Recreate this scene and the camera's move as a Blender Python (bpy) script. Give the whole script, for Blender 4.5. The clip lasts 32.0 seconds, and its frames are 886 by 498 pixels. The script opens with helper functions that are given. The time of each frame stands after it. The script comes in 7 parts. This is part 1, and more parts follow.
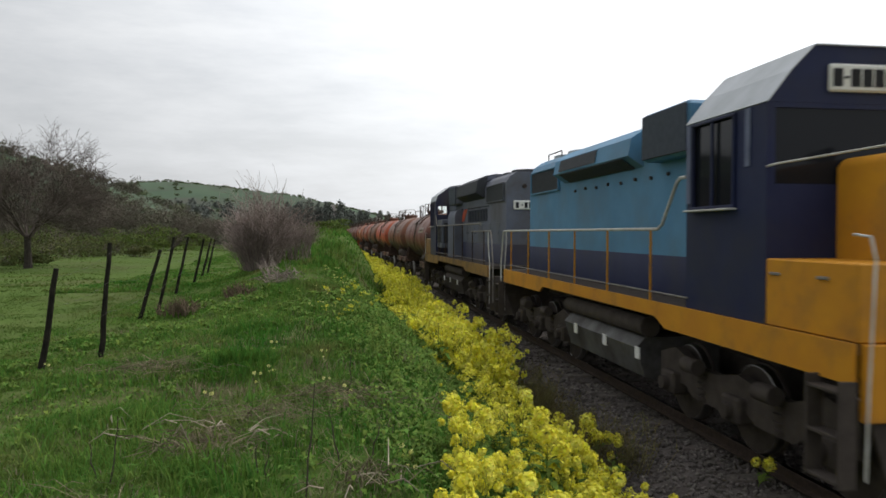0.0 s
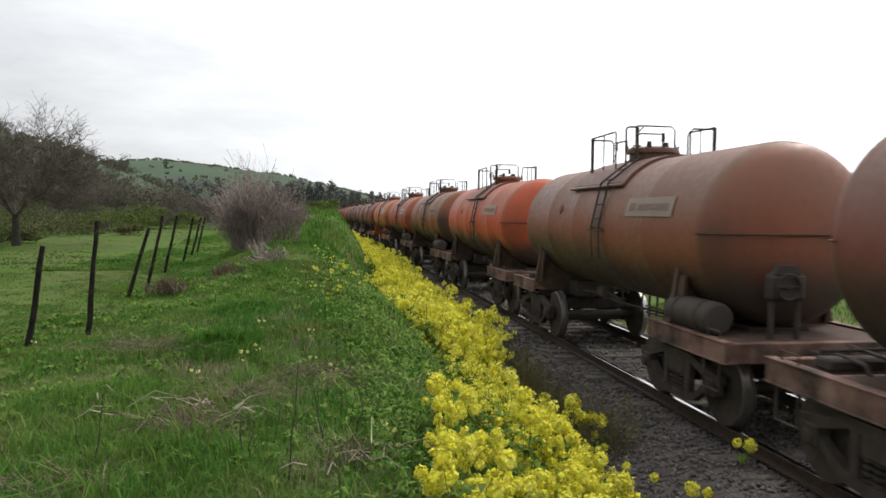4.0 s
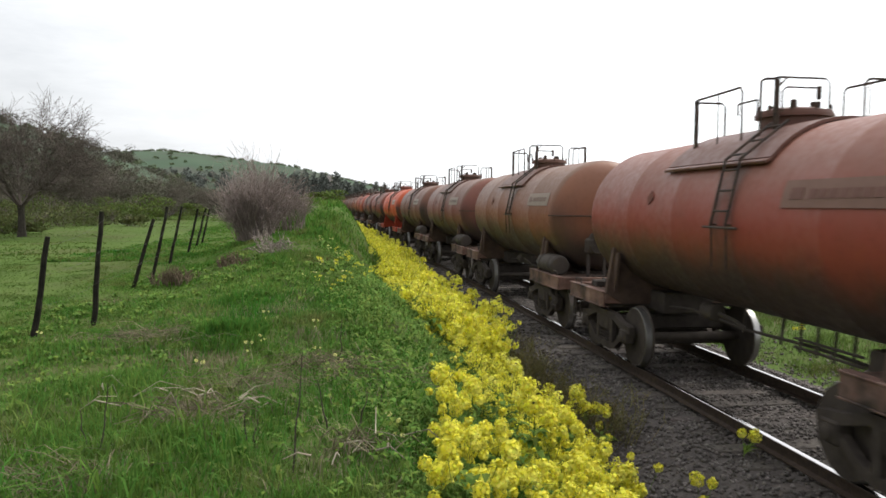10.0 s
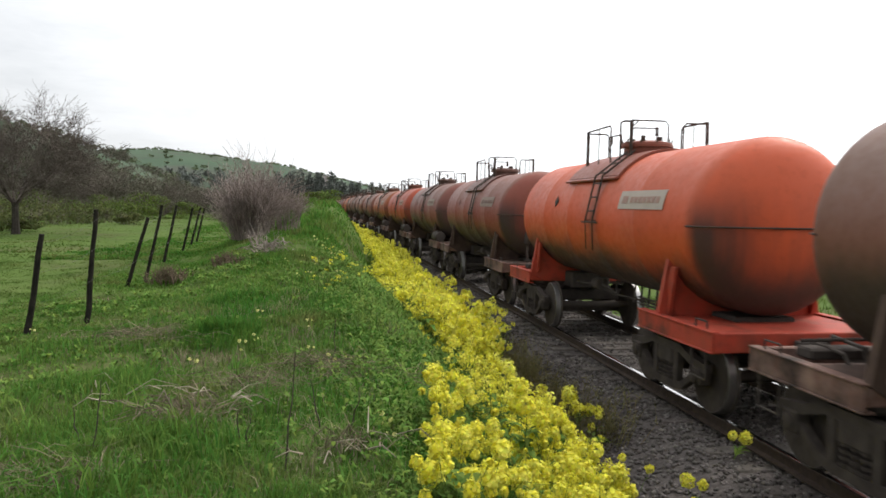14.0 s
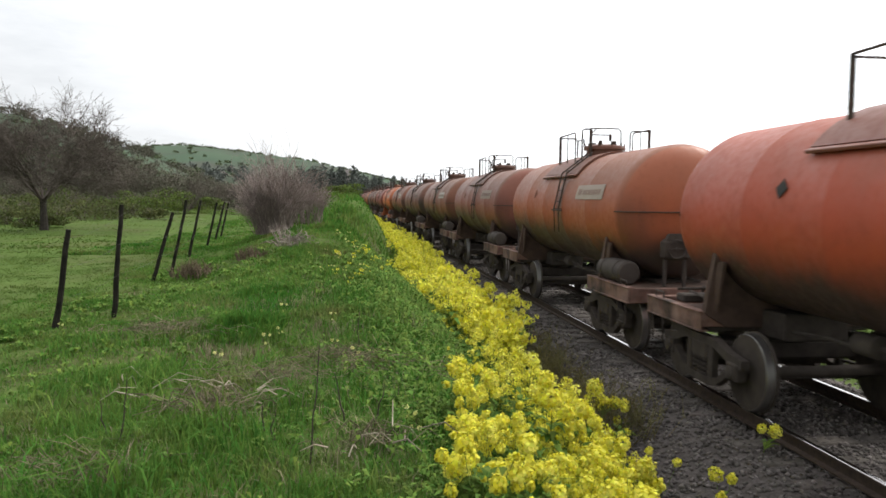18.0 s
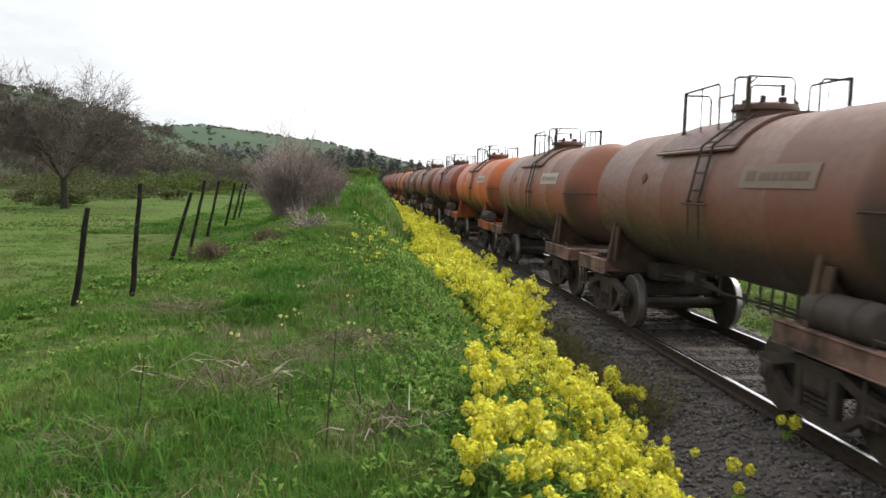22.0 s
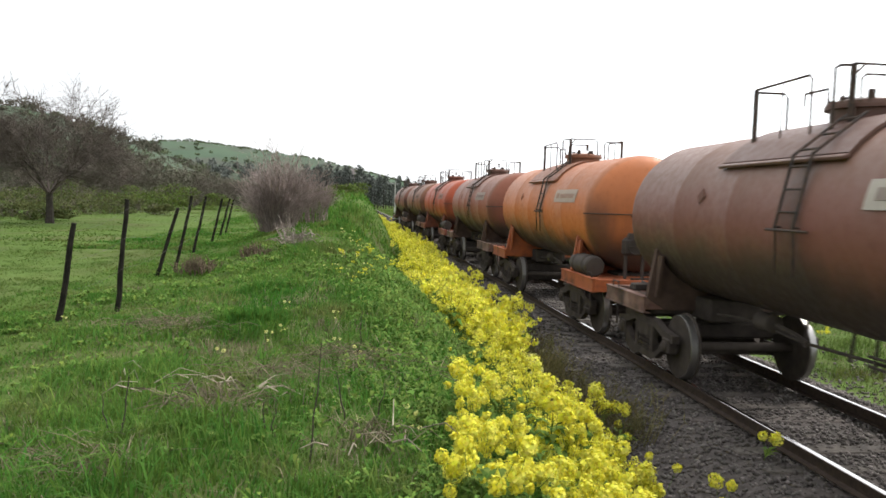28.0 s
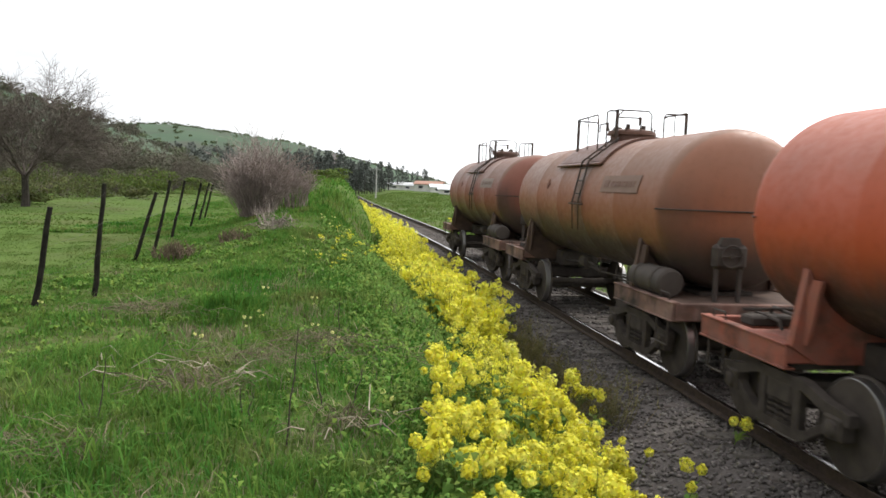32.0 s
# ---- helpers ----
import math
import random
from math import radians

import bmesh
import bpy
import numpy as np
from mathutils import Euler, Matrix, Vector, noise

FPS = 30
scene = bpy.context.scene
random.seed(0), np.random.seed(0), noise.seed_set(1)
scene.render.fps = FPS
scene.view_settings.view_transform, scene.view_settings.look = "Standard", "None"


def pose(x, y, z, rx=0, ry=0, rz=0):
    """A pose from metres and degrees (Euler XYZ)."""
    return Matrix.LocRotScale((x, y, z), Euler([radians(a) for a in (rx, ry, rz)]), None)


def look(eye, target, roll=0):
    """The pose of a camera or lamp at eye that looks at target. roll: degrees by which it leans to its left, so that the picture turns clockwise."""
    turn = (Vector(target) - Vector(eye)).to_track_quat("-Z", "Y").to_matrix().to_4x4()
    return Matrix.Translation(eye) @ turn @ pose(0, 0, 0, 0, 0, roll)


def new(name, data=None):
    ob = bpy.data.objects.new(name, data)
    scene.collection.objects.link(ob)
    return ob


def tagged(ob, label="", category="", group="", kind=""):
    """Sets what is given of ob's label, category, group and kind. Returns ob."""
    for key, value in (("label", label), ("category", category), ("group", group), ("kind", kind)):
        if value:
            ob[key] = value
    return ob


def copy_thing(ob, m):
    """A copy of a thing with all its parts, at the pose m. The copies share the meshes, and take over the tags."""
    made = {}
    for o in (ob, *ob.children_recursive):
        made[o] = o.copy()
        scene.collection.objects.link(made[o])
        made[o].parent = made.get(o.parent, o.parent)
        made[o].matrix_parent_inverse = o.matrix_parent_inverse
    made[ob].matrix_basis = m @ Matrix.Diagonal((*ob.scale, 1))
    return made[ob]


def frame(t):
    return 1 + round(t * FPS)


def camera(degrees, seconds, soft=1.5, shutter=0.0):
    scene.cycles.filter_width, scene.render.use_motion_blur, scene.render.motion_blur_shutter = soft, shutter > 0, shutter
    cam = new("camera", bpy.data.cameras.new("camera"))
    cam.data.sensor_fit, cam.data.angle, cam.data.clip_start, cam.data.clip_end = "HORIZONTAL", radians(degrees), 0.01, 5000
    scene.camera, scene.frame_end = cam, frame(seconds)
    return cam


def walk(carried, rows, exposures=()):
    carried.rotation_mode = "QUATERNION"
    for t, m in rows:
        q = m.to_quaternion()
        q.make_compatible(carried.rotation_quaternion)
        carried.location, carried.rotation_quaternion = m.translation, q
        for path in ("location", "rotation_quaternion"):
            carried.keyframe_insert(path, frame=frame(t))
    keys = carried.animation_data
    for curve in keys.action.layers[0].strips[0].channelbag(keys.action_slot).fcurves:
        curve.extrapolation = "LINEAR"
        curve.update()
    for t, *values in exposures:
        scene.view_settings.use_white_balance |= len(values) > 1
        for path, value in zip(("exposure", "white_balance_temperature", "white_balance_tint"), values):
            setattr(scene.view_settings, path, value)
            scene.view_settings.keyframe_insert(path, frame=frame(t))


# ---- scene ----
cam = camera(60.29, 32.0, soft=1.6, shutter=0.22)
PATH = [
    (0.0, pose(-0.046, 0.010, 2.500, 88.809, -0.147, 0.253)),
    (0.5, pose(-0.036, 0.008, 2.497, 88.583, -0.164, 0.173)),
    (1.0, pose(-0.020, -0.020, 2.511, 88.316, -0.443, 0.095)),
    (1.5, pose(-0.008, -0.012, 2.506, 88.115, -0.377, -0.017)),
    (2.0, pose(-0.006, -0.016, 2.501, 87.963, -0.580, -0.258)),
    (2.5, pose(-0.001, -0.020, 2.507, 87.709, -0.670, -0.413)),
    (4.5, pose(-0.001, -0.017, 2.496, 87.317, -0.678, -0.358)),
    (5.0, pose(-0.004, 0.001, 2.496, 87.197, -0.598, -0.179)),
    (5.5, pose(-0.008, 0.002, 2.494, 87.180, -1.084, -0.060)),
    (6.0, pose(-0.007, -0.003, 2.505, 87.083, -1.449, -0.071)),
    (6.5, pose(-0.008, -0.020, 2.506, 87.021, -1.390, -0.136)),
    (7.0, pose(-0.003, 0.002, 2.502, 86.909, -1.080, -0.001)),
    (7.5, pose(-0.005, 0.015, 2.494, 86.899, -0.921, -0.096)),
    (8.0, pose(-0.005, -0.000, 2.501, 86.819, -0.844, 0.013)),
    (8.5, pose(0.001, 0.003, 2.500, 86.765, -0.847, 0.078)),
    (9.0, pose(0.000, -0.000, 2.499, 86.717, -1.057, 0.061)),
    (9.5, pose(-0.002, 0.011, 2.500, 86.716, -0.987, 0.093)),
    (10.0, pose(0.003, -0.005, 2.495, 86.696, -0.612, -0.032)),
    (10.5, pose(0.001, 0.010, 2.497, 86.700, -0.671, -0.060)),
    (11.0, pose(0.006, -0.007, 2.503, 86.705, -0.891, -0.065)),
    (11.5, pose(0.007, -0.001, 2.498, 86.693, -0.942, -0.081)),
    (12.0, pose(0.006, -0.004, 2.496, 86.711, -0.775, -0.196)),
    (12.5, pose(0.012, -0.001, 2.498, 86.746, -0.732, -0.315)),
    (13.0, pose(0.006, 0.002, 2.498, 86.820, -0.876, -0.436)),
    (13.5, pose(0.022, -0.034, 2.494, 86.874, -0.358, -0.425)),
    (14.0, pose(0.013, -0.033, 2.494, 86.780, -1.114, -0.377)),
    (14.5, pose(0.022, -0.042, 2.499, 86.742, -0.924, -0.290)),
    (15.0, pose(0.011, 0.004, 2.481, 86.647, -0.949, 0.440)),
    (15.5, pose(-0.000, 0.013, 2.484, 86.571, -0.950, 1.332)),
    (17.5, pose(-0.005, 0.004, 2.490, 86.321, -1.446, 1.370)),
    (18.0, pose(0.005, 0.012, 2.485, 86.235, -0.614, 1.283)),
    (18.5, pose(0.017, -0.009, 2.491, 86.079, -0.543, 1.075)),
    (19.0, pose(0.012, 0.012, 2.487, 85.824, -0.560, 1.192)),
    (19.5, pose(0.009, 0.004, 2.500, 85.621, -0.849, 1.337)),
    (20.0, pose(0.009, 0.012, 2.494, 85.535, -1.021, 1.702)),
    (20.5, pose(0.004, 0.017, 2.495, 85.404, -1.031, 1.907)),
    (21.0, pose(-0.003, 0.042, 2.484, 85.208, -1.037, 2.210)),
    (21.5, pose(-0.017, 0.050, 2.479, 85.218, -1.680, 2.439)),
    (22.0, pose(-0.015, 0.076, 2.476, 85.028, -1.411, 2.578)),
    (22.5, pose(-0.006, 0.060, 2.482, 84.843, -1.152, 2.620)),
    (23.0, pose(-0.012, 0.047, 2.475, 84.871, -1.186, 2.599)),
    (23.5, pose(-0.020, 0.038, 2.480, 84.905, -1.447, 2.586)),
    (24.0, pose(-0.006, 0.021, 2.482, 85.595, -1.772, 1.865)),
    (24.5, pose(-0.004, 0.022, 2.487, 85.736, -1.766, 1.850)),
    (25.0, pose(0.000, -0.011, 2.495, 85.764, -1.815, 1.874)),
    (25.5, pose(-0.017, 0.016, 2.483, 86.129, -1.841, 2.107)),
    (27.5, pose(0.006, 0.006, 2.491, 85.910, -1.636, 1.717)),
    (28.0, pose(0.006, 0.011, 2.483, 86.289, -1.727, 1.660)),
    (28.5, pose(0.007, 0.017, 2.483, 86.451, -2.009, 1.609)),
    (29.0, pose(0.004, 0.003, 2.487, 86.591, -2.061, 1.358)),
    (29.5, pose(0.006, -0.007, 2.485, 86.583, -1.917, 0.897)),
    (30.0, pose(0.027, -0.013, 2.489, 86.178, -1.673, 0.825)),
    (30.5, pose(0.027, -0.014, 2.491, 85.625, -1.633, 0.620)),
    (31.0, pose(0.040, -0.029, 2.493, 85.250, -1.531, 0.588)),
    (31.5, pose(0.034, -0.018, 2.490, 85.191, -1.794, 0.461)),
    (32.0, pose(0.037, -0.042, 2.497, 85.293, -2.205, 0.279)),
]
walk(cam, PATH, exposures=[(0.0, -0.17), (3.0, 0.08), (7.0, 0.27), (10.0, 0.33), (16.0, 0.35), (20.0, 0.44), (24.0, 0.47), (29.0, 0.66), (32.0, 0.60)])

# world, sun
SUN_AZ, SUN_EL = radians(52), radians(48)     # azimuth from +y towards +x
world = bpy.data.worlds.new("overcast_sky")
scene.world = world
world.use_nodes = True
wn, wl = world.node_tree.nodes, world.node_tree.links
wn.clear()
w_out = wn.new("ShaderNodeOutputWorld")
w_bg = wn.new("ShaderNodeBackground")
w_sky = wn.new("ShaderNodeTexSky")
w_sky.sky_type, w_sky.sun_disc = "NISHITA", False
w_sky.sun_elevation, w_sky.sun_rotation = SUN_EL, SUN_AZ
w_sky.air_density, w_sky.dust_density, w_sky.ozone_density = 1.0, 4.0, 1.0
w_co = wn.new("ShaderNodeTexCoord")
w_map = wn.new("ShaderNodeMapping")
w_map.inputs["Scale"].default_value = (1.0, 1.6, 5.0)
w_map.inputs["Rotation"].default_value = (0.0, 0.15, 0.5)
w_no = wn.new("ShaderNodeTexNoise")
w_no.inputs["Scale"].default_value, w_no.inputs["Detail"].default_value = 5.5, 8.0
w_no.inputs["Roughness"].default_value = 0.62
w_ramp = wn.new("ShaderNodeValToRGB")
w_ramp.color_ramp.elements[0].position, w_ramp.color_ramp.elements[0].color = 0.34, (0.79, 0.79, 0.79, 1)
w_ramp.color_ramp.elements[1].position, w_ramp.color_ramp.elements[1].color = 0.66, (0.97, 0.97, 0.97, 1)
w_cloud = wn.new("ShaderNodeMix")
w_cloud.data_type = "RGBA"
w_cloud.inputs["B"].default_value = (12.3, 12.6, 12.95, 1)
wl.new(w_co.outputs["Generated"], w_map.inputs["Vector"])
wl.new(w_map.outputs["Vector"], w_no.inputs["Vector"])
wl.new(w_no.outputs["Fac"], w_ramp.inputs["Fac"])
wl.new(w_ramp.outputs["Color"], w_cloud.inputs["Factor"])
wl.new(w_sky.outputs["Color"], w_cloud.inputs["A"])
# the veil is brightest round the hidden sun and dims away from it
w_dot = wn.new("ShaderNodeVectorMath")
w_dot.operation = "DOT_PRODUCT"
w_dot.inputs[1].default_value = (math.sin(SUN_AZ) * math.cos(SUN_EL), math.cos(SUN_AZ) * math.cos(SUN_EL), math.sin(SUN_EL))
w_fall = wn.new("ShaderNodeMapRange")
w_fall.interpolation_type = "SMOOTHSTEP"
for w_key, w_val in (("From Min", 0.05), ("From Max", 1.0), ("To Min", 0.57), ("To Max", 1.42)):
    w_fall.inputs[w_key].default_value = w_val
w_mul = wn.new("ShaderNodeVectorMath")
w_mul.operation = "SCALE"
wl.new(w_co.outputs["Generated"], w_dot.inputs[0])
wl.new(w_dot.outputs["Value"], w_fall.inputs["Value"])
wl.new(w_cloud.outputs["Result"], w_mul.inputs[0])
wl.new(w_fall.outputs["Result"], w_mul.inputs["Scale"])
wl.new(w_mul.outputs["Vector"], w_bg.inputs["Color"])
w_bg.inputs["Strength"].default_value = 0.1
wl.new(w_bg.outputs["Background"], w_out.inputs["Surface"])

sun = new("sun", bpy.data.lights.new("sun", "SUN"))
sun.data.energy, sun.data.angle, sun.data.color = 1.7, radians(12), (1.0, 0.95, 0.88)
sd = Vector((math.sin(SUN_AZ) * math.cos(SUN_EL), math.cos(SUN_AZ) * math.cos(SUN_EL), math.sin(SUN_EL)))
sun.matrix_world = look(sd * 100, (0, 0, 0))

# ---- plan: the railway's line ----
# arc length s from abreast of the viewer, away from him; u is the offset to the right of the centre line
EYE = 2.499
X0, HA, HB, HC = 5.589, -0.12462, -0.0016662, 1.4404e-05


def heading(s):
    if s > 58.0:
        h58 = HA + HB * 58 + HC * 58 * 58
        k = min((s - 58) / 80, 1.0)
        return h58 + (-0.153 - h58) * k * k * (3 - 2 * k)
    s = max(s, -25.0)
    return HA + HB * s + HC * s * s


LINE_S = [i * 0.5 - 420 for i in range(7000)]
LINE = {}
_i0 = 840
_xy = [(0.0, 0.0)] * len(LINE_S)
_xy[_i0] = (X0, 0.0)
for _i in range(_i0 + 1, len(LINE_S)):
    _h = heading(LINE_S[_i] - 0.25)
    _xy[_i] = (_xy[_i - 1][0] + 0.5 * math.sin(_h), _xy[_i - 1][1] + 0.5 * math.cos(_h))
for _i in range(_i0 - 1, -1, -1):
    _h = heading(LINE_S[_i] + 0.25)
    _xy[_i] = (_xy[_i + 1][0] - 0.5 * math.sin(_h), _xy[_i + 1][1] - 0.5 * math.cos(_h))


def line(s, u=0.0):
    """Place on the plan at arc s, offset u."""
    k = (s + 420) / 0.5
    i = max(0, min(int(k), len(LINE_S) - 2))
    w = k - i
    x = _xy[i][0] * (1 - w) + _xy[i + 1][0] * w
    y = _xy[i][1] * (1 - w) + _xy[i + 1][1] * w
    h = heading(s)
    return x + u * math.cos(h), y - u * math.sin(h)


def to_line(x, y):
    """Arc and offset of a place."""
    s = y
    for _ in range(4):
        cx, cy = line(s)
        h = heading(s)
        s += (x - cx) * math.sin(h) + (y - cy) * math.cos(h)
    cx, cy = line(s)
    h = heading(s)
    return s, (x - cx) * math.cos(h) - (y - cy) * math.sin(h)


def smooth(a, b, v):
    k = min(max((v - a) / (b - a), 0.0), 1.0)
    return k * k * (3 - 2 * k)


def knots(v, pts):
    for (a, p), (b, q) in zip(pts, pts[1:]):
        if v <= b:
            return p + (q - p) * smooth(a, b, v)
    return pts[-1][1]


HILL_A = [(-3.0, 0.06), (-1.2, 0.10), (-0.58, 0.096), (-0.49, 0.075), (-0.41, 0.056), (-0.28, 0.0)]
HILL_B = [(-1.2, 0.0), (-0.5, 0.052), (-0.40, 0.062), (-0.36, 0.064), (-0.27, 0.0565), (-0.2, 0.049), (-0.13, 0.0345), (-0.07, 0.0205), (0.02, 0.002), (0.1, 0.0)]


def linear(v, pts):
    if v <= pts[0][0]:
        return pts[0][1]
    for (a, p), (b, q) in zip(pts, pts[1:]):
        if v <= b:
            return p + (q - p) * (v - a) / (b - a)
    return pts[-1][1]


def height(x, y, s=None, u=None):
    """The ground's height; rail top is 0."""
    if s is None:
        s, u = to_line(x, y)
    n1 = noise.noise((x * 0.7, y * 0.7, 1.7))
    n2 = noise.noise((x * 2.3, y * 2.3, 5.1))
    n0 = noise.noise((x * 0.13, y * 0.13, 9.3))
    if u > -2.9:
        a = abs(u)
        z = linear(a, [(0, -0.21), (1.55, -0.21), (2.5, -0.52), (3.2, -0.5), (4.0, -0.38), (7.0, -0.25), (20, -0.6), (60, -1.2)])
        z += 0.03 * n2 * smooth(2.2, 3.0, a)
        if u > 3.0:
            z -= 2.4 * smooth(60, 190, s) * smooth(3.0, 14.0, u)
        if a > 3.0:
            z += (0.12 * n1 + 0.1 * n0) * smooth(3.0, 5.0, a)
    else:
        crest = knots(s, [(-40, 1.0), (6, 0.92), (12, 1.0), (24, 1.58), (35, 2.55), (48, 2.4), (70, 1.6), (120, 1.0)])
        field = 0.84 + 0.14 * n0
        a = -u
        k = 0.9 * smooth(12, 24, s) * (1 - smooth(25, 34, s))
        if a < 5.2 + k:
            z = -0.52 + (crest + 0.52) * smooth(2.8 + k, 5.2 + k, a)
        elif a < 6.3 + k:
            z = crest
        else:
            w = 6.3 + k + 2.4 + 0.5 * (crest - 0.9)
            z = crest + (field - crest) * smooth(6.3 + k, w, a)
        z += (0.10 * n1 + 0.045 * n2) * smooth(3.2, 4.5, a)
    r = math.hypot(x, y)
    if r > 60 and y > -50:
        f = x / max(y, 1.0)
        z += linear(f, HILL_A) * 235 * smooth(110, 235, r) * (1 + 0.03 * n0)
        z = max(z, -1.5)
        hb = linear(f, HILL_B) * 560
        if f < 0.1:
            # the low rise keeps clear of the railway's bed until the far hill
            free = max(smooth(3.5, 12.0, abs(u)), smooth(220, 300, r))
            z += free * (max(z, hb * smooth(300, 560, r) * (1 + 0.02 * n0) + 1.0 * smooth(60, 300, r)) - z)
    return z


# ---- kit ----
class Shape:
    """Collects faces, and becomes one mesh."""

    def __init__(self):
        self.v, self.f, self.m, self.slot = [], [], [], 0

    def add(self, vs, fs):
        o = len(self.v)
        self.v += [tuple(p) for p in vs]
        self.f += [tuple(i + o for i in f) for f in fs]
        self.m += [self.slot] * len(fs)

    def box(self, x0, x1, y0, y1, z0, z1, b=0.0, m=None):
        hx, hy, hz = (x1 - x0) / 2, (y1 - y0) / 2, (z1 - z0) / 2
        c = Vector(((x0 + x1) / 2, (y0 + y1) / 2, (z0 + z1) / 2))
        vs, fs = [], []
        if b <= 0:
            vs = [Vector((sx * hx, sy * hy, sz * hz)) for sx in (-1, 1) for sy in (-1, 1) for sz in (-1, 1)]
            fs = [(0, 1, 3, 2), (4, 6, 7, 5), (0, 4, 5, 1), (2, 3, 7, 6), (0, 2, 6, 4), (1, 5, 7, 3)]
        else:
            b = min(b, hx * 0.9, hy * 0.9, hz * 0.9)
            ix = {}
            for sx in (-1, 1):
                for sy in (-1, 1):
                    for sz in (-1, 1):
                        for k in range(3):
                            d = [hx - b, hy - b, hz - b]
                            d[k] += b
                            ix[sx, sy, sz, k] = len(vs)
                            vs.append(Vector((sx * d[0], sy * d[1], sz * d[2])))
                        fs.append(tuple(ix[sx, sy, sz, k] for k in ((0, 1, 2) if sx * sy * sz > 0 else (0, 2, 1))))
            q = ((-1, -1), (1, -1), (1, 1), (-1, 1))
            for s in (-1, 1):
                o = q if s > 0 else q[::-1]
                fs.append(tuple(ix[s, a, c2, 0] for a, c2 in o))
                fs.append(tuple(ix[c2, s, a, 1] for a, c2 in o))
                fs.append(tuple(ix[a, c2, s, 2] for a, c2 in o))
            for a in (-1, 1):
                for c2 in (-1, 1):
                    o = 1 if a * c2 > 0 else -1
                    for k, (i, j) in enumerate(((1, 2), (2, 0), (0, 1))):
                        def at(t, face):
                            sg = [0, 0, 0]
                            sg[k], sg[i], sg[j] = t, a, c2
                            return ix[sg[0], sg[1], sg[2], face]
                        f = (at(-1, i), at(1, i), at(1, j), at(-1, j))
                        fs.append(f if o < 0 else f[::-1])
        vs = [p + c for p in vs]
        if m is not None:
            vs = [m @ p for p in vs]
        self.add(vs, fs)
        return self

    def lathe(self, prof, n=24, m=None, a0=0.0, a1=2 * math.pi):
        """prof: (along x, radius) pairs turned about x."""
        full = a1 - a0 > 6.28
        k = n if full else n + 1
        vs, fs = [], []
        for x, r in prof:
            for i in range(k):
                t = a0 + (a1 - a0) * i / n
                vs.append(Vector((x, r * math.cos(t), r * math.sin(t))))
        for j in range(len(prof) - 1):
            for i in range(n):
                a, b = j * k + i, j * k + (i + 1) % k
                fs.append((a, b, b + k, a + k))
        if full:
            fs.append(tuple(range(n - 1, -1, -1)))
            fs.append(tuple((len(prof) - 1) * k + i for i in range(n)))
        if m is not None:
            vs = [m @ p for p in vs]
        self.add(vs, fs)
        return self

    def rod(self, a, b, r, n=8, r2=None):
        a, b = Vector(a), Vector(b)
        d = b - a
        m = Matrix.Translation(a) @ d.to_track_quat("X", "Z").to_matrix().to_4x4()
        return self.lathe([(0, r), (d.length, r if r2 is None else r2)], n, m)

    def tube(self, pts, r, n=6):
        """A bent pipe through pts, with rounded joints."""
        pts = [Vector(p) for p in pts]
        rings, fs, vs = [], [], []
        up = None
        for i, p in enumerate(pts):
            d = (pts[min(i + 1, len(pts) - 1)] - pts[max(i - 1, 0)]).normalized()
            if up is None:
                up = d.orthogonal().normalized()
            up = (up - d * up.dot(d)).normalized()
            sd = d.cross(up)
            rr = r[i] if isinstance(r, (list, tuple)) else r
            for k in range(n):
                t = 2 * math.pi * k / n
                vs.append(p + (up * math.cos(t) + sd * math.sin(t)) * rr)
        for i in range(len(pts) - 1):
            for k in range(n):
                a, b = i * n + k, i * n + (k + 1) % n
                fs.append((a, b, b + n, a + n))
        fs.append(tuple(range(n - 1, -1, -1)))
        fs.append(tuple((len(pts) - 1) * n + k for k in range(n)))
        self.add(vs, fs)
        return self

    def pierced(self, axis, a, b, outer, hole):
        """A wall from a to b along the axis, with one opening; outer and hole are (u0, u1, z0, z1)."""
        vs = []
        for d in (a, b):
            for u0, u1, z0, z1 in (outer, hole):
                for u, z in ((u0, z0), (u1, z0), (u1, z1), (u0, z1)):
                    vs.append((d, u, z) if axis == "x" else (u, d, z))
        fs = []
        for i in range(4):
            j = (i + 1) % 4
            fs += [(i, j, 4 + j, 4 + i), (8 + i, 12 + i, 12 + j, 8 + j), (i, 8 + i, 8 + j, j), (4 + i, 4 + j, 12 + j, 12 + i)]
        self.add(vs, fs)

    def prism(self, outline, a, b, axis="y", m=None):
        """An outline of (p, q) pairs pulled from a to b along an axis."""
        n = len(outline)
        put = {"x": lambda p, q, t: (t, p, q), "y": lambda p, q, t: (p, t, q), "z": lambda p, q, t: (p, q, t)}[axis]
        vs = [Vector(put(p, q, a)) for p, q in outline] + [Vector(put(p, q, b)) for p, q in outline]
        fs = [tuple(range(n)), tuple(range(2 * n - 1, n - 1, -1))] + [(i, i + n, (i + 1) % n + n, (i + 1) % n) for i in range(n)]
        if m is not None:
            vs = [m @ p for p in vs]
        self.add(vs, fs)
        return self

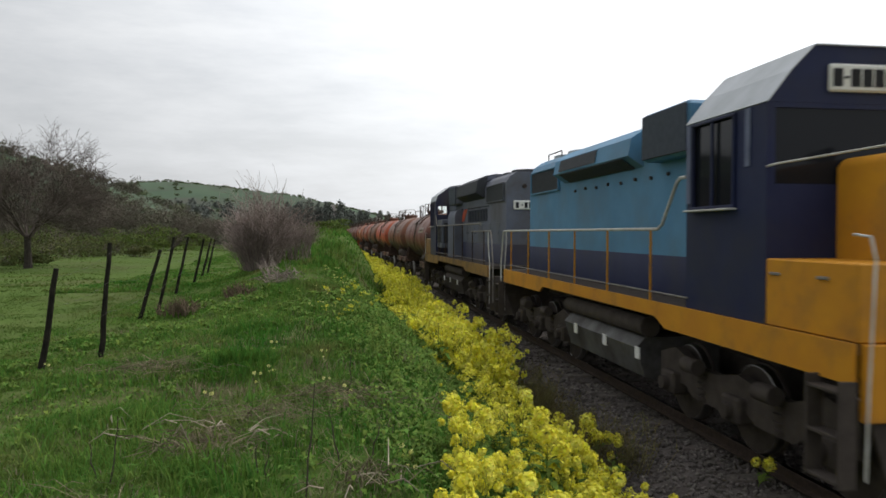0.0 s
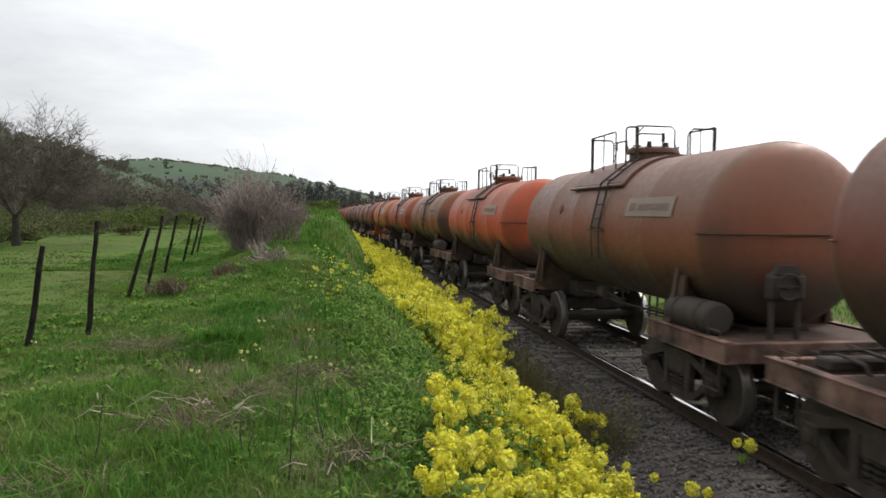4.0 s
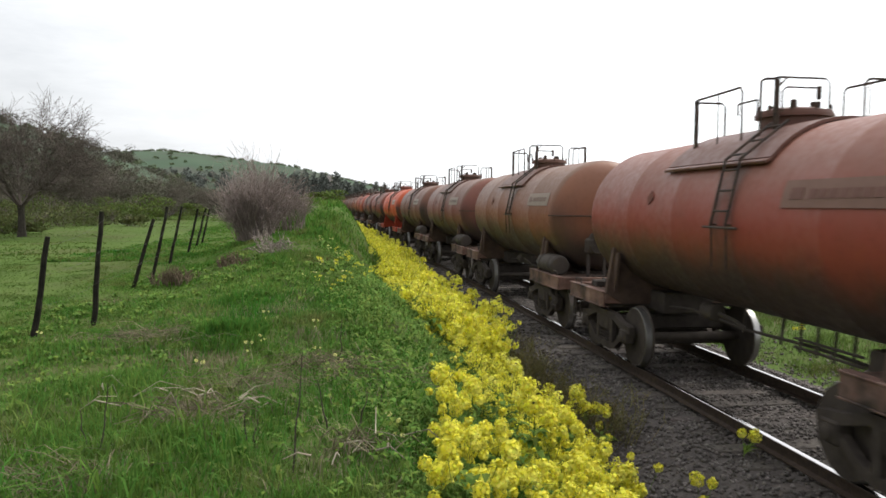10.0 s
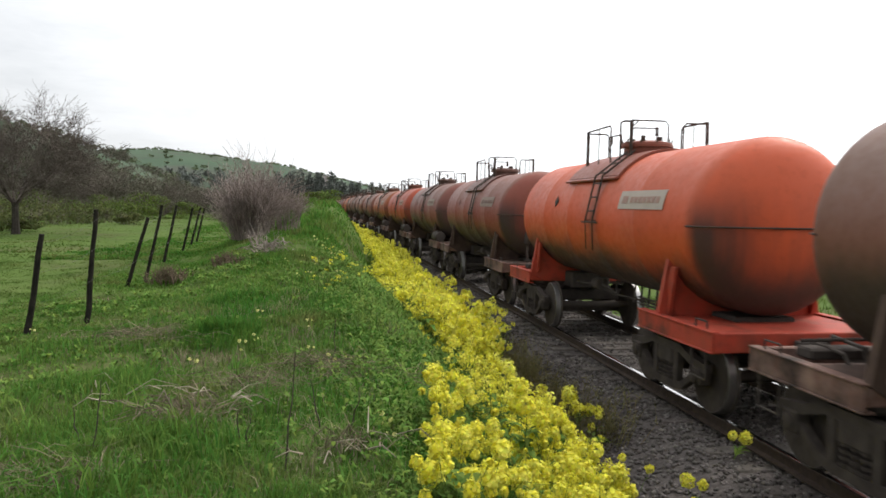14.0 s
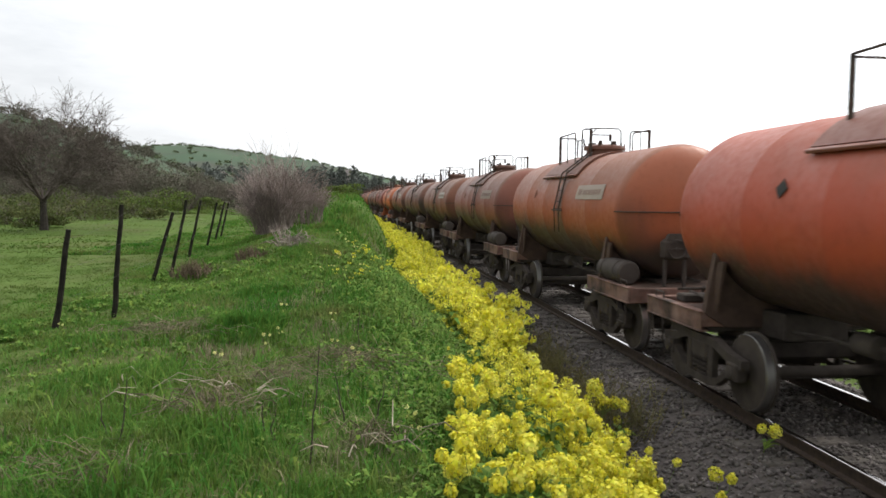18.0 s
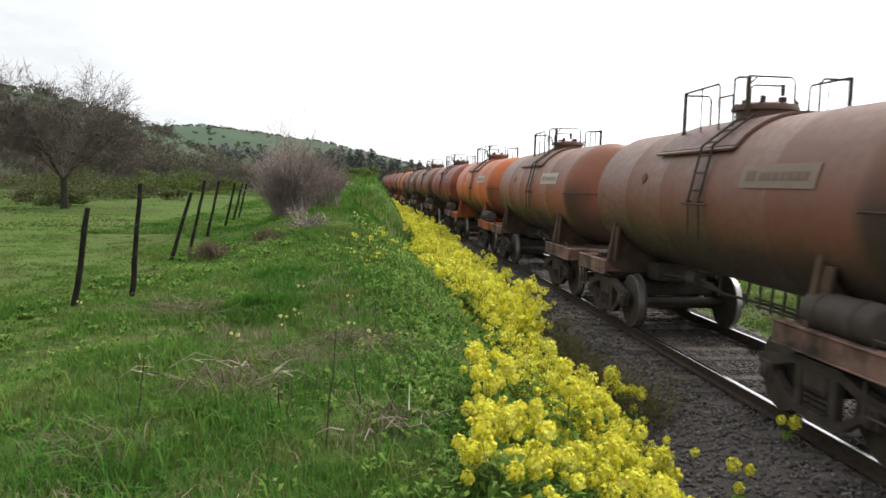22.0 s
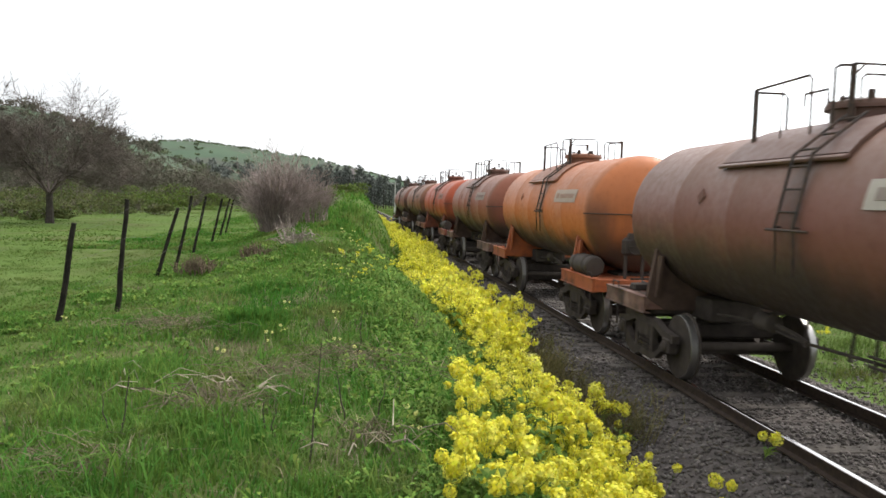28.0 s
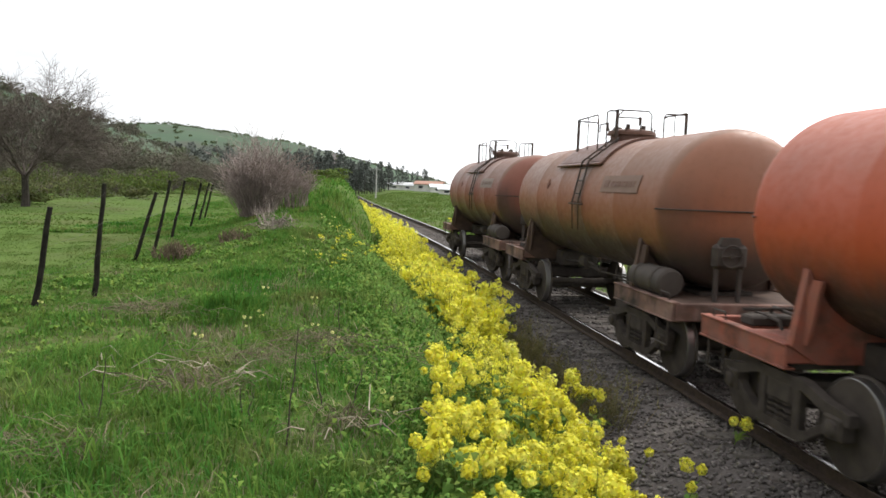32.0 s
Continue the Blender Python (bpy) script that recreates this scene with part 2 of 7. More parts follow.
    def mesh(self, name, *mats, smooth_angle=35, fix=True):
        me = bpy.data.meshes.new(name)
        me.from_pydata(self.v, [], self.f)
        for mt in mats:
            me.materials.append(mt)
        if len(mats) > 1:
            me.polygons.foreach_set("material_index", self.m)
        if fix:
            bm = bmesh.new()
            bm.from_mesh(me)
            bmesh.ops.recalc_face_normals(bm, faces=bm.faces)
            bm.to_mesh(me)
            bm.free()
        if smooth_angle:
            me.shade_smooth()
            me.set_sharp_from_angle(angle=radians(smooth_angle))
        me.update()
        return me


def part(name, shape, material, parent=None, label="", at=None, **kw):
    me = shape if isinstance(shape, bpy.types.Mesh) else shape.mesh(name, *(material if isinstance(material, tuple) else (material,)), **kw)
    ob = new(name, me)
    ob.parent = parent
    if at is not None:
        ob.matrix_basis = at
    if label:
        ob["label"] = label
    return ob


def empty(name, m=None):
    ob = new(name)
    ob.empty_display_size = 0.3
    if m is not None:
        ob.matrix_basis = m
    return ob


def quick_mesh(name, verts, faces, material, smooth_it=False):
    """A large mesh from arrays: verts (n, 3), faces (m, 3)."""
    me = bpy.data.meshes.new(name)
    verts, faces = np.asarray(verts, np.float32), np.asarray(faces, np.int32)
    k = faces.shape[1]
    me.vertices.add(len(verts))
    me.vertices.foreach_set("co", verts.ravel())
    me.loops.add(faces.size)
    me.loops.foreach_set("vertex_index", faces.ravel())
    me.polygons.add(len(faces))
    me.polygons.foreach_set("loop_start", np.arange(0, faces.size, k, dtype=np.int32))
    me.polygons.foreach_set("loop_total", np.full(len(faces), k, np.int32))
    me.update(calc_edges=True)
    if smooth_it:
        me.shade_smooth()
    me.materials.append(material)
    return me


# ---- materials ----
def material(name, base=(0.5, 0.5, 0.5), rough=0.7, metal=0.0, second=None, scale=4.0, detail=6.0, low=0.35, high=0.65,
             dirt=None, dirt_scale=1.2, dirt_low=0.45, dirt_high=0.7, bump=0.0, bump_scale=40.0, island=0.0, obrand=0.0, coords="Object", spec=0.2):
    mt = bpy.data.materials.new(name)
    mt.use_nodes = True
    nt = mt.node_tree
    n, l = nt.nodes, nt.links
    b = n["Principled BSDF"]
    b.inputs["Roughness"].default_value, b.inputs["Metallic"].default_value = rough, metal
    b.inputs["Specular IOR Level"].default_value = spec
    tc = n.new("ShaderNodeTexCoord")
    vec = tc.outputs[coords]

    def noise_fac(sc, dt, lo, hi, rgh=0.6):
        t = n.new("ShaderNodeTexNoise")
        t.inputs["Scale"].default_value, t.inputs["Detail"].default_value, t.inputs["Roughness"].default_value = sc, dt, rgh
        l.new(vec, t.inputs["Vector"])
        r = n.new("ShaderNodeMapRange")
        r.inputs["From Min"].default_value, r.inputs["From Max"].default_value = lo, hi
        l.new(t.outputs["Fac"], r.inputs["Value"])
        return r.outputs["Result"]

    def mix(fac, a, c, kind="MIX"):
        m = n.new("ShaderNodeMix")
        m.data_type, m.blend_type = "RGBA", kind
        if isinstance(fac, float):
            m.inputs["Factor"].default_value = fac
        else:
            l.new(fac, m.inputs["Factor"])
        for sock, val in (("A", a), ("B", c)):
            if isinstance(val, tuple):
                m.inputs[sock].default_value = (*val, 1)
            else:
                l.new(val, m.inputs[sock])
        return m.outputs["Result"]

    col = base
    if second:
        col = mix(noise_fac(scale, detail, low, high), base, second)
    if dirt:
        col = mix(noise_fac(dirt_scale, 8.0, dirt_low, dirt_high), col, dirt)
    for amount, src in ((island, "geo"), (obrand, "obj")):
        if amount:
            g = n.new("ShaderNodeNewGeometry") if src == "geo" else n.new("ShaderNodeObjectInfo")
            hsv = n.new("ShaderNodeHueSaturation")
            rv, rh = n.new("ShaderNodeMapRange"), n.new("ShaderNodeMapRange")
            rv.inputs["To Min"].default_value, rv.inputs["To Max"].default_value = 1 - amount, 1 + amount
            rh.inputs["To Min"].default_value, rh.inputs["To Max"].default_value = 0.5 - amount * 0.06, 0.5 + amount * 0.06
            out = g.outputs["Random Per Island" if src == "geo" else "Random"]
            l.new(out, rv.inputs["Value"])
            wob = n.new("ShaderNodeMath")
            wob.operation = "FRACT"
            mul = n.new("ShaderNodeMath")
            mul.operation = "MULTIPLY"
            mul.inputs[1].default_value = 17.31
            l.new(out, mul.inputs[0])
            l.new(mul.outputs[0], wob.inputs[0])
            l.new(wob.outputs[0], rh.inputs["Value"])
            l.new(rv.outputs["Result"], hsv.inputs["Value"])
            l.new(rh.outputs["Result"], hsv.inputs["Hue"])
            if isinstance(col, tuple):
                hsv.inputs["Color"].default_value = (*col, 1)
            else:
                l.new(col, hsv.inputs["Color"])
            col = hsv.outputs["Color"]
    if isinstance(col, tuple):
        b.inputs["Base Color"].default_value = (*col, 1)
    else:
        l.new(col, b.inputs["Base Color"])
    if bump:
        t = n.new("ShaderNodeTexNoise")
        t.inputs["Scale"].default_value, t.inputs["Detail"].default_value = bump_scale, 4.0
        l.new(vec, t.inputs["Vector"])
        bp = n.new("ShaderNodeBump")
        bp.inputs["Strength"].default_value, bp.inputs["Distance"].default_value = 0.6, bump
        l.new(t.outputs["Fac"], bp.inputs["Height"])
        l.new(bp.outputs["Normal"], b.inputs["Normal"])
    return mt


def leaf_material(name, base, second, scale=0.5, island=0.35, rough=0.85, through_light=0.3, dry=None):
    """Foliage that lets some light through."""
    mt = material(name, base, rough, second=second, scale=scale, island=island, dirt=dry, dirt_scale=0.9, dirt_low=0.52, dirt_high=0.72, spec=0.06)
    nt = mt.node_tree
    b = nt.nodes["Principled BSDF"]
    src = b.inputs["Base Color"].links[0].from_socket
    tr = nt.nodes.new("ShaderNodeBsdfTranslucent")
    ad = nt.nodes.new("ShaderNodeMixShader")
    ad.inputs[0].default_value = through_light
    nt.links.new(src, tr.inputs["Color"])
    nt.links.new(b.outputs[0], ad.inputs[1])
    nt.links.new(tr.outputs[0], ad.inputs[2])
    nt.links.new(ad.outputs[0], nt.nodes["Material Output"].inputs["Surface"])
    return mt


def tank_material():
    """Painted steel whose paint is the object's own colour, dusty on top, grimy and shade-darkened below, with runs."""
    mt = bpy.data.materials.new("tank_paint")
    mt.use_nodes = True
    n, l = mt.node_tree.nodes, mt.node_tree.links
    b = n["Principled BSDF"]
    tc, oi = n.new("ShaderNodeTexCoord"), n.new("ShaderNodeObjectInfo")
    sep = n.new("ShaderNodeSeparateXYZ")
    l.new(tc.outputs["Object"], sep.inputs[0])

    def math_node(op, a, c):
        m = n.new("ShaderNodeMath")
        m.operation = op
        for i, v in enumerate((a, c)):
            if isinstance(v, (int, float)):
                m.inputs[i].default_value = v
            else:
                l.new(v, m.inputs[i])
        return m.outputs[0]

    def ramp(v, lo, hi, to_lo=0.0, to_hi=1.0):
        r = n.new("ShaderNodeMapRange")
        r.interpolation_type = "SMOOTHSTEP"
        for k, x in (("From Min", lo), ("From Max", hi), ("To Min", to_lo), ("To Max", to_hi)):
            r.inputs[k].default_value = x
        l.new(v, r.inputs["Value"])
        return r.outputs["Result"]

    shift = n.new("ShaderNodeVectorMath")
    shift.operation = "ADD"
    rv = n.new("ShaderNodeCombineXYZ")
    l.new(math_node("MULTIPLY", oi.outputs["Random"], 37.0), rv.inputs[0])
    l.new(tc.outputs["Object"], shift.inputs[0])
    l.new(rv.outputs[0], shift.inputs[1])

    def tex(scale, detail, stretch=(1, 1, 1)):
        mp = n.new("ShaderNodeMapping")
        mp.inputs["Scale"].default_value = stretch
        l.new(shift.outputs[0], mp.inputs["Vector"])
        t = n.new("ShaderNodeTexNoise")
        t.inputs["Scale"].default_value, t.inputs["Detail"].default_value, t.inputs["Roughness"].default_value = scale, detail, 0.62
        l.new(mp.outputs[0], t.inputs["Vector"])
        return t.outputs["Fac"]

    def mix(f, a, c):
        m = n.new("ShaderNodeMix")
        m.data_type = "RGBA"
        l.new(f, m.inputs["Factor"])
        for sock, val in (("A", a), ("B", c)):
            if isinstance(val, tuple):
                m.inputs[sock].default_value = (*val, 1)
            else:
                l.new(val, m.inputs[sock])
        return m.outputs["Result"]

    x, z = sep.outputs["X"], sep.outputs["Z"]
    big, runs, fine = tex(0.8, 5), tex(1.3, 4, (2.4, 2.4, 0.22)), tex(9.0, 8)
    paint, rnd = oi.outputs["Color"], oi.outputs["Random"]
    # faded paint and fine rust
    col = mix(math_node("MULTIPLY", ramp(fine, 0.5, 0.78), 0.20), paint, (0.07, 0.03, 0.018))
    col = mix(math_node("MULTIPLY", ramp(big, 0.42, 0.72), 0.22), col, (0.12, 0.05, 0.03))
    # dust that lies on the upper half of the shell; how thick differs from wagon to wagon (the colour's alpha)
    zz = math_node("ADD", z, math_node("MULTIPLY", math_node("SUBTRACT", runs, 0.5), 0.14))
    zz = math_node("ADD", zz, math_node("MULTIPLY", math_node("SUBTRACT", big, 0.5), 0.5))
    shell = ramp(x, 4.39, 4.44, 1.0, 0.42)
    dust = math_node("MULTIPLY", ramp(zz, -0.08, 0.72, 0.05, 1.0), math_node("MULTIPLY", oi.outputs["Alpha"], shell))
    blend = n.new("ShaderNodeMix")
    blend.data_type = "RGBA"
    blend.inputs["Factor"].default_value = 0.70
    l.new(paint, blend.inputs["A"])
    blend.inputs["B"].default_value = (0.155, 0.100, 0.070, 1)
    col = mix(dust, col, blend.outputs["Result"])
    # spill that has run down beside the ladder
    spill = math_node("MULTIPLY", ramp(math_node("ABSOLUTE", math_node("SUBTRACT", x, 0.80), 0.0), 0.36, 0.08), ramp(z, 1.0, 0.5))
    col = mix(math_node("MULTIPLY", spill, ramp(runs, 0.30, 0.62, 0.15, 0.62)), col, (0.060, 0.042, 0.032))
    # a soft black smear where the shell meets its dished front end, heavier on some wagons; it includes painted shadow
    smear_shade = math_node("MULTIPLY", ramp(math_node("ABSOLUTE", math_node("SUBTRACT", x, math_node("ADD", math_node("MULTIPLY", runs, 0.30), 4.32)), 0.0), 0.34, 0.05), ramp(z, 0.60, -0.15))
    col = mix(math_node("MULTIPLY", smear_shade, ramp(math_node("FRACT", math_node("MULTIPLY", rnd, 7.3), 0.0), 0.1, 0.9, 0.45, 0.92)), col, (0.034, 0.028, 0.025))
    # oily black belly with a soft upper edge; part of it is painted shade
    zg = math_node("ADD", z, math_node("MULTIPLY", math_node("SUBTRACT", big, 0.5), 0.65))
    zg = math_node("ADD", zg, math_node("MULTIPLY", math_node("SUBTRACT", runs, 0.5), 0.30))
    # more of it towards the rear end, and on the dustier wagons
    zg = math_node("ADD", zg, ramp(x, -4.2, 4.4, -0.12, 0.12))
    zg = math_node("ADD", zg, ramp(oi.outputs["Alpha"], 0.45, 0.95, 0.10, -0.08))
    grime_shade = math_node("MULTIPLY", ramp(zg, -0.12, -0.74), ramp(fine, 0.2, 0.5, 0.86, 0.97))
    col = mix(grime_shade, col, (0.058, 0.042, 0.034))
    l.new(col, b.inputs["Base Color"])
    l.new(ramp(fine, 0.3, 0.7, 0.46, 0.64), b.inputs["Roughness"])
    b.inputs["Specular IOR Level"].default_value = 0.38
    bp = n.new("ShaderNodeBump")
    bp.inputs["Strength"].default_value, bp.inputs["Distance"].default_value = 0.12, 0.008
    l.new(fine, bp.inputs["Height"])
    l.new(bp.outputs["Normal"], b.inputs["Normal"])
    return mt


M_SOIL = material("meadow_soil", (0.060, 0.100, 0.021), 0.95, spec=0.05, second=(0.082, 0.124, 0.030), scale=0.6, dirt=(0.088, 0.078, 0.040), dirt_scale=0.35, dirt_low=0.5, dirt_high=0.75, bump=0.05, bump_scale=9)
# far hill grass with the air's haze mixed into its grey-green
M_HILL_HAZE = material("hazy_hill_grass", (0.060, 0.092, 0.060), 0.95, spec=0.05, second=(0.078, 0.112, 0.072), scale=0.02, detail=8, dirt=(0.075, 0.082, 0.064), dirt_scale=0.03, dirt_low=0.45, dirt_high=0.65)
M_STEEL_RAIL = material("rail_head", (0.40, 0.38, 0.37), 0.14, 1.0, bump=0.001, bump_scale=60)
M_RUST = material("rail_rust", (0.035, 0.025, 0.020), 0.9, second=(0.060, 0.042, 0.032), scale=14, bump=0.003, bump_scale=50)
M_SLEEPER = material("weathered_sleeper", (0.060, 0.050, 0.043), 0.9, second=(0.11, 0.095, 0.083), scale=6, dirt=(0.035, 0.03, 0.027), dirt_scale=2.2, bump=0.01, bump_scale=25, obrand=0.25)
M_BALLAST = material("ballast_bed", (0.066, 0.057, 0.052), 0.95, spec=0.1, second=(0.122, 0.107, 0.099), scale=28, detail=8, dirt=(0.035, 0.03, 0.027), dirt_scale=1.1, bump=0.05, bump_scale=16)
M_STONE = material("ballast_stone", (0.095, 0.083, 0.076), 0.9, spec=0.15, second=(0.165, 0.148, 0.137), scale=9, island=0.45, dirt=(0.04, 0.035, 0.03), dirt_scale=0.7)

# ---- ground: one sheet along the railway ----
GRID = {}


def build_ground():
    us = [-1500, -1100, -800, -620, -500, -420, -350, -300, -260, -225, -195, -170, -148, -128, -110, -95, -82, -70, -60, -51, -43, -36, -30, -25, -21, -18, -15.5]
    u = -13.6
    while u < -2.6:
        us.append(u)
        u += 0.22
    us += [-2.5, -2.2, -1.9, -1.55, -0.8, 0, 0.8, 1.55, 1.9, 2.2, 2.5, 2.9, 3.3, 3.8, 4.4, 5, 5.7, 6.5, 7.5, 9, 11, 14, 18, 24, 32, 44, 60, 90, 140, 220, 350, 550, 900, 1500]
    ss = [-400, -250, -150, -100, -70, -50, -38, -28, -20, -14, -10, -7, -5, -3.5, -2.2]
    s = -1.2
    while s < 46:
        ss.append(s)
        s += 0.22 if s < 14 else 0.4
    while s < 2500:
        ss.append(s)
        s += max(0.5, s * 0.026)
    nu = len(us)
    vs = np.zeros((len(ss) * nu, 3))
    for i, s in enumerate(ss):
        for j, u in enumerate(us):
            x, y = line(s, u)
            vs[i * nu + j] = (x, y, height(x, y, s, u))
    a = (np.arange(len(ss) - 1)[:, None] * nu + np.arange(nu - 1)[None]).ravel()
    fs = np.stack([a, a + 1, a + nu + 1, a + nu], 1)
    GRID.update(s=np.array(ss), u=np.array(us, float), z=vs[:, 2].reshape(len(ss), nu))
    me = quick_mesh("ground", vs, fs, M_SOIL, True)
    me.materials.append(M_BALLAST)
    mid = np.array([(us[j] + us[j + 1]) / 2 for j in range(nu - 1)])
    me.materials.append(M_HILL_HAZE)
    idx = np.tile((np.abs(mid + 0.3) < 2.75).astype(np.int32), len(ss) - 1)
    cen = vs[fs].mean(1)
    # distant faces take the hill colour that has haze painted in
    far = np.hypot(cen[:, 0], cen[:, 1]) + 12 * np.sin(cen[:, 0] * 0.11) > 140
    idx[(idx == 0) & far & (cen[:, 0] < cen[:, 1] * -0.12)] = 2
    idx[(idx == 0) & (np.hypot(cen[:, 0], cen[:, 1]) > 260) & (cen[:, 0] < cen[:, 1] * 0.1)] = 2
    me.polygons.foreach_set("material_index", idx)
    return tagged(new("ground", me), "green spring meadow with a stony railway bed running through it", "ground", kind="structure")


build_ground()


def on_ground(s, u):
    """Places (n, 3) on the ground sheet for arrays of arc and offset."""
    S, U, Z = GRID["s"], GRID["u"], GRID["z"]
    i = np.clip(np.searchsorted(S, s) - 1, 0, len(S) - 2)
    j = np.clip(np.searchsorted(U, u) - 1, 0, len(U) - 2)
    a, b = (s - S[i]) / (S[i + 1] - S[i]), (u - U[j]) / (U[j + 1] - U[j])
    z = (Z[i, j] * (1 - a) + Z[i + 1, j] * a) * (1 - b) + (Z[i, j + 1] * (1 - a) + Z[i + 1, j + 1] * a) * b
    xy = np.array(_xy)
    h = np.interp(s, LINE_S[::4], [heading(v) for v in LINE_S[::4]])
    x = np.interp(s, LINE_S, xy[:, 0]) + u * np.cos(h)
    y = np.interp(s, LINE_S, xy[:, 1]) - u * np.sin(h)
    return np.stack([x, y, z], 1)


def patchy(x, y, seed):
    """Smooth noise from 0 to 1 over arrays of places."""
    t = np.random.default_rng(seed).random((64, 64))
    i, j = np.floor(x).astype(int), np.floor(y).astype(int)
    a, b = x - i, y - j
    a, b = a * a * (3 - 2 * a), b * b * (3 - 2 * b)
    g = lambda p, q: t[p % 64, q % 64]
    return (g(i, j) * (1 - a) + g(i + 1, j) * a) * (1 - b) + (g(i, j + 1) * (1 - a) + g(i + 1, j + 1) * a) * b


# ---- railway track ----
def rail_mesh(u, top):
    prof = [(-0.036, 0.0), (0.036, 0.0), (0.036, -0.036)] if top else [(0.0305, -0.006), (0.036, -0.012), (0.036, -0.034), (0.010, -0.045), (0.010, -0.125), (0.070, -0.14), (0.070, -0.155), (-0.070, -0.155), (-0.070, -0.14), (-0.010, -0.125), (-0.010, -0.045), (-0.036, -0.034), (-0.036, -0.012), (-0.0305, -0.006)]
    if top:
        prof = [(-0.031, -0.0055), (-0.024, 0.0), (0.024, 0.0), (0.031, -0.0055)]
    ss = [-260, -180, -120, -80, -50, -30] + [i * 2.0 - 20 for i in range(80)] + [140 + i * 12 for i in range(40)]
    vs, fs, k = [], [], len(prof)
    for s in ss:
        for du, z in prof:
            x, y = line(s, u + du)
            vs.append((x, y, z))
    for i in range(len(ss) - 1):
        for j in range(k):
            a, b = i * k + j, i * k + (j + 1) % k
            fs.append((a, b, b + k, a + k))
    return vs, fs


def build_track():
    track = tagged(empty("railway_track"), "broad-gauge railway track with worn shiny rails on old wooden sleepers", "railway track", kind="structure")
    for u in (-0.874, 0.874):
        web, head = Shape(), Shape()
        web.add(*rail_mesh(u, False))
        head.add(*rail_mesh(u, True))
        r = part("rail", web, M_RUST, track)
        part("rail_head", head, M_STEEL_RAIL, r, "worn shiny running surface")
    rnd = random.Random(4)
    kinds = []
    for i in range(5):
        sh = Shape()
        sh.box(-0.115 - rnd.uniform(0, 0.02), 0.115 + rnd.uniform(0, 0.02), -1.37, 1.37, -0.2, 0.0, 0.018)
        me = sh.mesh("sleeper", M_SLEEPER, smooth_angle=30)
        for v in me.vertices:
            v.co += Vector((noise.noise(v.co * 3 + Vector((i, 0, 0))), noise.noise(v.co * 3 + Vector((0, i, 0))), noise.noise(v.co * 4 + Vector((0, 0, i))))) * 0.018
        kinds.append(me)
    s = -6.0
    while s < 92:
        x, y = line(s, rnd.uniform(-0.05, 0.05))
        part("sleeper", kinds[rnd.randrange(5)], None, track, at=pose(x, y, -0.186 + rnd.uniform(-0.016, 0.006), 0, 0, 90 - math.degrees(heading(s)) + rnd.uniform(-1.2, 1.2)))
        s += 0.61 + rnd.uniform(-0.03, 0.03)
    # far sleepers
    sh = Shape()
    while s < 230:
        x, y = line(s)
        sh.box(-0.12, 0.12, -1.37, 1.37, -0.2, 0.0, m=pose(x, y, -0.158, 0, 0, 90 - math.degrees(heading(s))))
        s += 0.61
    part("far_sleepers", sh, M_SLEEPER, track)["kind"] = "stuff"


build_track()


def build_stones():
    rng = np.random.default_rng(3)
    base = np.array([(1, 0, 0), (-1, 0, 0), (0, 1, 0), (0, -1, 0), (0, 0, 1), (0, 0, -1)], float)
    tri = np.array([(0, 2, 4), (2, 1, 4), (1, 3, 4), (3, 0, 4), (2, 0, 5), (1, 2, 5), (3, 1, 5), (0, 3, 5)])
    vs = []
    for count, s0, s1, r0, r1 in ((22000, 1.0, 14.0, 0.016, 0.042), (12000, -16.0, 1.0, 0.02, 0.045), (14000, 14.0, 44.0, 0.025, 0.055)):
        s = rng.uniform(s0, s1, count)
        u = np.where(rng.random(count) < 0.85, rng.uniform(-3.15, 1.9, count), rng.uniform(1.5, 4.2, count))
        k = (u > -2.6) | (rng.random(count) < 0.5)
        p = on_ground(s[k], u[k])
        n = len(p)
        r = rng.uniform(r0, r1, n)[:, None, None]
        q = base[None] * rng.uniform(0.55, 1.25, (n, 6, 1)) * r * np.array([1.15, 1.0, 0.75])
        a, t = rng.uniform(0, 6.28, (n, 1)), rng.uniform(-0.6, 0.6, (n, 1))
        q = np.stack([q[:, :, 0] * np.cos(a) - q[:, :, 1] * np.sin(a), q[:, :, 0] * np.sin(a) + q[:, :, 1] * np.cos(a), q[:, :, 2] + t * q[:, :, 0]], 2)
        p[:, 2] += r[:, 0, 0] * 0.25
        vs.append((q + p[:, None]).reshape(-1, 3))
    vs = np.concatenate(vs)
    fs = (tri[None] + (np.arange(len(vs) // 6) * 6)[:, None, None]).reshape(-1, 3)
    me = quick_mesh("ballast_stones", vs, fs, M_STONE)
    tagged(new("ballast_stones", me), "loose grey broken ballast stones along the rails", "ballast", kind="stuff")


build_stones()


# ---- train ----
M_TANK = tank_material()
M_FRAME_DARK = material("grimy_frame", (0.065, 0.044, 0.035), 0.85, spec=0.1, second=(0.105, 0.070, 0.055), scale=3.5)
M_FRAME = material("wagon_frame_paint", (0.16, 0.080, 0.060), 0.75, second=(0.24, 0.155, 0.125), scale=3.5, dirt=(0.03, 0.024, 0.02), dirt_scale=2.0, dirt_low=0.42, dirt_high=0.68, bump=0.004, bump_scale=30)
M_FRAME_ORANGE = material("frame_orange_paint", (0.40, 0.105, 0.035), 0.65, second=(0.28, 0.09, 0.045), scale=3.5, dirt=(0.04, 0.03, 0.022), dirt_scale=2.0, dirt_low=0.5, dirt_high=0.75, bump=0.004, bump_scale=30)
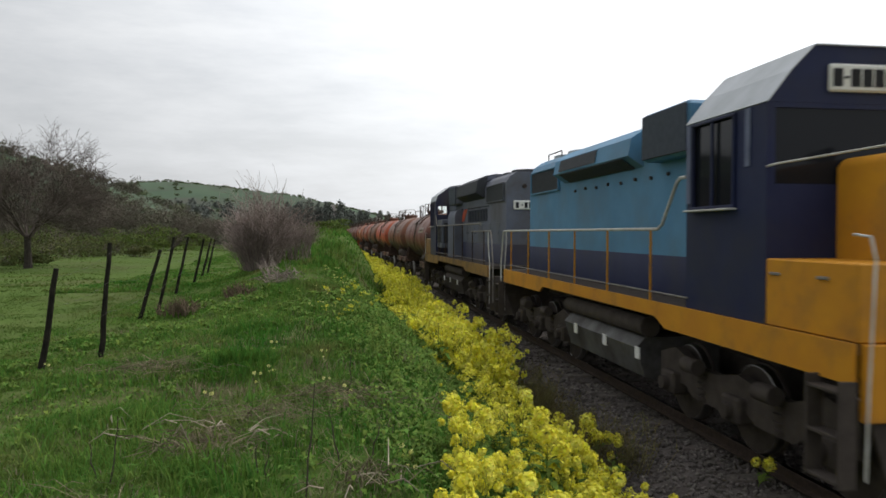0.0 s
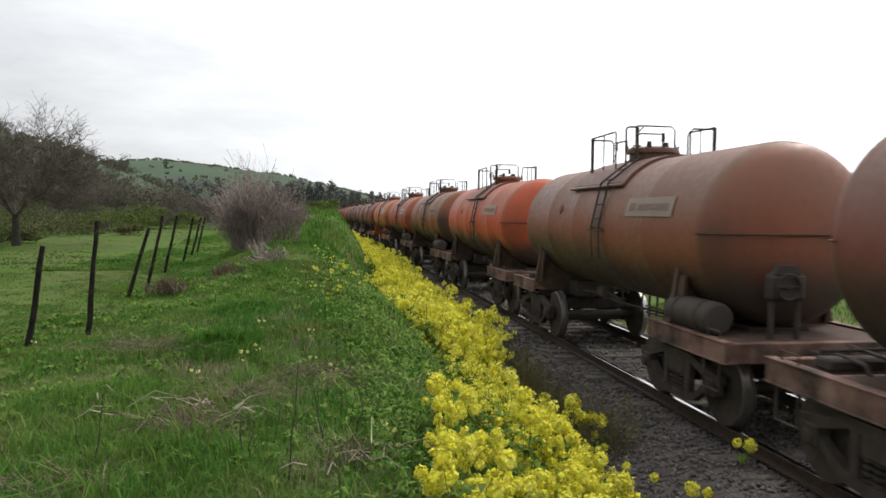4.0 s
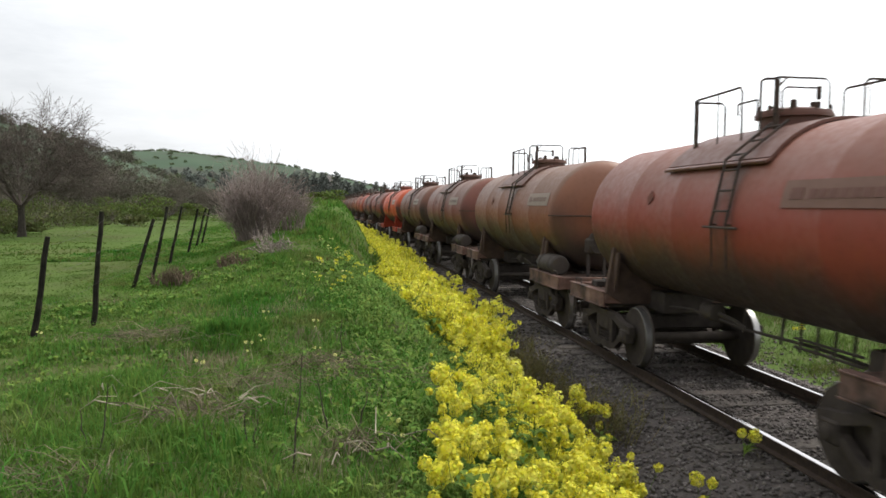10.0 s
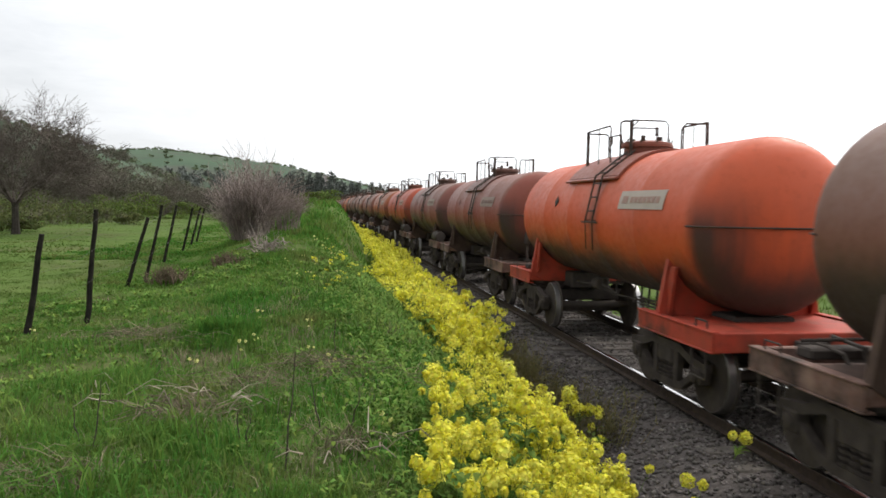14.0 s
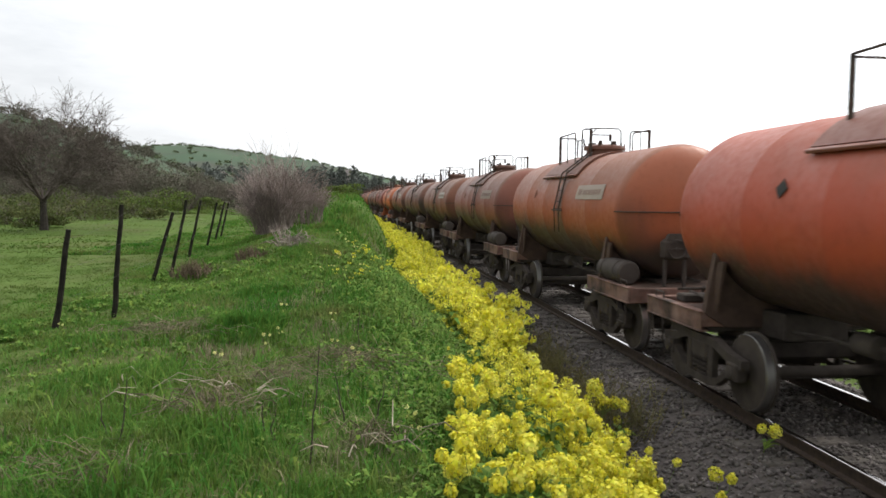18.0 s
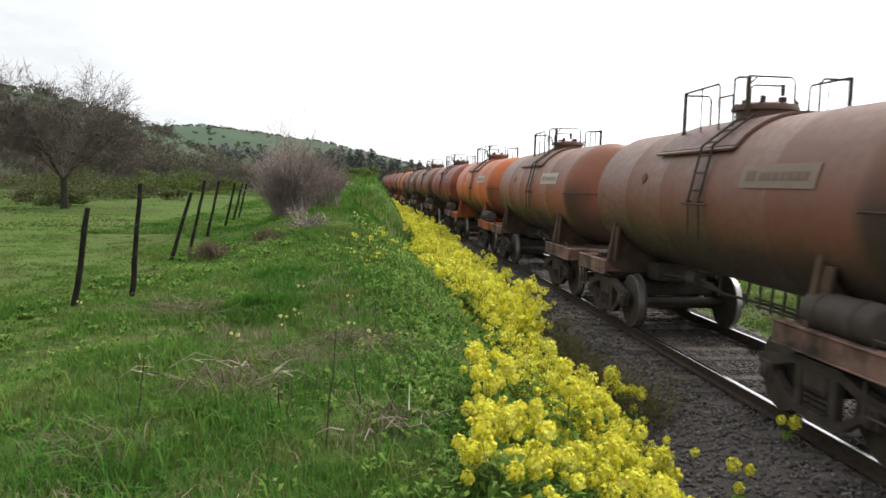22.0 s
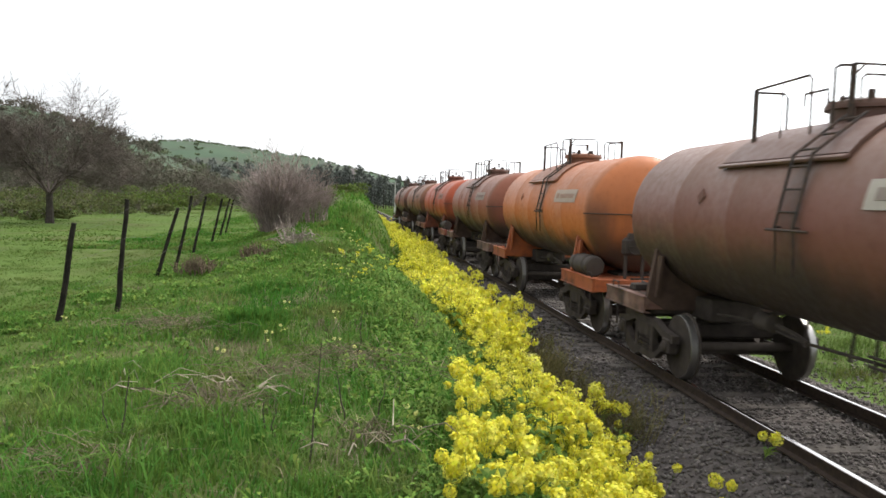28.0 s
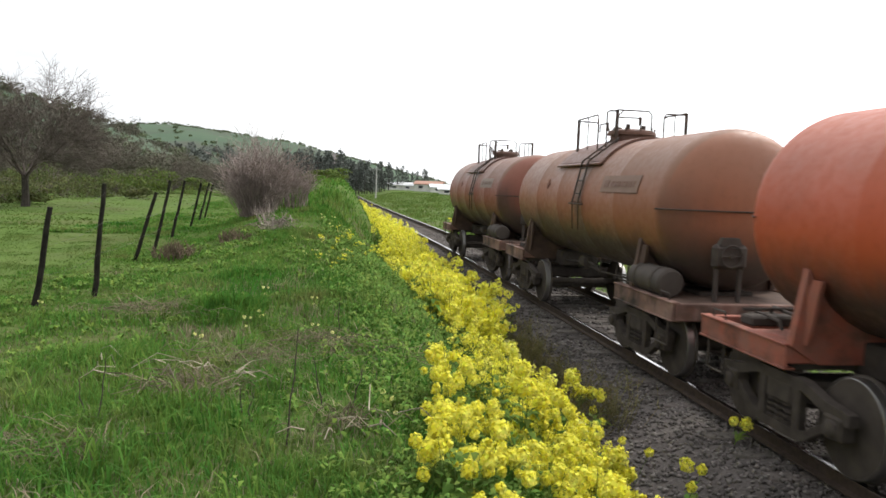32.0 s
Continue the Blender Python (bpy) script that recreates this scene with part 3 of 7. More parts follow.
M_FRAME_WARM = material("frame_faded_red", (0.30, 0.085, 0.055), 0.7, second=(0.22, 0.10, 0.075), scale=3.5, dirt=(0.04, 0.03, 0.022), dirt_scale=2.0, dirt_low=0.48, dirt_high=0.75, bump=0.004, bump_scale=30)
M_FRAME_RED = material("frame_red_paint", (0.44, 0.055, 0.03), 0.65, second=(0.32, 0.06, 0.035), scale=3.5, dirt=(0.04, 0.03, 0.022), dirt_scale=2.0, dirt_low=0.5, dirt_high=0.75, bump=0.004, bump_scale=30)
M_SOOT = material("greasy_running_gear", (0.054, 0.045, 0.040), 0.85, spec=0.1, second=(0.078, 0.066, 0.057), scale=5, dirt=(0.075, 0.062, 0.05), dirt_scale=2.5, dirt_low=0.58, dirt_high=0.85, bump=0.006, bump_scale=30)
M_TREAD = material("polished_wheel_tread", (0.30, 0.29, 0.28), 0.42, 1.0)
M_WHEEL = material("oily_wheel_disc", (0.050, 0.042, 0.037), 0.9, spec=0.06, second=(0.074, 0.062, 0.053), scale=6)
M_PIPE = material("dark_handrail_steel", (0.035, 0.030, 0.027), 0.7, second=(0.08, 0.05, 0.035), scale=8)
M_RESERVOIR = material("reservoir_paint", (0.050, 0.042, 0.037), 0.75, second=(0.075, 0.062, 0.053), scale=3, dirt=(0.05, 0.04, 0.034), dirt_scale=2)


def tinted(name, rough=0.7):
    """Paint in the object's own colour, unevenly dusty."""
    mt = material(name, (0.5, 0.5, 0.5), rough, second=(0.3, 0.3, 0.3), scale=5, spec=0.15)
    nt = mt.node_tree
    oi, mx = nt.nodes.new("ShaderNodeObjectInfo"), nt.nodes.new("ShaderNodeMix")
    mx.data_type, mx.blend_type = "RGBA", "MULTIPLY"
    mx.inputs["Factor"].default_value = 0.45
    b = nt.nodes["Principled BSDF"]
    src = b.inputs["Base Color"].links[0].from_socket
    nt.links.new(oi.outputs["Color"], mx.inputs["A"])
    nt.links.new(src, mx.inputs["B"])
    nt.links.new(mx.outputs["Result"], b.inputs["Base Color"])
    return mt


M_PLATE = tinted("weathered_name_plate")
M_PLATE_INK = tinted("worn_plate_lettering")
M_DIAMOND = tinted("hazard_placard")

GAUGE_HALF = 0.874
WHEEL_R = 0.46
TANK_R, TANK_Z = 1.16, 2.31
REAR_BOGIE, FRONT_BOGIE = -3.15, 3.70


def wheelset_mesh(r=WHEEL_R):
    sh = Shape()
    turn = Matrix.Rotation(math.pi / 2, 4, "Z")
    sh.slot = 0
    sh.lathe([(-1.12, 0.05), (-1.12, 0.07), (1.12, 0.07), (1.12, 0.05)], 12, turn)
    for sg in (-1, 1):
        c = sg * GAUGE_HALF
        flip = Matrix.Scale(-1, 4, (0, 1, 0)) if sg < 0 else Matrix.Identity(4)
        prof = [(-0.085, 0.10), (-0.085, r + 0.0), (-0.075, r + 0.028), (-0.052, r + 0.026), (-0.04, r + 0.004)]
        sh.slot = 0
        sh.lathe([(GAUGE_HALF + a, b) for a, b in prof], 36, flip @ turn)
        sh.slot = 1
        sh.lathe([(GAUGE_HALF - 0.0395, r + 0.004), (GAUGE_HALF + 0.055, r - 0.003), (GAUGE_HALF + 0.06, r - 0.012)], 36, flip @ turn)
        sh.slot = 0
        sh.lathe([(GAUGE_HALF + 0.0605, r - 0.012), (GAUGE_HALF + 0.058, r - 0.075), (GAUGE_HALF + 0.03, r - 0.10), (GAUGE_HALF + 0.015, 0.17), (GAUGE_HALF + 0.06, 0.13), (GAUGE_HALF + 0.06, 0.08)], 36, flip @ turn)
        # lightening holes show the turn
        for k in range(4):
            a = k * math.pi / 2 + 0.4
            y = sg * (GAUGE_HALF + 0.022)
            sh.lathe([(-0.012, 0.05), (0.012, 0.05)], 10, Matrix.Translation((math.cos(a) * r * 0.55, y, math.sin(a) * r * 0.55)) @ turn)
    return sh.mesh("wheelset", M_WHEEL, M_TREAD)


WHEEL_ME = wheelset_mesh()
WHEELS = []          # (object, radius, sense of turning)


def add_wheelset(bogie, x, me=None, r=WHEEL_R, sense=1):
    w = part("wheelset", me or WHEEL_ME, None, bogie)
    w.matrix_parent_inverse = Matrix.Translation((x, 0, r))
    return w


def bogie_side_mesh(y):
    """Cast side frame: top chord, sloping tension bars and columns, with open windows between."""
    sh = Shape()
    hw = 0.9

    def bar(pts, h, thick):
        sh.prism([(p, q + h / 2) for p, q in pts] + [(p, q - h / 2) for p, q in reversed(pts)], y - thick, y + thick)

    bar([(-hw - 0.2, 0.58), (-hw + 0.16, 0.62), (-0.4, 0.72), (0.4, 0.72), (hw - 0.16, 0.62), (hw + 0.2, 0.58)], 0.11, 0.055)
    bar([(-hw + 0.12, 0.44), (-0.46, 0.24), (-0.3, 0.21), (0.3, 0.21), (0.46, 0.24), (hw - 0.12, 0.44)], 0.10, 0.05)
    for sg in (-1, 1):
        sh.box(sg * 0.30 - 0.06, sg * 0.30 + 0.06, y - 0.05, y + 0.05, 0.2, 0.7, 0.012)
        sh.box(sg * hw - 0.13, sg * hw + 0.13, y - 0.08, y + 0.08, 0.36, 0.58, 0.02)
        sh.lathe([(-0.1, 0.085), (0.1, 0.085), (0.12, 0.05)], 14, Matrix.Translation((sg * hw, y, 0.46)) @ Matrix.Rotation(math.copysign(math.pi / 2, y), 4, "Z"))
    for dx in (-0.14, 0, 0.14):
        for k in range(5):
            sh.lathe([(0, 0.06), (0.028, 0.06)], 10, Matrix.Translation((dx, y, 0.27 + 0.06 * k)) @ Matrix.Rotation(-math.pi / 2, 4, "Y"))
    return sh.mesh("bogie_side", M_WHEEL)


BOGIE_SIDE = {y: bogie_side_mesh(y) for y in (-1.06, 1.06)}


def add_bogie(wagon, x):
    sh = Shape()
    sh.box(-0.22, 0.22, -1.12, 1.12, 0.46, 0.70, 0.03)
    sh.lathe([(0.70, 0.24), (0.80, 0.24)], 16, Matrix.Rotation(-math.pi / 2, 4, "Y"))
    for sg in (-1, 1):
        sh.box(sg * 0.44 - 0.05, sg * 0.44 + 0.05, -0.95, 0.95, 0.26, 0.36, 0.015)
        for sy in (-1, 1):
            sh.box(sg * 0.43 - 0.05, sg * 0.43 + 0.03, sy * 0.874 - 0.05, sy * 0.874 + 0.05, 0.28, 0.56, 0.015)
    b = part("bogie", sh, M_WHEEL, wagon, "black greasy two-axle bogie", at=pose(x, 0, 0))
    for y in (-1.06, 1.06):
        part("bogie_side_frame", BOGIE_SIDE[y], None, b)
    for dx in (-0.9, 0.9):
        WHEELS.append((add_wheelset(b, dx), WHEEL_R, 1))
    return b


def build_wagon(frame_mat):
    w = empty("tank_wagon")
    # barrel with dished ends, weld seams
    sh = Shape()
    L, BACK, R = 4.32, 3.67, TANK_R
    # flanged head: a tight knuckle, then a shallow dish
    end = [(L + x, R * k) for x, k in ((0.0, 1.0), (0.06, 1.0), (0.11, 0.99), (0.155, 0.965), (0.19, 0.93), (0.24, 0.86), (0.32, 0.68), (0.385, 0.48), (0.43, 0.25), (0.445, 0.02))]
    mid = []
    for xs in (-2.1, -0.55, 1.0, 2.6):
        mid += [(xs - 0.02, R), (xs, R + 0.006), (xs + 0.02, R)]
    front = [(4.22 + x, R * k) for x, k in ((0.0, 1.0), (0.06, 0.997), (0.12, 0.985), (0.18, 0.962), (0.24, 0.925), (0.30, 0.87), (0.37, 0.77), (0.43, 0.62), (0.48, 0.42), (0.51, 0.20), (0.52, 0.02))]
    prof = [(L - BACK - x, r) for x, r in reversed(end)] + mid + front
    sh.lathe(prof, 56)
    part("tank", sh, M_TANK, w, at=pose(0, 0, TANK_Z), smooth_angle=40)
    # saddle plate on top
    sh = Shape()
    n = 12
    vs, fs = [], []
    for i, x in enumerate((-1.12, 1.42)):
        for j in range(n + 1):
            a = math.radians(90 + 52 - 104 * j / n)
            for r in (R + 0.012, R + 0.05):
                vs.append(Vector((x, r * math.cos(a), r * math.sin(a))))
    k = 2 * (n + 1)
    for j in range(n):
        a = 2 * j
        fs += [(a + 1, a + 3, k + a + 3, k + a + 1), (a, k + a, k + a + 2, a + 2), (a, a + 2, a + 3, a + 1), (k + a, k + a + 1, k + a + 3, k + a + 2)]
    fs += [(0, 1, k + 1, k), (2 * n, k + 2 * n, k + 2 * n + 1, 2 * n + 1)]
    sh.add(vs, fs)
    part("saddle_plate", sh, M_TANK, w, "rusty plate over the top of the tank", at=pose(0, 0, TANK_Z))
    # walkway edge: sloping gutter on each side
    for sy in (-1, 1):
        sh = Shape()
        sh.box(-1.12, 1.42, -0.05, 0.05, -0.02, 0.02, 0.008, m=pose(0, sy * 0.97, TANK_Z + 0.705, sy * -22))
        part("drip_edge", sh, M_TANK, w)
    # hatch dome
    sh = Shape()
    up = Matrix.Translation((0.32, 0, TANK_Z)) @ Matrix.Rotation(-math.pi / 2, 4, "Y")
    sh.lathe([(1.05, 0.40), (1.29, 0.40), (1.29, 0.46), (1.33, 0.46), (1.33, 0.45), (1.37, 0.44), (1.41, 0.26), (1.42, 0.0)], 32, up)
    dome = part("hatch_dome", sh, M_TANK, w, "round dusty filling hatch with a bolted lid")
    sh = Shape()
    for i in range(10):
        a = i * 2 * math.pi / 10
        sh.rod((0.32 + 0.43 * math.cos(a), 0.43 * math.sin(a), TANK_Z + 1.29), (0.32 + 0.43 * math.cos(a), 0.43 * math.sin(a), TANK_Z + 1.43), 0.018, 6)
    part("lid_bolts", sh, M_PIPE, dome)["kind"] = "stuff"
    for vx, vy, va, vb, vr in ((0.56, 0.12, 1.39, 1.47, 0.06), (0.12, -0.18, 1.38, 1.46, 0.05), (0.62, -0.2, 1.37, 1.48, 0.04)):
        sh = Shape()
        sh.rod((vx, vy, TANK_Z + va), (vx, vy, TANK_Z + vb), vr, 10)
        part("valve", sh, M_PIPE, dome)
    # small rail round the lid
    sh = Shape()
    sh.tube([(-0.2, -0.45, 3.68), (-0.2, -0.45, 3.83), (0.25, -0.45, 3.83), (0.25, -0.45, 3.68)], 0.014)
    part("lid_rail", sh, M_PIPE, dome)
    # handrail frames
    zt = 3.97
    for sx, post, w_len in ((1, (-0.94, -0.65), 1.20), (-1, (1.32, 0.62), 0.95)):
        sh = Shape()
        x, y = post
        s = sx
        ys = 1 if y < 0 else -1
        z0 = TANK_Z + math.sqrt(R * R - y * y)
        sh.rod((x, y, z0 - 0.02), (x, y, zt), 0.032, 8)
        sh.tube([(x, y, zt), (x + s * (w_len - 0.06), y, zt + 0.01), (x + s * (w_len - 0.01), y, zt - 0.04), (x + s * w_len, y, z0)], 0.015)
        y2 = y + ys * 0.42
        sh.tube([(x, y, zt - 0.03), (x, y2 - ys * 0.05, zt - 0.03), (x, y2, zt - 0.08), (x, y2, TANK_Z + math.sqrt(R * R - y2 * y2))], 0.016)
        sh.rod((x + s * w_len / 2, y, zt), (x + s * w_len / 2, y, z0), 0.011, 6)
        part("handrail", sh, M_PIPE, w)
    sh = Shape()
    x, y = 0.62, -0.42
    z0 = 3.36
    sh.rod((x, y, z0), (x, y, 4.03), 0.035, 8)
    sh.tube([(x, y, 4.03), (x - 0.03, y - 0.13, 4.03), (x - 0.04, y - 0.18, 4.0), (x - 0.04, y - 0.18, z0 - 0.08)], 0.018)
    sh.tube([(x, y, 4.05), (x, y + 0.62, 4.05), (x, y + 0.68, 3.99), (x, y + 0.68, 3.7)], 0.015)
    sh.rod((x, y, 3.92), (x, y + 0.12, 4.04), 0.012)
    part("vent_post", sh, M_PIPE, w)
    sh = Shape()
    sh.rod((0.95, -0.1, 3.75), (0.95, -0.1, 3.9), 0.03, 8)
    sh.tube([(0.95, -0.1, 3.88), (0.95, -0.5, 3.88), (0.95, -0.55, 3.84), (0.95, -0.55, 3.6)], 0.013)
    part("vent_post", sh, M_PIPE, w)
    # ladder, both sides: leaning on the plate above the gutter, then hanging down the flank
    for sy in (-1, 1):
        sh = Shape()
        xa, xb = 0.66, 1.0
        top, edge, low, foot = (0.50, 3.50), (1.06, 3.06), (1.235, 2.27), (1.20, 1.80)
        for x in (xa, xb):
            sh.rod((x, sy * top[0], top[1]), (x, sy * edge[0], edge[1]), 0.017, 6)
            sh.rod((x, sy * edge[0], edge[1]), (x, sy * low[0], low[1]), 0.017, 6)
            sh.rod((x + 0.03, sy * low[0], low[1]), (x, sy * foot[0], foot[1]), 0.013, 6)
            sh.rod((x, sy * R * 0.95, 2.3), (x, sy * low[0], 2.3), 0.014, 6)
        for k in (0.12, 0.5, 0.88):
            p, z = top[0] + (edge[0] - top[0]) * k, top[1] + (edge[1] - top[1]) * k
            sh.rod((xa, sy * p, z), (xb, sy * p, z), 0.014, 6)
        for k in (0.16, 0.46, 0.76):
            p, z = edge[0] + (low[0] - edge[0]) * k, edge[1] + (low[1] - edge[1]) * k
            sh.rod((xa, sy * p, z), (xb, sy * p, z), 0.014, 6)
        sh.rod((0.50, sy * low[0], low[1]), (1.26, sy * low[0], low[1]), 0.017, 6)
        part("ladder", sh, M_PIPE, w)
    # name plate with worn lettering and a hazard placard, both sides
    for sy in (-1, 1):
        def patch(x0, x1, a0, a1, lift, name, mat, par):
            q = Shape()
            m = 4
            vv, ff = [], []
            for xx in (x0, x1):
                for j in range(m + 1):
                    a = math.radians(a0 + (a1 - a0) * j / m)
                    for r in (R + lift - 0.006, R + lift):
                        vv.append(Vector((xx, sy * r * math.cos(a), r * math.sin(a) + TANK_Z)))
            kk = 2 * (m + 1)
            for j in range(m):
                a = 2 * j
                ff += [(a + 1, a + 3, kk + a + 3, kk + a + 1), (a, kk + a, kk + a + 2, a + 2), (a, a + 2, a + 3, a + 1), (kk + a, kk + a + 1, kk + a + 3, kk + a + 2)]
            ff += [(0, 1, kk + 1, kk), (2 * m, kk + 2 * m, kk + 2 * m + 1, 2 * m + 1)]
            q.add(vv, ff)
            return part(name, q, mat, par)
        xs = sorted((-sy * 1.95, -sy * 3.55))
        pl = patch(xs[0], xs[1], 9.5, 23.5, 0.016, "name_plate", M_PLATE, w)
        pl["label"] = "weathered white name plate with worn lettering"
        for k in range(7):
            patch(xs[0] + 0.44 + k * 0.15, xs[0] + 0.55 + k * 0.15, 14.0, 18.6, 0.022, "lettering_bar", M_PLATE_INK, pl)
        patch(xs[0] + 0.14, xs[0] + 0.34, 13.6, 19.4, 0.022, "emblem_bar", M_PLATE_INK, pl)
        sh = Shape()
        sh.box(-0.075, 0.075, -0.005, 0.005, -0.075, 0.075, m=Matrix.Translation((sy * 1.32, sy * (R * 0.962 + 0.012), TANK_Z + 0.32)) @ Matrix.Rotation(sy * radians(-16) * -1, 4, "X") @ Matrix.Rotation(radians(45), 4, "Y"))
        part("hazard_placard", sh, M_DIAMOND, w)
    # centre sill, deck ends with side sills, saddles; the front end carries a deck, the rear one is open
    for sg, bog in ((-1, REAR_BOGIE), (1, FRONT_BOGIE)):
        far = 5.15 if sg > 0 else 4.66
        sh = Shape()
        sh.box(*sorted((sg * (far - 0.9), sg * (far - 0.06))), -0.16, 0.16, 0.80, 1.05, 0.02)
        sh.box(*sorted((sg * 2.35, sg * (far - 0.9))), -0.42, 0.42, 0.80, 1.13, 0.02)
        sh.box(bog - 0.2, bog + 0.2, -1.1, 1.1, 0.82, 1.04, 0.02)
        part("stub_sill", sh, M_WHEEL, w)
        sh = Shape()
        near = 3.05 if sg > 0 else 2.88
        x0, x1 = sorted((sg * near, sg * far))
        for sy in (-1, 1):
            # channel section: web with two flanges
            sh.box(x0, x1, *sorted((sy * 1.20, sy * 1.225)), 0.86, 1.08, 0.006)
            sh.box(x0, x1, *sorted((sy * 1.12, sy * 1.245)), 1.078, 1.10, 0.006)
            sh.box(x0, x1, *sorted((sy * 1.12, sy * 1.245)), 0.84, 0.862, 0.006)
        xe = sorted((sg * (far - 0.09), sg * (far + 0.005)))
        sh.box(xe[0], xe[1], -1.195, 1.195, 0.845, 1.085, 0.012)
        xi = sorted((sg * near, sg * (near + 0.07)))
        sh.box(xi[0], xi[1], -1.195, 1.195, 0.90, 1.07, 0.01)
        xm = sorted((sg * (far - 0.85), sg * (far - 0.76)))
        sh.box(xm[0], xm[1], -1.195, 1.195, 0.90, 1.06, 0.01)
        deck = part("end_frame", sh, frame_mat, w, "steel end frame, scuffed paint")
        sh = Shape()
        if sg > 0:
            sh.box(3.14, 5.05, -1.115, 1.115, 1.045, 1.072, 0.006)
        else:
            sh.box(-3.78, -2.96, -1.115, 1.115, 1.045, 1.072, 0.006)
        part("deck_plate", sh, M_FRAME_DARK if frame_mat is M_FRAME else frame_mat, deck)
        # saddle that carries the barrel, with leaning side plates
        sh = Shape()
        o = []
        for d in range(-66, 67, 11):
            a = math.radians(-90 + d)
            o.append(((R + 0.004) * math.cos(a), TANK_Z + (R + 0.004) * math.sin(a)))
        o = [(-1.19, 1.08), *o, (1.19, 1.08), (0.9, 0.9), (-0.9, 0.9)]
        xc = 3.58 if sg > 0 else -2.90
        sh.prism(o, xc - 0.05, xc + 0.05, "x")
        for sy in (-1, 1):
            sh.prism([(xc - 0.15, 1.10), (xc + 0.11, 1.10), (xc + 0.26, 1.74), (xc + 0.12, 1.74)], sy * 1.05 - 0.022, sy * 1.05 + 0.022)
        part("saddle", sh, M_FRAME_DARK if frame_mat is M_FRAME else frame_mat, w)
        # coupler and draft gear
        sh = Shape()
        x = sg * far
        sh.box(*sorted((x, x + sg * 0.12)), -0.2, 0.2, 0.74, 1.0, 0.02)
        sh.box(*sorted((x + sg * 0.10, x + sg * 0.30)), -0.06, 0.06, 0.80, 0.94, 0.02)
        sh.box(*sorted((x + sg * 0.29, x + sg * 0.40)), -0.12, 0.12, 0.76, 0.98, 0.04)
        part("coupler", sh, M_SOOT, w)
        # hose
        sh = Shape()
        sh.tube([(x, -0.4, 0.9), (x + sg * 0.12, -0.42, 0.7), (x + sg * 0.16, -0.4, 0.45), (x + sg * 0.2, -0.33, 0.38)], 0.022)
        part("brake_hose", sh, M_PIPE, w)
        # corner step and grab iron
        for sy in (-1, 1):
            sh = Shape()
            xs = x - sg * 0.35
            sh.tube([(xs - 0.18, sy * 1.2, 0.86), (xs - 0.18, sy * 1.2, 0.5), (xs + 0.18, sy * 1.2, 0.5), (xs + 0.18, sy * 1.2, 0.86)], 0.016)
            part("corner_step", sh, M_SOOT, w)
            sh = Shape()
            sh.tube([(xs - 0.14, sy * 1.18, 1.095), (xs - 0.14, sy * 1.18, 1.19), (xs + 0.14, sy * 1.18, 1.19), (xs + 0.14, sy * 1.18, 1.095)], 0.012)
            part("grab_iron", sh, M_SOOT, w)
        # bar across the dished end
        sh = Shape()
        xb = 4.29 if sg > 0 else BACK
        sh.tube([(sg * (xb + 0.02), -1.19, 2.3), (sg * (xb + 0.28), -1.06, 2.3), (sg * (xb + 0.46), -0.6, 2.3), (sg * (xb + 0.46), 0.6, 2.3), (sg * (xb + 0.28), 1.06, 2.3), (sg * (xb + 0.02), 1.19, 2.3)], 0.013)
        part("end_bar", sh, M_PIPE, w)
        add_bogie(w, bog)
    # hand brake gear case before the dished end, on two posts
    sh = Shape()
    sh.box(4.79, 4.92, -0.58, -0.08, 1.52, 1.86, 0.05)
    sh.prism([(-0.50, 1.84), (-0.16, 1.84), (-0.22, 1.95), (-0.44, 1.95)], 4.80, 4.91, "x")
    for y in (-0.50, -0.16):
        sh.box(4.83, 4.88, y - 0.03, y + 0.03, 1.07, 1.53, 0.008)
    case = part("brake_stand", sh, M_SOOT, w, "black hand brake case on two posts")
    sh = Shape()
    sh.tube([(4.94 + 0.0 * k, -0.33 + 0.15 * math.cos(k * math.pi / 8), 1.70 + 0.15 * math.sin(k * math.pi / 8)) for k in range(17)], 0.014)
    sh.rod((4.91, -0.33, 1.70), (4.95, -0.33, 1.70), 0.03, 8)
    sh.rod((4.94, -0.48, 1.70), (4.94, -0.18, 1.70), 0.010, 6)
    part("brake_wheel", sh, M_SOOT, case)
    # air reservoir lying on the front deck
    sh = Shape()
    sh.lathe([(3.46, 0.05), (3.47, 0.17), (3.50, 0.20), (3.53, 0.205), (4.52, 0.205), (4.55, 0.20), (4.58, 0.17), (4.59, 0.05)], 20, Matrix.Translation((0, -1.0, 1.275)))
    tank = part("deck_reservoir", sh, M_RESERVOIR, w, "grey-brown air reservoir lying on the front deck")
    for x in (3.72, 4.32):
        sh = Shape()
        sh.lathe([(x - 0.03, 0.203), (x - 0.03, 0.215), (x + 0.03, 0.215), (x + 0.03, 0.203)], 20, Matrix.Translation((0, -1.0, 1.275)))
        part("strap", sh, M_SOOT, tank)
    # brake rigging in the open rear end
    sh = Shape()
    sh.box(-4.28, -4.02, -0.95, -0.28, 1.06, 1.17, 0.02)
    gear = part("brake_rigging", sh, M_SOOT, w, "greasy brake pipes and lever box in the open end frame")
    for y, z in ((-0.75, 1.16), (-0.55, 1.22), (-0.32, 1.14), (0.35, 1.18), (0.7, 1.14)):
        sh = Shape()
        sh.tube([(-3.74, y, 1.07), (-3.80, y, z), (-4.35, y + 0.05, z + 0.02), (-4.50, y + 0.06, 1.0)], 0.022)
        part("brake_pipe", sh, M_SOOT, gear)
    sh = Shape()
    sh.rod((-4.12, -1.0, 1.24), (-4.12, 0.8, 1.26), 0.02, 6)
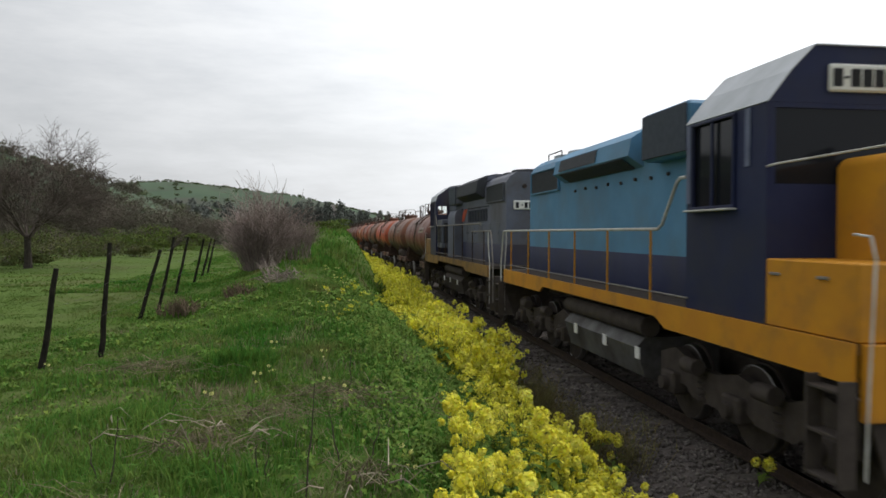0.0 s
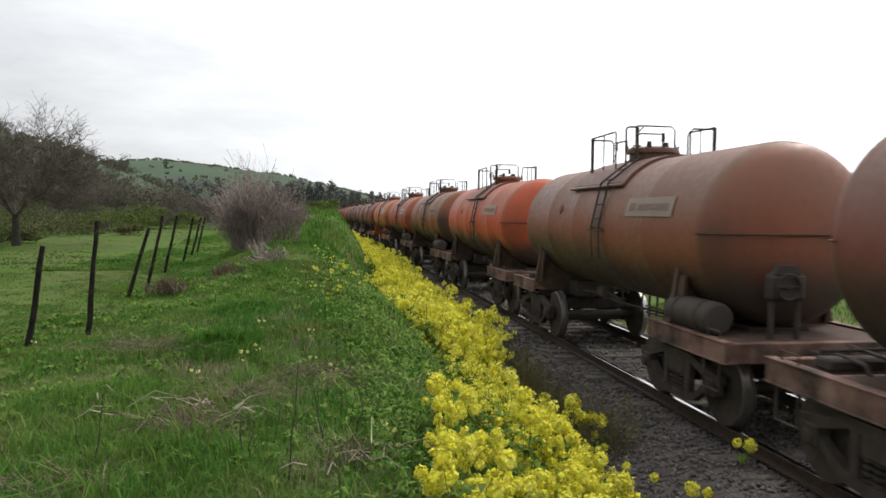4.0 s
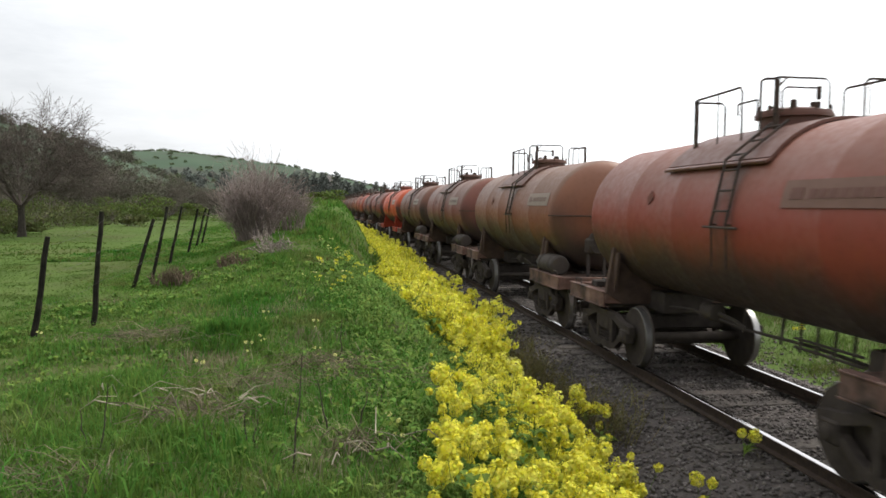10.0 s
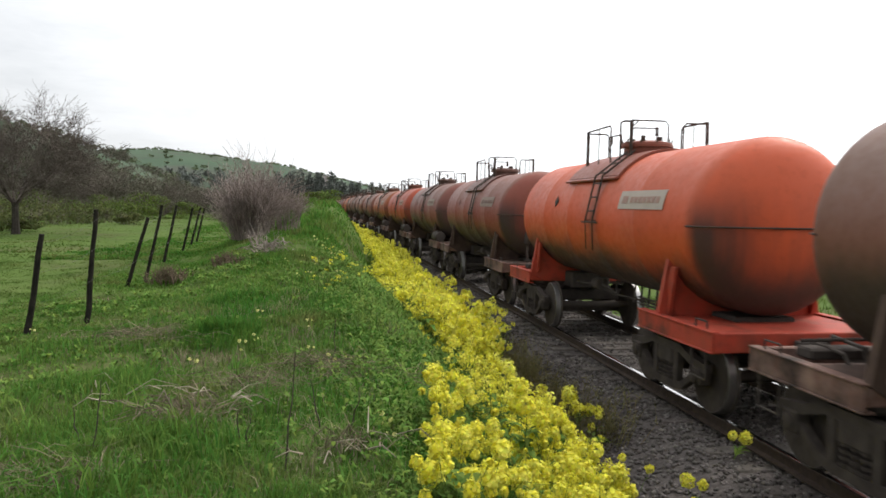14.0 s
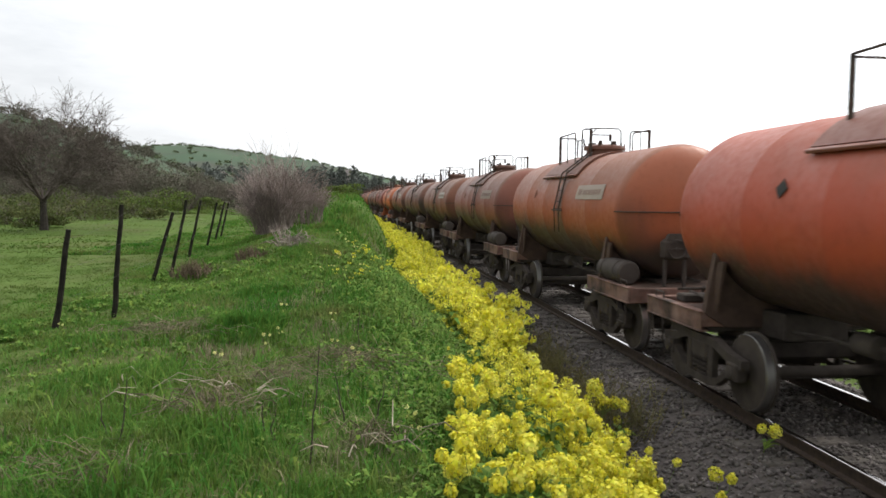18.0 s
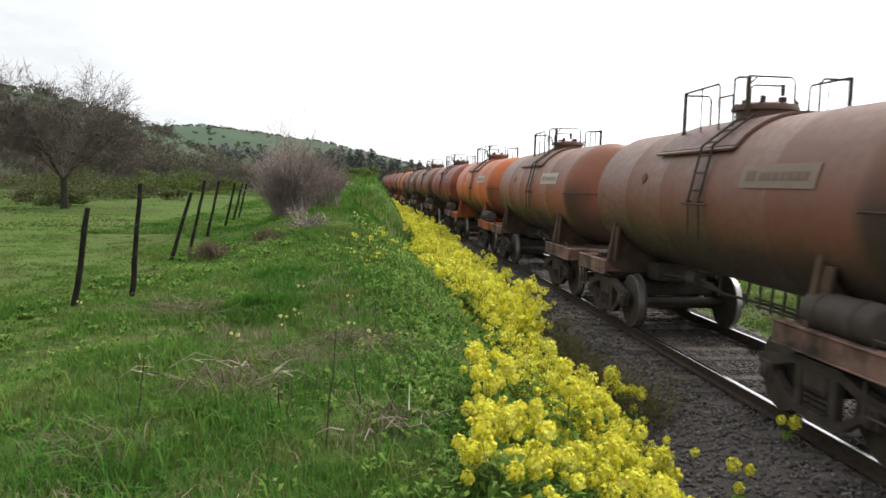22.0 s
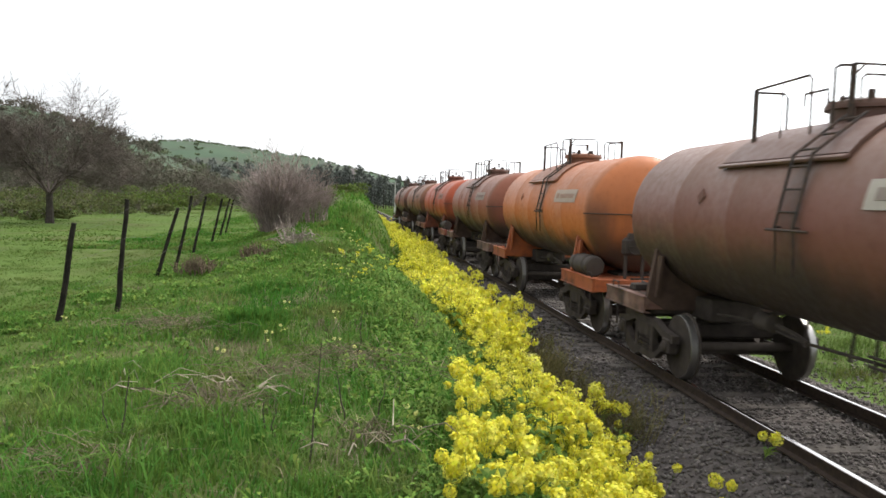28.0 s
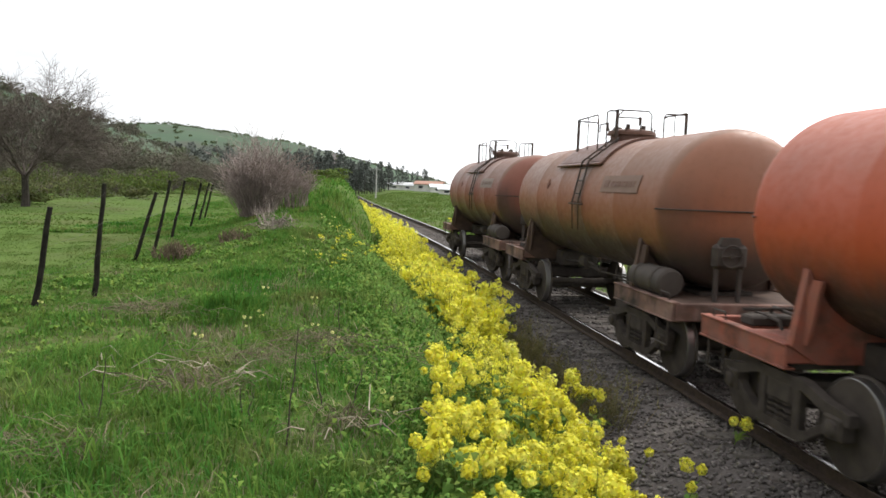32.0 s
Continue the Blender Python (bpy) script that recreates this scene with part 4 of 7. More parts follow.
    part("brake_pipe", sh, M_SOOT, gear)
    # brake gear below the barrel
    sh = Shape()
    for z in (0.93, 1.03):
        sh.rod((1.15, -0.42, z), (2.32, -0.42, z), 0.016, 6)
    for x in (1.25, 1.55, 1.85, 2.15):
        sh.rod((x, -0.42, 0.88), (x, -0.40, 1.22), 0.018, 6)
    part("brake_lever_frame", sh, M_SOOT, w)
    sh = Shape()
    sh.lathe([(-0.16, 0.05), (-0.16, 0.12), (0.16, 0.12), (0.2, 0.04)], 14, Matrix.Translation((-0.9, -0.35, 1.04)))
    sh.tube([(-0.72, -0.35, 1.04), (-0.3, -0.35, 1.0), (0.0, -0.35, 0.94)], 0.03)
    part("brake_cylinder", sh, M_SOOT, w)
    sh = Shape()
    sh.tube([(-2.4, -0.3, 0.92), (-1.6, -0.32, 0.98), (0.0, -0.34, 0.93), (1.4, -0.32, 0.96), (2.4, -0.3, 0.92)], 0.022)
    for x in (-0.1, 0.75):
        sh.rod((x, -0.34, 0.88), (x, -0.3, 1.2), 0.02, 6)
    part("brake_rod", sh, M_SOOT, w)
    return w


# paint of each wagon, from the first behind the engines to the last: colour, dust
PAINT = {
    "brown": ((0.212, 0.070, 0.046), 0.92), "rust": ((0.27, 0.084, 0.049), 0.95), "faded_orange": ((0.55, 0.128, 0.048), 0.50), "warm_rust": ((0.37, 0.092, 0.038), 0.66), "red": ((0.44, 0.075, 0.028), 0.42),
    "orange": ((0.56, 0.158, 0.042), 0.58), "dark_red": ((0.25, 0.050, 0.030), 0.80), "bright_red": ((0.62, 0.088, 0.027), 0.26),
    "olive": ((0.26, 0.080, 0.035), 0.75), "red_orange": ((0.50, 0.108, 0.032), 0.78)}
ROLL = ["brown", "rust", "red_orange", "olive", "warm_rust", "faded_orange", "dark_red", "rust", "brown", "brown", "bright_red", "dark_red", "brown", "red",
        "warm_rust", "rust", "rust", "brown", "rust", "orange", "dark_red", "rust", "brown", "orange", "rust", "red", "rust", "brown"]
SAY = {"brown": "dust-brown", "rust": "rust-orange, dusty", "red": "faded red-orange", "orange": "bright orange", "faded_orange": "dusty faded orange", "dark_red": "dark red", "bright_red": "bright red-orange", "olive": "dull orange-brown", "warm_rust": "warm rust-orange, dusty", "red_orange": "scuffed red-orange"}
# how white each name plate still is
PLATE_WHITE = [0.5, 0.4, 0.45, 0.3, 0.75, 0.85, 0.12, 0.42, 0.5, 0.65, 0.8, 0.35, 0.4, 0.45, 0.6, 0.4, 0.75, 0.25, 0.75, 0.8, 0.3, 0.5, 0.75, 0.6, 0.4, 0.22, 0.15, 0.3]
WAGONS = []


def build_wagons():
    first = {}
    for i, kind in enumerate(ROLL):
        fm = M_FRAME_WARM if i == 25 else {"orange": M_FRAME_ORANGE, "faded_orange": M_FRAME_ORANGE, "bright_red": M_FRAME_RED}.get(kind, M_FRAME)
        if fm not in first:
            w = first[fm] = build_wagon(fm)
        else:
            w = copy_thing(first[fm], Matrix.Identity(4))
            for b in w.children:
                if b.name.startswith("bogie"):
                    for c in b.children:
                        if c.name.startswith("wheelset"):
                            WHEELS.append((c, WHEEL_R, 1))
        col, dust = PAINT[kind]
        rr = random.Random(50 + i)
        for c in w.children:
            kind_of = c.name.split(".")[0]
            if kind_of == "tank":
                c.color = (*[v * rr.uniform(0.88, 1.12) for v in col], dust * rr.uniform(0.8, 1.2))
            elif kind_of in ("saddle_plate", "drip_edge", "hatch_dome"):
                c.color = (*[v * 0.42 + 0.018 for v in col], 0.45)
            elif kind_of == "hazard_placard":
                c.color = (0.06, 0.055, 0.05, 1) if i in (10, 13) else (*[v * 0.5 + d * 0.5 for v, d in zip(col, (0.15, 0.10, 0.075))], 1)
            elif kind_of == "name_plate":
                k = PLATE_WHITE[i]
                c.color = (*[(v * 0.5 + d * 0.5) * (1 - k) + p * k for v, d, p in zip(col, (0.17, 0.13, 0.10), (0.66, 0.62, 0.54))], 1)
                c.location.x += 0.5 if i == 7 else 0.0
                for q in c.children:
                    q.color = (*[0.5 * p + 0.5 * r for p, r in zip(c.color, (0.5 * v + 0.05 for v in col))], 1)
        tagged(w, SAY[kind] + " steel tank wagon, its belly dark with grime and painted shade", "tank wagon", "tank wagons of the goods train")
        WAGONS.append(w)
    # some wagons carry no reservoir on the deck, and some no brake case
    for kind_of, bare in (("deck_reservoir", (2, 6, 10, 11, 18, 24)), ("brake_stand", (2, 6, 10, 18))):
        for i in bare:
            for c in [c for c in WAGONS[i].children if c.name.split(".")[0] == kind_of]:
                for q in list(c.children):
                    bpy.data.objects.remove(q)
                bpy.data.objects.remove(c)


build_wagons()

# how far the train has come along the line since 16 s, and where its first wagon's middle then stands
PITCH = 10.632
K0 = -57.577 - 1.0
EASE = [0.04, -0.03, -0.02, 0.02, 0.19, 0.06, -0.04, -0.17, -0.08, 0.14, 0.0, -0.28, -0.13, 0.0, -0.05, 0.02, -0.01]


def run(t):
    u = t - 16.0
    i = min(int(t / 2), 15)
    w = smooth(0, 1, t / 2 - i)
    return 9.674577 * u - 0.0040507 * u * u - 0.00163778 * u ** 3 - 1.47717e-5 * u ** 4 + 3.20866e-6 * u ** 5 + EASE[i] * (1 - w) + EASE[i + 1] * w


def train_pose(s, turned=False, reach=3.15):
    ax, ay = line(s - reach)
    bx, by = line(s + reach)
    d = Vector((ax - bx, ay - by, 0))
    rz = math.degrees(math.atan2(d.y, d.x)) + (180 if turned else 0)
    return pose((ax + bx) / 2, (ay + by) / 2, 0, 0, 0, rz)


# ---- engines ----
M_BLUE = material("engine_blue", (0.080, 0.215, 0.36), 0.6, spec=0.2, second=(0.105, 0.255, 0.41), scale=1.5, dirt=(0.10, 0.19, 0.27), dirt_scale=0.9)
M_NAVY = material("engine_navy", (0.013, 0.018, 0.058), 0.6, spec=0.2, second=(0.02, 0.026, 0.07), scale=1.5, dirt=(0.028, 0.03, 0.05), dirt_scale=0.9)
M_GREY_BLUE = material("engine_faded_blue", (0.110, 0.124, 0.165), 0.6, spec=0.2, second=(0.138, 0.148, 0.182), scale=1.2, dirt=(0.09, 0.085, 0.085), dirt_scale=0.8)
M_GREY_NAVY = material("engine_faded_navy", (0.03, 0.033, 0.07), 0.6, spec=0.2, second=(0.045, 0.045, 0.075), scale=1.2, dirt=(0.07, 0.06, 0.06), dirt_scale=0.8)
M_YELLOW = material("engine_yellow", (0.56, 0.255, 0.018), 0.6, spec=0.2, second=(0.49, 0.21, 0.02), scale=2.0, dirt=(0.22, 0.12, 0.04), dirt_scale=1.4, dirt_low=0.5, dirt_high=0.8)
M_YELLOW_OLD = material("engine_dull_yellow", (0.26, 0.14, 0.035), 0.6, spec=0.2, second=(0.26, 0.15, 0.05), scale=2.0, dirt=(0.07, 0.05, 0.035), dirt_scale=1.4, dirt_low=0.45, dirt_high=0.75)
M_ROOF = material("engine_roof", (0.45, 0.47, 0.50), 0.55, second=(0.36, 0.38, 0.40), scale=2)
M_GRILLE = material("engine_grille", (0.032, 0.037, 0.043), 0.7, second=(0.05, 0.053, 0.06), scale=20)
M_WHITE_RAIL = material("pale_handrail", (0.55, 0.55, 0.52), 0.6, second=(0.4, 0.38, 0.34), scale=6)
M_GLASS = material("cab_glass", (0.012, 0.014, 0.018), 0.06)
M_CLEAR = material("clear_glass", (0.9, 0.93, 0.92), 0.03, spec=0.5)
M_CLEAR.node_tree.nodes["Principled BSDF"].inputs["Transmission Weight"].default_value = 1.0
M_CLEAR.node_tree.nodes["Principled BSDF"].inputs["IOR"].default_value = 1.05
M_DULL_RAIL = material("dull_handrail", (0.24, 0.225, 0.205), 0.7, second=(0.16, 0.14, 0.12), scale=6)
M_TANK_GREY = material("fuel_tank_grey", (0.13, 0.13, 0.128), 0.6, second=(0.075, 0.072, 0.07), scale=2.5, dirt=(0.035, 0.03, 0.027), dirt_scale=1.5)
M_BOARD = material("number_board", (0.70, 0.70, 0.66), 0.6)
M_FADED_INK = material("faded_side_lettering", (0.014, 0.017, 0.028), 0.7, second=(0.026, 0.030, 0.045), scale=4)
M_EDGE_LIGHT = material("navy_edge_highlight", (0.16, 0.18, 0.26), 0.6, second=(0.09, 0.105, 0.17), scale=5)
M_INTAKE = material("intake_screen", (0.040, 0.050, 0.068), 0.7, second=(0.055, 0.066, 0.085), scale=12)
M_INK = material("board_lettering", (0.02, 0.02, 0.022), 0.7)
M_EMBLEM = material("emblem_red", (0.55, 0.10, 0.04), 0.6, second=(0.42, 0.09, 0.05), scale=6)

ENGINE_WHEEL = wheelset_mesh(0.50)


def chamfered(x0, x1, w, z0, z1, c, b=0.0):
    sh = Shape()
    o = [(-w, z0), (-w, z1 - c), (-w + c * 0.35, z1 - c * 0.45), (-w + c, z1), (w - c, z1), (w - c * 0.35, z1 - c * 0.45), (w, z1 - c), (w, z0)]
    sh.prism(o, x0, x1, "x")
    return sh


def build_engine(body, lower, sill, new_paint):
    e = empty("diesel_locomotive")
    H = 6.55
    CR = 3.44 if new_paint else 3.60                      # rear wall of the cab
    W0, W1, WT = (3.62, 4.58, 3.76) if new_paint else (4.14, 5.06, 3.72)      # side window
    # underframe with a deeper middle, and end plates
    sh = Shape()
    o = [(-H, 1.28), (-H, 1.60), (H, 1.60), (H, 1.26), (2.95, 1.28), (2.62, 1.41), (-2.9, 1.41), (-3.15, 1.29)]
    for y0, y1 in ((-1.5, -1.46), (1.46, 1.5)):
        sh.prism(o, y0, y1)
    part("side_sill", sh, sill, e, "bright yellow side sill" if new_paint else "grimy yellow side sill")
    sh = Shape()
    sh.box(-H + 0.02, H - 0.02, -1.455, 1.455, 1.50, 1.597, 0.01)
    sh.box(-5.9, 5.9, -0.5, 0.5, 1.05, 1.495, 0.02)
    part("deck", sh, M_SOOT, e)
    # low step platform behind the long hood
    sh = Shape()
    sh.box(-7.06, -6.56, -1.42, 1.42, 1.22, 1.32, 0.01)
    part("end_platform", sh, M_SOOT, e)
    LONG = H
    for sg in (-1, 1):
        H = LONG if sg > 0 else LONG + 0.5
        sh = Shape()
        xa, xb = sorted((sg * (H - 0.02), sg * (H + 0.06)))
        sh.box(xa, xb, -1.42, 1.42, 0.95, 1.595 if sg > 0 else 1.33, 0.01)
        part("end_plate", sh, sill if (new_paint and sg > 0) else M_SOOT, e)
        for sy in (-1, 1):
            for z in (0.42, 0.80, 1.18):
                sh = Shape()
                sh.box(*sorted((sg * (H - 0.42), sg * (H - 0.02))), sy * 1.5 - 0.12, sy * 1.5 + 0.04, z, z + 0.03, 0.006)
                part("corner_step", sh, M_SOOT, e)
            for xx in (H - 0.44, H - 0.0):
                sh = Shape()
                sh.box(sg * xx - 0.015, sg * xx + 0.015, sy * 1.5 - 0.12, sy * 1.5 + 0.04, 0.40, 1.29, 0.004)
                part("step_side", sh, M_SOOT, e)
        sh = Shape()
        sh.box(*sorted((sg * (H + 0.06), sg * (H + 0.3))), -0.22, 0.22, 0.76, 1.06, 0.02)
        sh.box(*sorted((sg * (H + 0.28), sg * (H + (1.0 if sg > 0 else 0.5)))), -0.09, 0.09, 0.80, 1.0, 0.03)
        part("coupler", sh, M_SOOT, e)
        sh = Shape()
        for k in range(3):
            sh.tube([(sg * (H + 0.06), -0.5 - 0.16 * k, 1.0), (sg * (H + 0.22), -0.5 - 0.16 * k, 0.8), (sg * (H + 0.24), -0.48 - 0.16 * k, 0.5)], 0.022)
        part("brake_hose", sh, M_PIPE, e)
        sh = Shape()
        sh.prism([(-1.3, 0.95), (1.3, 0.95), (1.1, 0.28), (-1.1, 0.28)], *sorted((sg * (H - 0.06), sg * (H - 0.02))), "x")
        part("pilot_plate", sh, M_SOOT, e)
    H = LONG
    # long hood: lower band, upper body, roof
    low = part("hood_lower_band", chamfered(-6.27, CR - 0.02, 0.90, 1.60, 2.18, 0.001), lower, e)
    hood = part("long_hood", chamfered(-6.27, CR - 0.02, 0.897, 2.181, 4.25, 0.30), body, e, smooth_angle=20)
    # doors along the hood
    for sy in (-1, 1):
        for k in range(0 if new_paint else 5):
            x = -5.50 + k * 1.255
            sh = Shape()
            sh.box(x, x + 1.19, *sorted((sy * 0.895, sy * 0.908)), 2.20, 2.82, 0.004)
            d = part("hood_door", sh, body, hood)
            for dx in (0.10, 1.04):
                q = Shape()
                q.box(x + dx, x + dx + 0.03, *sorted((sy * 0.907, sy * 0.92)), 2.47, 2.56, 0.004)
                part("latch", q, M_GRILLE, d)
        # lifting eyes
        for k in range(8):
            sh = Shape()
            sh.rod((-2.6 + k * 0.62, sy * 0.90, 3.35 + (k % 2) * 0.02), (-2.6 + k * 0.62, sy * 0.935, 3.35 + (k % 2) * 0.02), 0.028, 8)
            part("lifting_eye", sh, M_PIPE, hood)
        # radiator grille
        sh = Shape()
        y = sorted((sy * 0.9, sy * 0.925))
        sh.box(-6.0, -3.75, *y, 3.46, 3.93, 0.01)
        g = part("radiator_grille", sh, M_GRILLE, hood, "dark radiator grille")
        sh = Shape()
        for k in range(9):
            sh.box(-5.98, -3.77, *sorted((sy * 0.925, sy * 0.934)), 3.48 + k * 0.05, 3.505 + k * 0.05, 0)
        part("grille_slats", sh, M_GRILLE, g)["kind"] = "stuff"
        sh = Shape()
        for z in (3.43, 3.93):
            sh.box(-6.04, -3.71, *sorted((sy * 0.9, sy * 0.95)), z, z + 0.035, 0.006)
        for x in (-6.05, -3.74):
            sh.box(x, x + 0.035, *sorted((sy * 0.9, sy * 0.952)), 3.43, 3.96, 0.006)
        part("grille_frame", sh, body, g)
        # flared resistor housing
        sh = Shape()
        o = [(sy * 0.88, 3.62), (sy * 1.18, 3.80), (sy * 1.14, 4.18), (sy * 0.8, 4.36)]
        if new_paint:
            o = [(sy * 0.88, 3.54), (sy * 1.16, 3.72), (sy * 1.10, 4.0), (sy * 0.8, 4.19)]
        sh.prism(o, -3.35, 0.8 if new_paint else 0.24, "x")
        f = part("resistor_housing", sh, M_GRILLE if not new_paint else body, hood)
        sh = Shape()
        sh.prism([(sy * 0.90, 3.61), (sy * 1.20, 3.79), (sy * 1.20, 3.82), (sy * 0.95, 3.67)], -3.30, 0.2, "x")
        if new_paint:
            sh = Shape()
            sh.prism([(sy * 1.162, 3.75), (sy * 1.172, 3.75), (sy * 1.118, 3.98), (sy * 1.108, 3.98)], -2.95, -0.75, "x")
            sh.prism([(sy * 0.92, 3.555), (sy * 1.15, 3.705), (sy * 1.15, 3.69), (sy * 0.92, 3.54)], -2.95, 0.5, "x")
        part("housing_grille", sh, M_GRILLE, f)
        # air intake box beside the cab
        sh = Shape()
        ia, ib = (1.38, 2.86) if new_paint else (0.52, 2.04)
        sh.box(ia, ib, *sorted((sy * 0.85, sy * 1.17)), 3.55, 4.25, 0.05)
        a = part("intake_box", sh, body, hood)
        sh = Shape()
        sh.box(ia + 0.02, ib - 0.02, *sorted((sy * 1.16, sy * 1.185)), 3.58, 4.22, 0.01)
        part("intake_grille", sh, M_INTAKE, a, "dark intake screen")
    # raised roof over the middle
    sh = Shape()
    sh.prism([(-0.82, 4.20), (-0.78, 4.36), (-0.5, 4.42), (0.5, 4.42), (0.78, 4.36), (0.82, 4.20)], -3.1, 1.2, "x")
    if not new_paint:
        part("raised_roof", sh, body, hood)
    # roof fans and pipes
    for x in (-5.4, -4.3):
        sh = Shape()
        sh.lathe([(4.24, 0.52), (4.34, 0.52), (4.36, 0.48), (4.36, 0.1)], 28, Matrix.Translation((x, 0, 0)) @ Matrix.Rotation(-math.pi / 2, 4, "Y"))
        part("roof_fan", sh, M_ROOF if new_paint else M_GRILLE, hood)
    sh = Shape()
    sh.tube([(-6.0, -0.5, 4.2), (-6.0, -0.5, 4.42), (-4.9, -0.5, 4.42), (-4.9, -0.5, 4.2)], 0.015)
    part("roof_rail", sh, M_PIPE, hood)
    sh = Shape()
    sh.box(-0.4, 0.5, -0.25, 0.25, 4.22 if new_paint else 4.40, 4.34 if new_paint else 4.52, 0.03)
    part("exhaust_stack", sh, M_GRILLE, hood)
    # end face of the hood: number board, lamps
    sh = Shape()
    sh.box(-6.31, -6.26, -0.14, 0.70, 3.17, 3.43, 0.025)
    part("number_board", sh, M_BOARD, hood, "white number board with dark figures")
    for k in range(6):
        sh = Shape()
        y = -0.09 + k * 0.128
        sh.box(-6.316, -6.309, y, y + (0.05 if k == 4 else 0.088), 3.285 if k == 4 else 3.22, 3.315 if k == 4 else 3.38)
        part("lettering_bar", sh, M_INK, hood)
    sh = Shape()
    sh.lathe([(-6.31, 0.04), (-6.31, 0.06), (-6.26, 0.065)], 16, Matrix.Translation((0, 0.37, 3.84)))
    part("marker_lamp", sh, M_PIPE, hood)
    # cab: walls with real openings, glazed
    if new_paint:
        o = [(-1.45, 3.812), (-1.21, 4.12), (-0.945, 4.39), (0.945, 4.39), (1.21, 4.12), (1.45, 3.812)]
    else:
        o = [(-1.45, 3.812), (-1.38, 4.02), (-0.86, 4.40), (-0.5, 4.46), (0.5, 4.46), (0.86, 4.40), (1.38, 4.02), (1.45, 3.812)]
    sh = Shape()
    sh.prism(o, CR, 5.18, "x")
    cab = part("cab", sh, lower, e)
    for sy in (-1, 1):
        sh = Shape()
        sh.pierced("y", *sorted((sy * 1.40, sy * 1.45)), (CR, 5.18, 1.60, 3.81), (W0, W1, 2.80, WT))
        part("cab_side_wall", sh, lower, cab)
        sh = Shape()
        sh.pierced("x", CR, CR + 0.05, (*sorted((sy * 0.90, sy * 1.40)), 1.60, 3.81), (*sorted((sy * 1.0, sy * 1.36)), 3.26, 3.60))
        part("cab_back_wall", sh, lower, cab)
        sh = Shape()
        sh.pierced("x", 5.13, 5.18, (*sorted((sy * 0.002, sy * 1.40)), 1.60, 3.81), (*sorted((sy * 0.10, sy * 1.36)), 3.00, 3.76))
        part("cab_front_wall", sh, lower, cab)
    sh = Shape()
    sh.box(CR, CR + 0.05, -0.90, 0.90, 1.60, 3.81)
    part("cab_back_wall", sh, lower, cab)
    for a, b in zip(o, o[1:]) if new_paint else zip(o[1:-1], o[2:]):
        sh = Shape()
        n = Vector((a[1] - b[1], b[0] - a[0])).normalized() * -0.012
        sh.prism([a, b, (b[0] - n.x, b[1] - n.y), (a[0] - n.x, a[1] - n.y)], CR - 0.02, 5.2, "x")
        part("roof_panel", sh, M_ROOF, cab, "pale grey roof panel")
    for sy in (-1, 1):
        sh = Shape()
        sh.box(W0 + 0.002, W1 - 0.002, *sorted((sy * 1.42, sy * 1.428)), 2.802, WT - 0.002)
        wf = part("side_window", sh, M_GLASS, cab, "tinted cab side window")
        sh = Shape()
        for k in range(3 if new_paint else 5):
            x = W0 - 0.01 + (W1 - W0 - 0.015) * k / (2 if new_paint else 4)
            sh.box(x, x + 0.035, *sorted((sy * 1.452, sy * 1.482)), 2.8, WT + 0.02, 0.006)
        for z in (2.78, WT):
            sh.box(W0 - 0.03, W1 + 0.02, *sorted((sy * 1.452, sy * 1.484)), z, z + 0.035, 0.006)
        part("window_frame", sh, lower, wf)
        sh = Shape()
        sh.box(W0 - 0.05, W1 + 0.04, *sorted((sy * 1.452, sy * 1.56)), 2.755, 2.778, 0.006)
        part("arm_rest", sh, M_WHITE_RAIL, wf)
        # narrow pale strips down the cab's edges, painted highlights on the navy
        if new_paint:
            for x in (CR + 0.01, W1 + 0.20):
                sh = Shape()
                sh.box(x, x + 0.10, *sorted((sy * 1.452, sy * 1.462)), 2.86 if x < W0 else 3.2, 3.80, 0.003)
                part("edge_strip", sh, M_EDGE_LIGHT, cab)
        sh = Shape()
        sh.box(5.152, 5.16, *sorted((sy * 0.102, sy * 1.358)), 3.002, 3.758)
        part("windscreen", sh, M_GLASS if new_paint else M_CLEAR, cab, "dark windscreen" if new_paint else "clear windscreen")
        sh = Shape()
        sh.box(CR + 0.022, CR + 0.03, *sorted((sy * 1.002, sy * 1.358)), 3.262, 3.598)
        part("rear_window", sh, M_CLEAR, cab)
        if new_paint:
            continue
        # cooling unit on the walkway behind the cab, on two legs
        sh = Shape()
        sh.box(2.30, 3.50, *sorted((sy * 0.98, sy * 1.40)), 1.92, 3.04, 0.03)
        ac = part("cooling_unit", sh, body, e, "boxy cooling unit with dark louvres")
        sh = Shape()
        for k in range(3):
            sh.box(2.42 + k * 0.34, 2.68 + k * 0.34, *sorted((sy * 1.398, sy * 1.412)), 2.12, 2.80, 0.004)
        sh.box(2.288, 2.302, *sorted((sy * 1.04, sy * 1.34)), 2.1, 2.9, 0.004)
        part("louvre", sh, M_GRILLE, ac)
        for x in (2.40, 3.42):
            sh = Shape()
            sh.rod((x, sy * 1.3, 1.6), (x, sy * 1.3, 1.93), 0.02, 6)
            part("unit_leg", sh, M_PIPE, ac)
        # rounded filter cabinet below the intake
        sh = Shape()
        sh.prism([(sy * 0.88, 1.605), (sy * 1.20, 1.605), (sy * 1.20, 3.08), (sy * 1.17, 3.23), (sy * 1.08, 3.34), (sy * 0.88, 3.40)], 0.54, 2.10, "x")
        part("filter_cabinet", sh, body, hood, "rounded cabinet beside the hood", smooth_angle=30)
    sh = Shape()
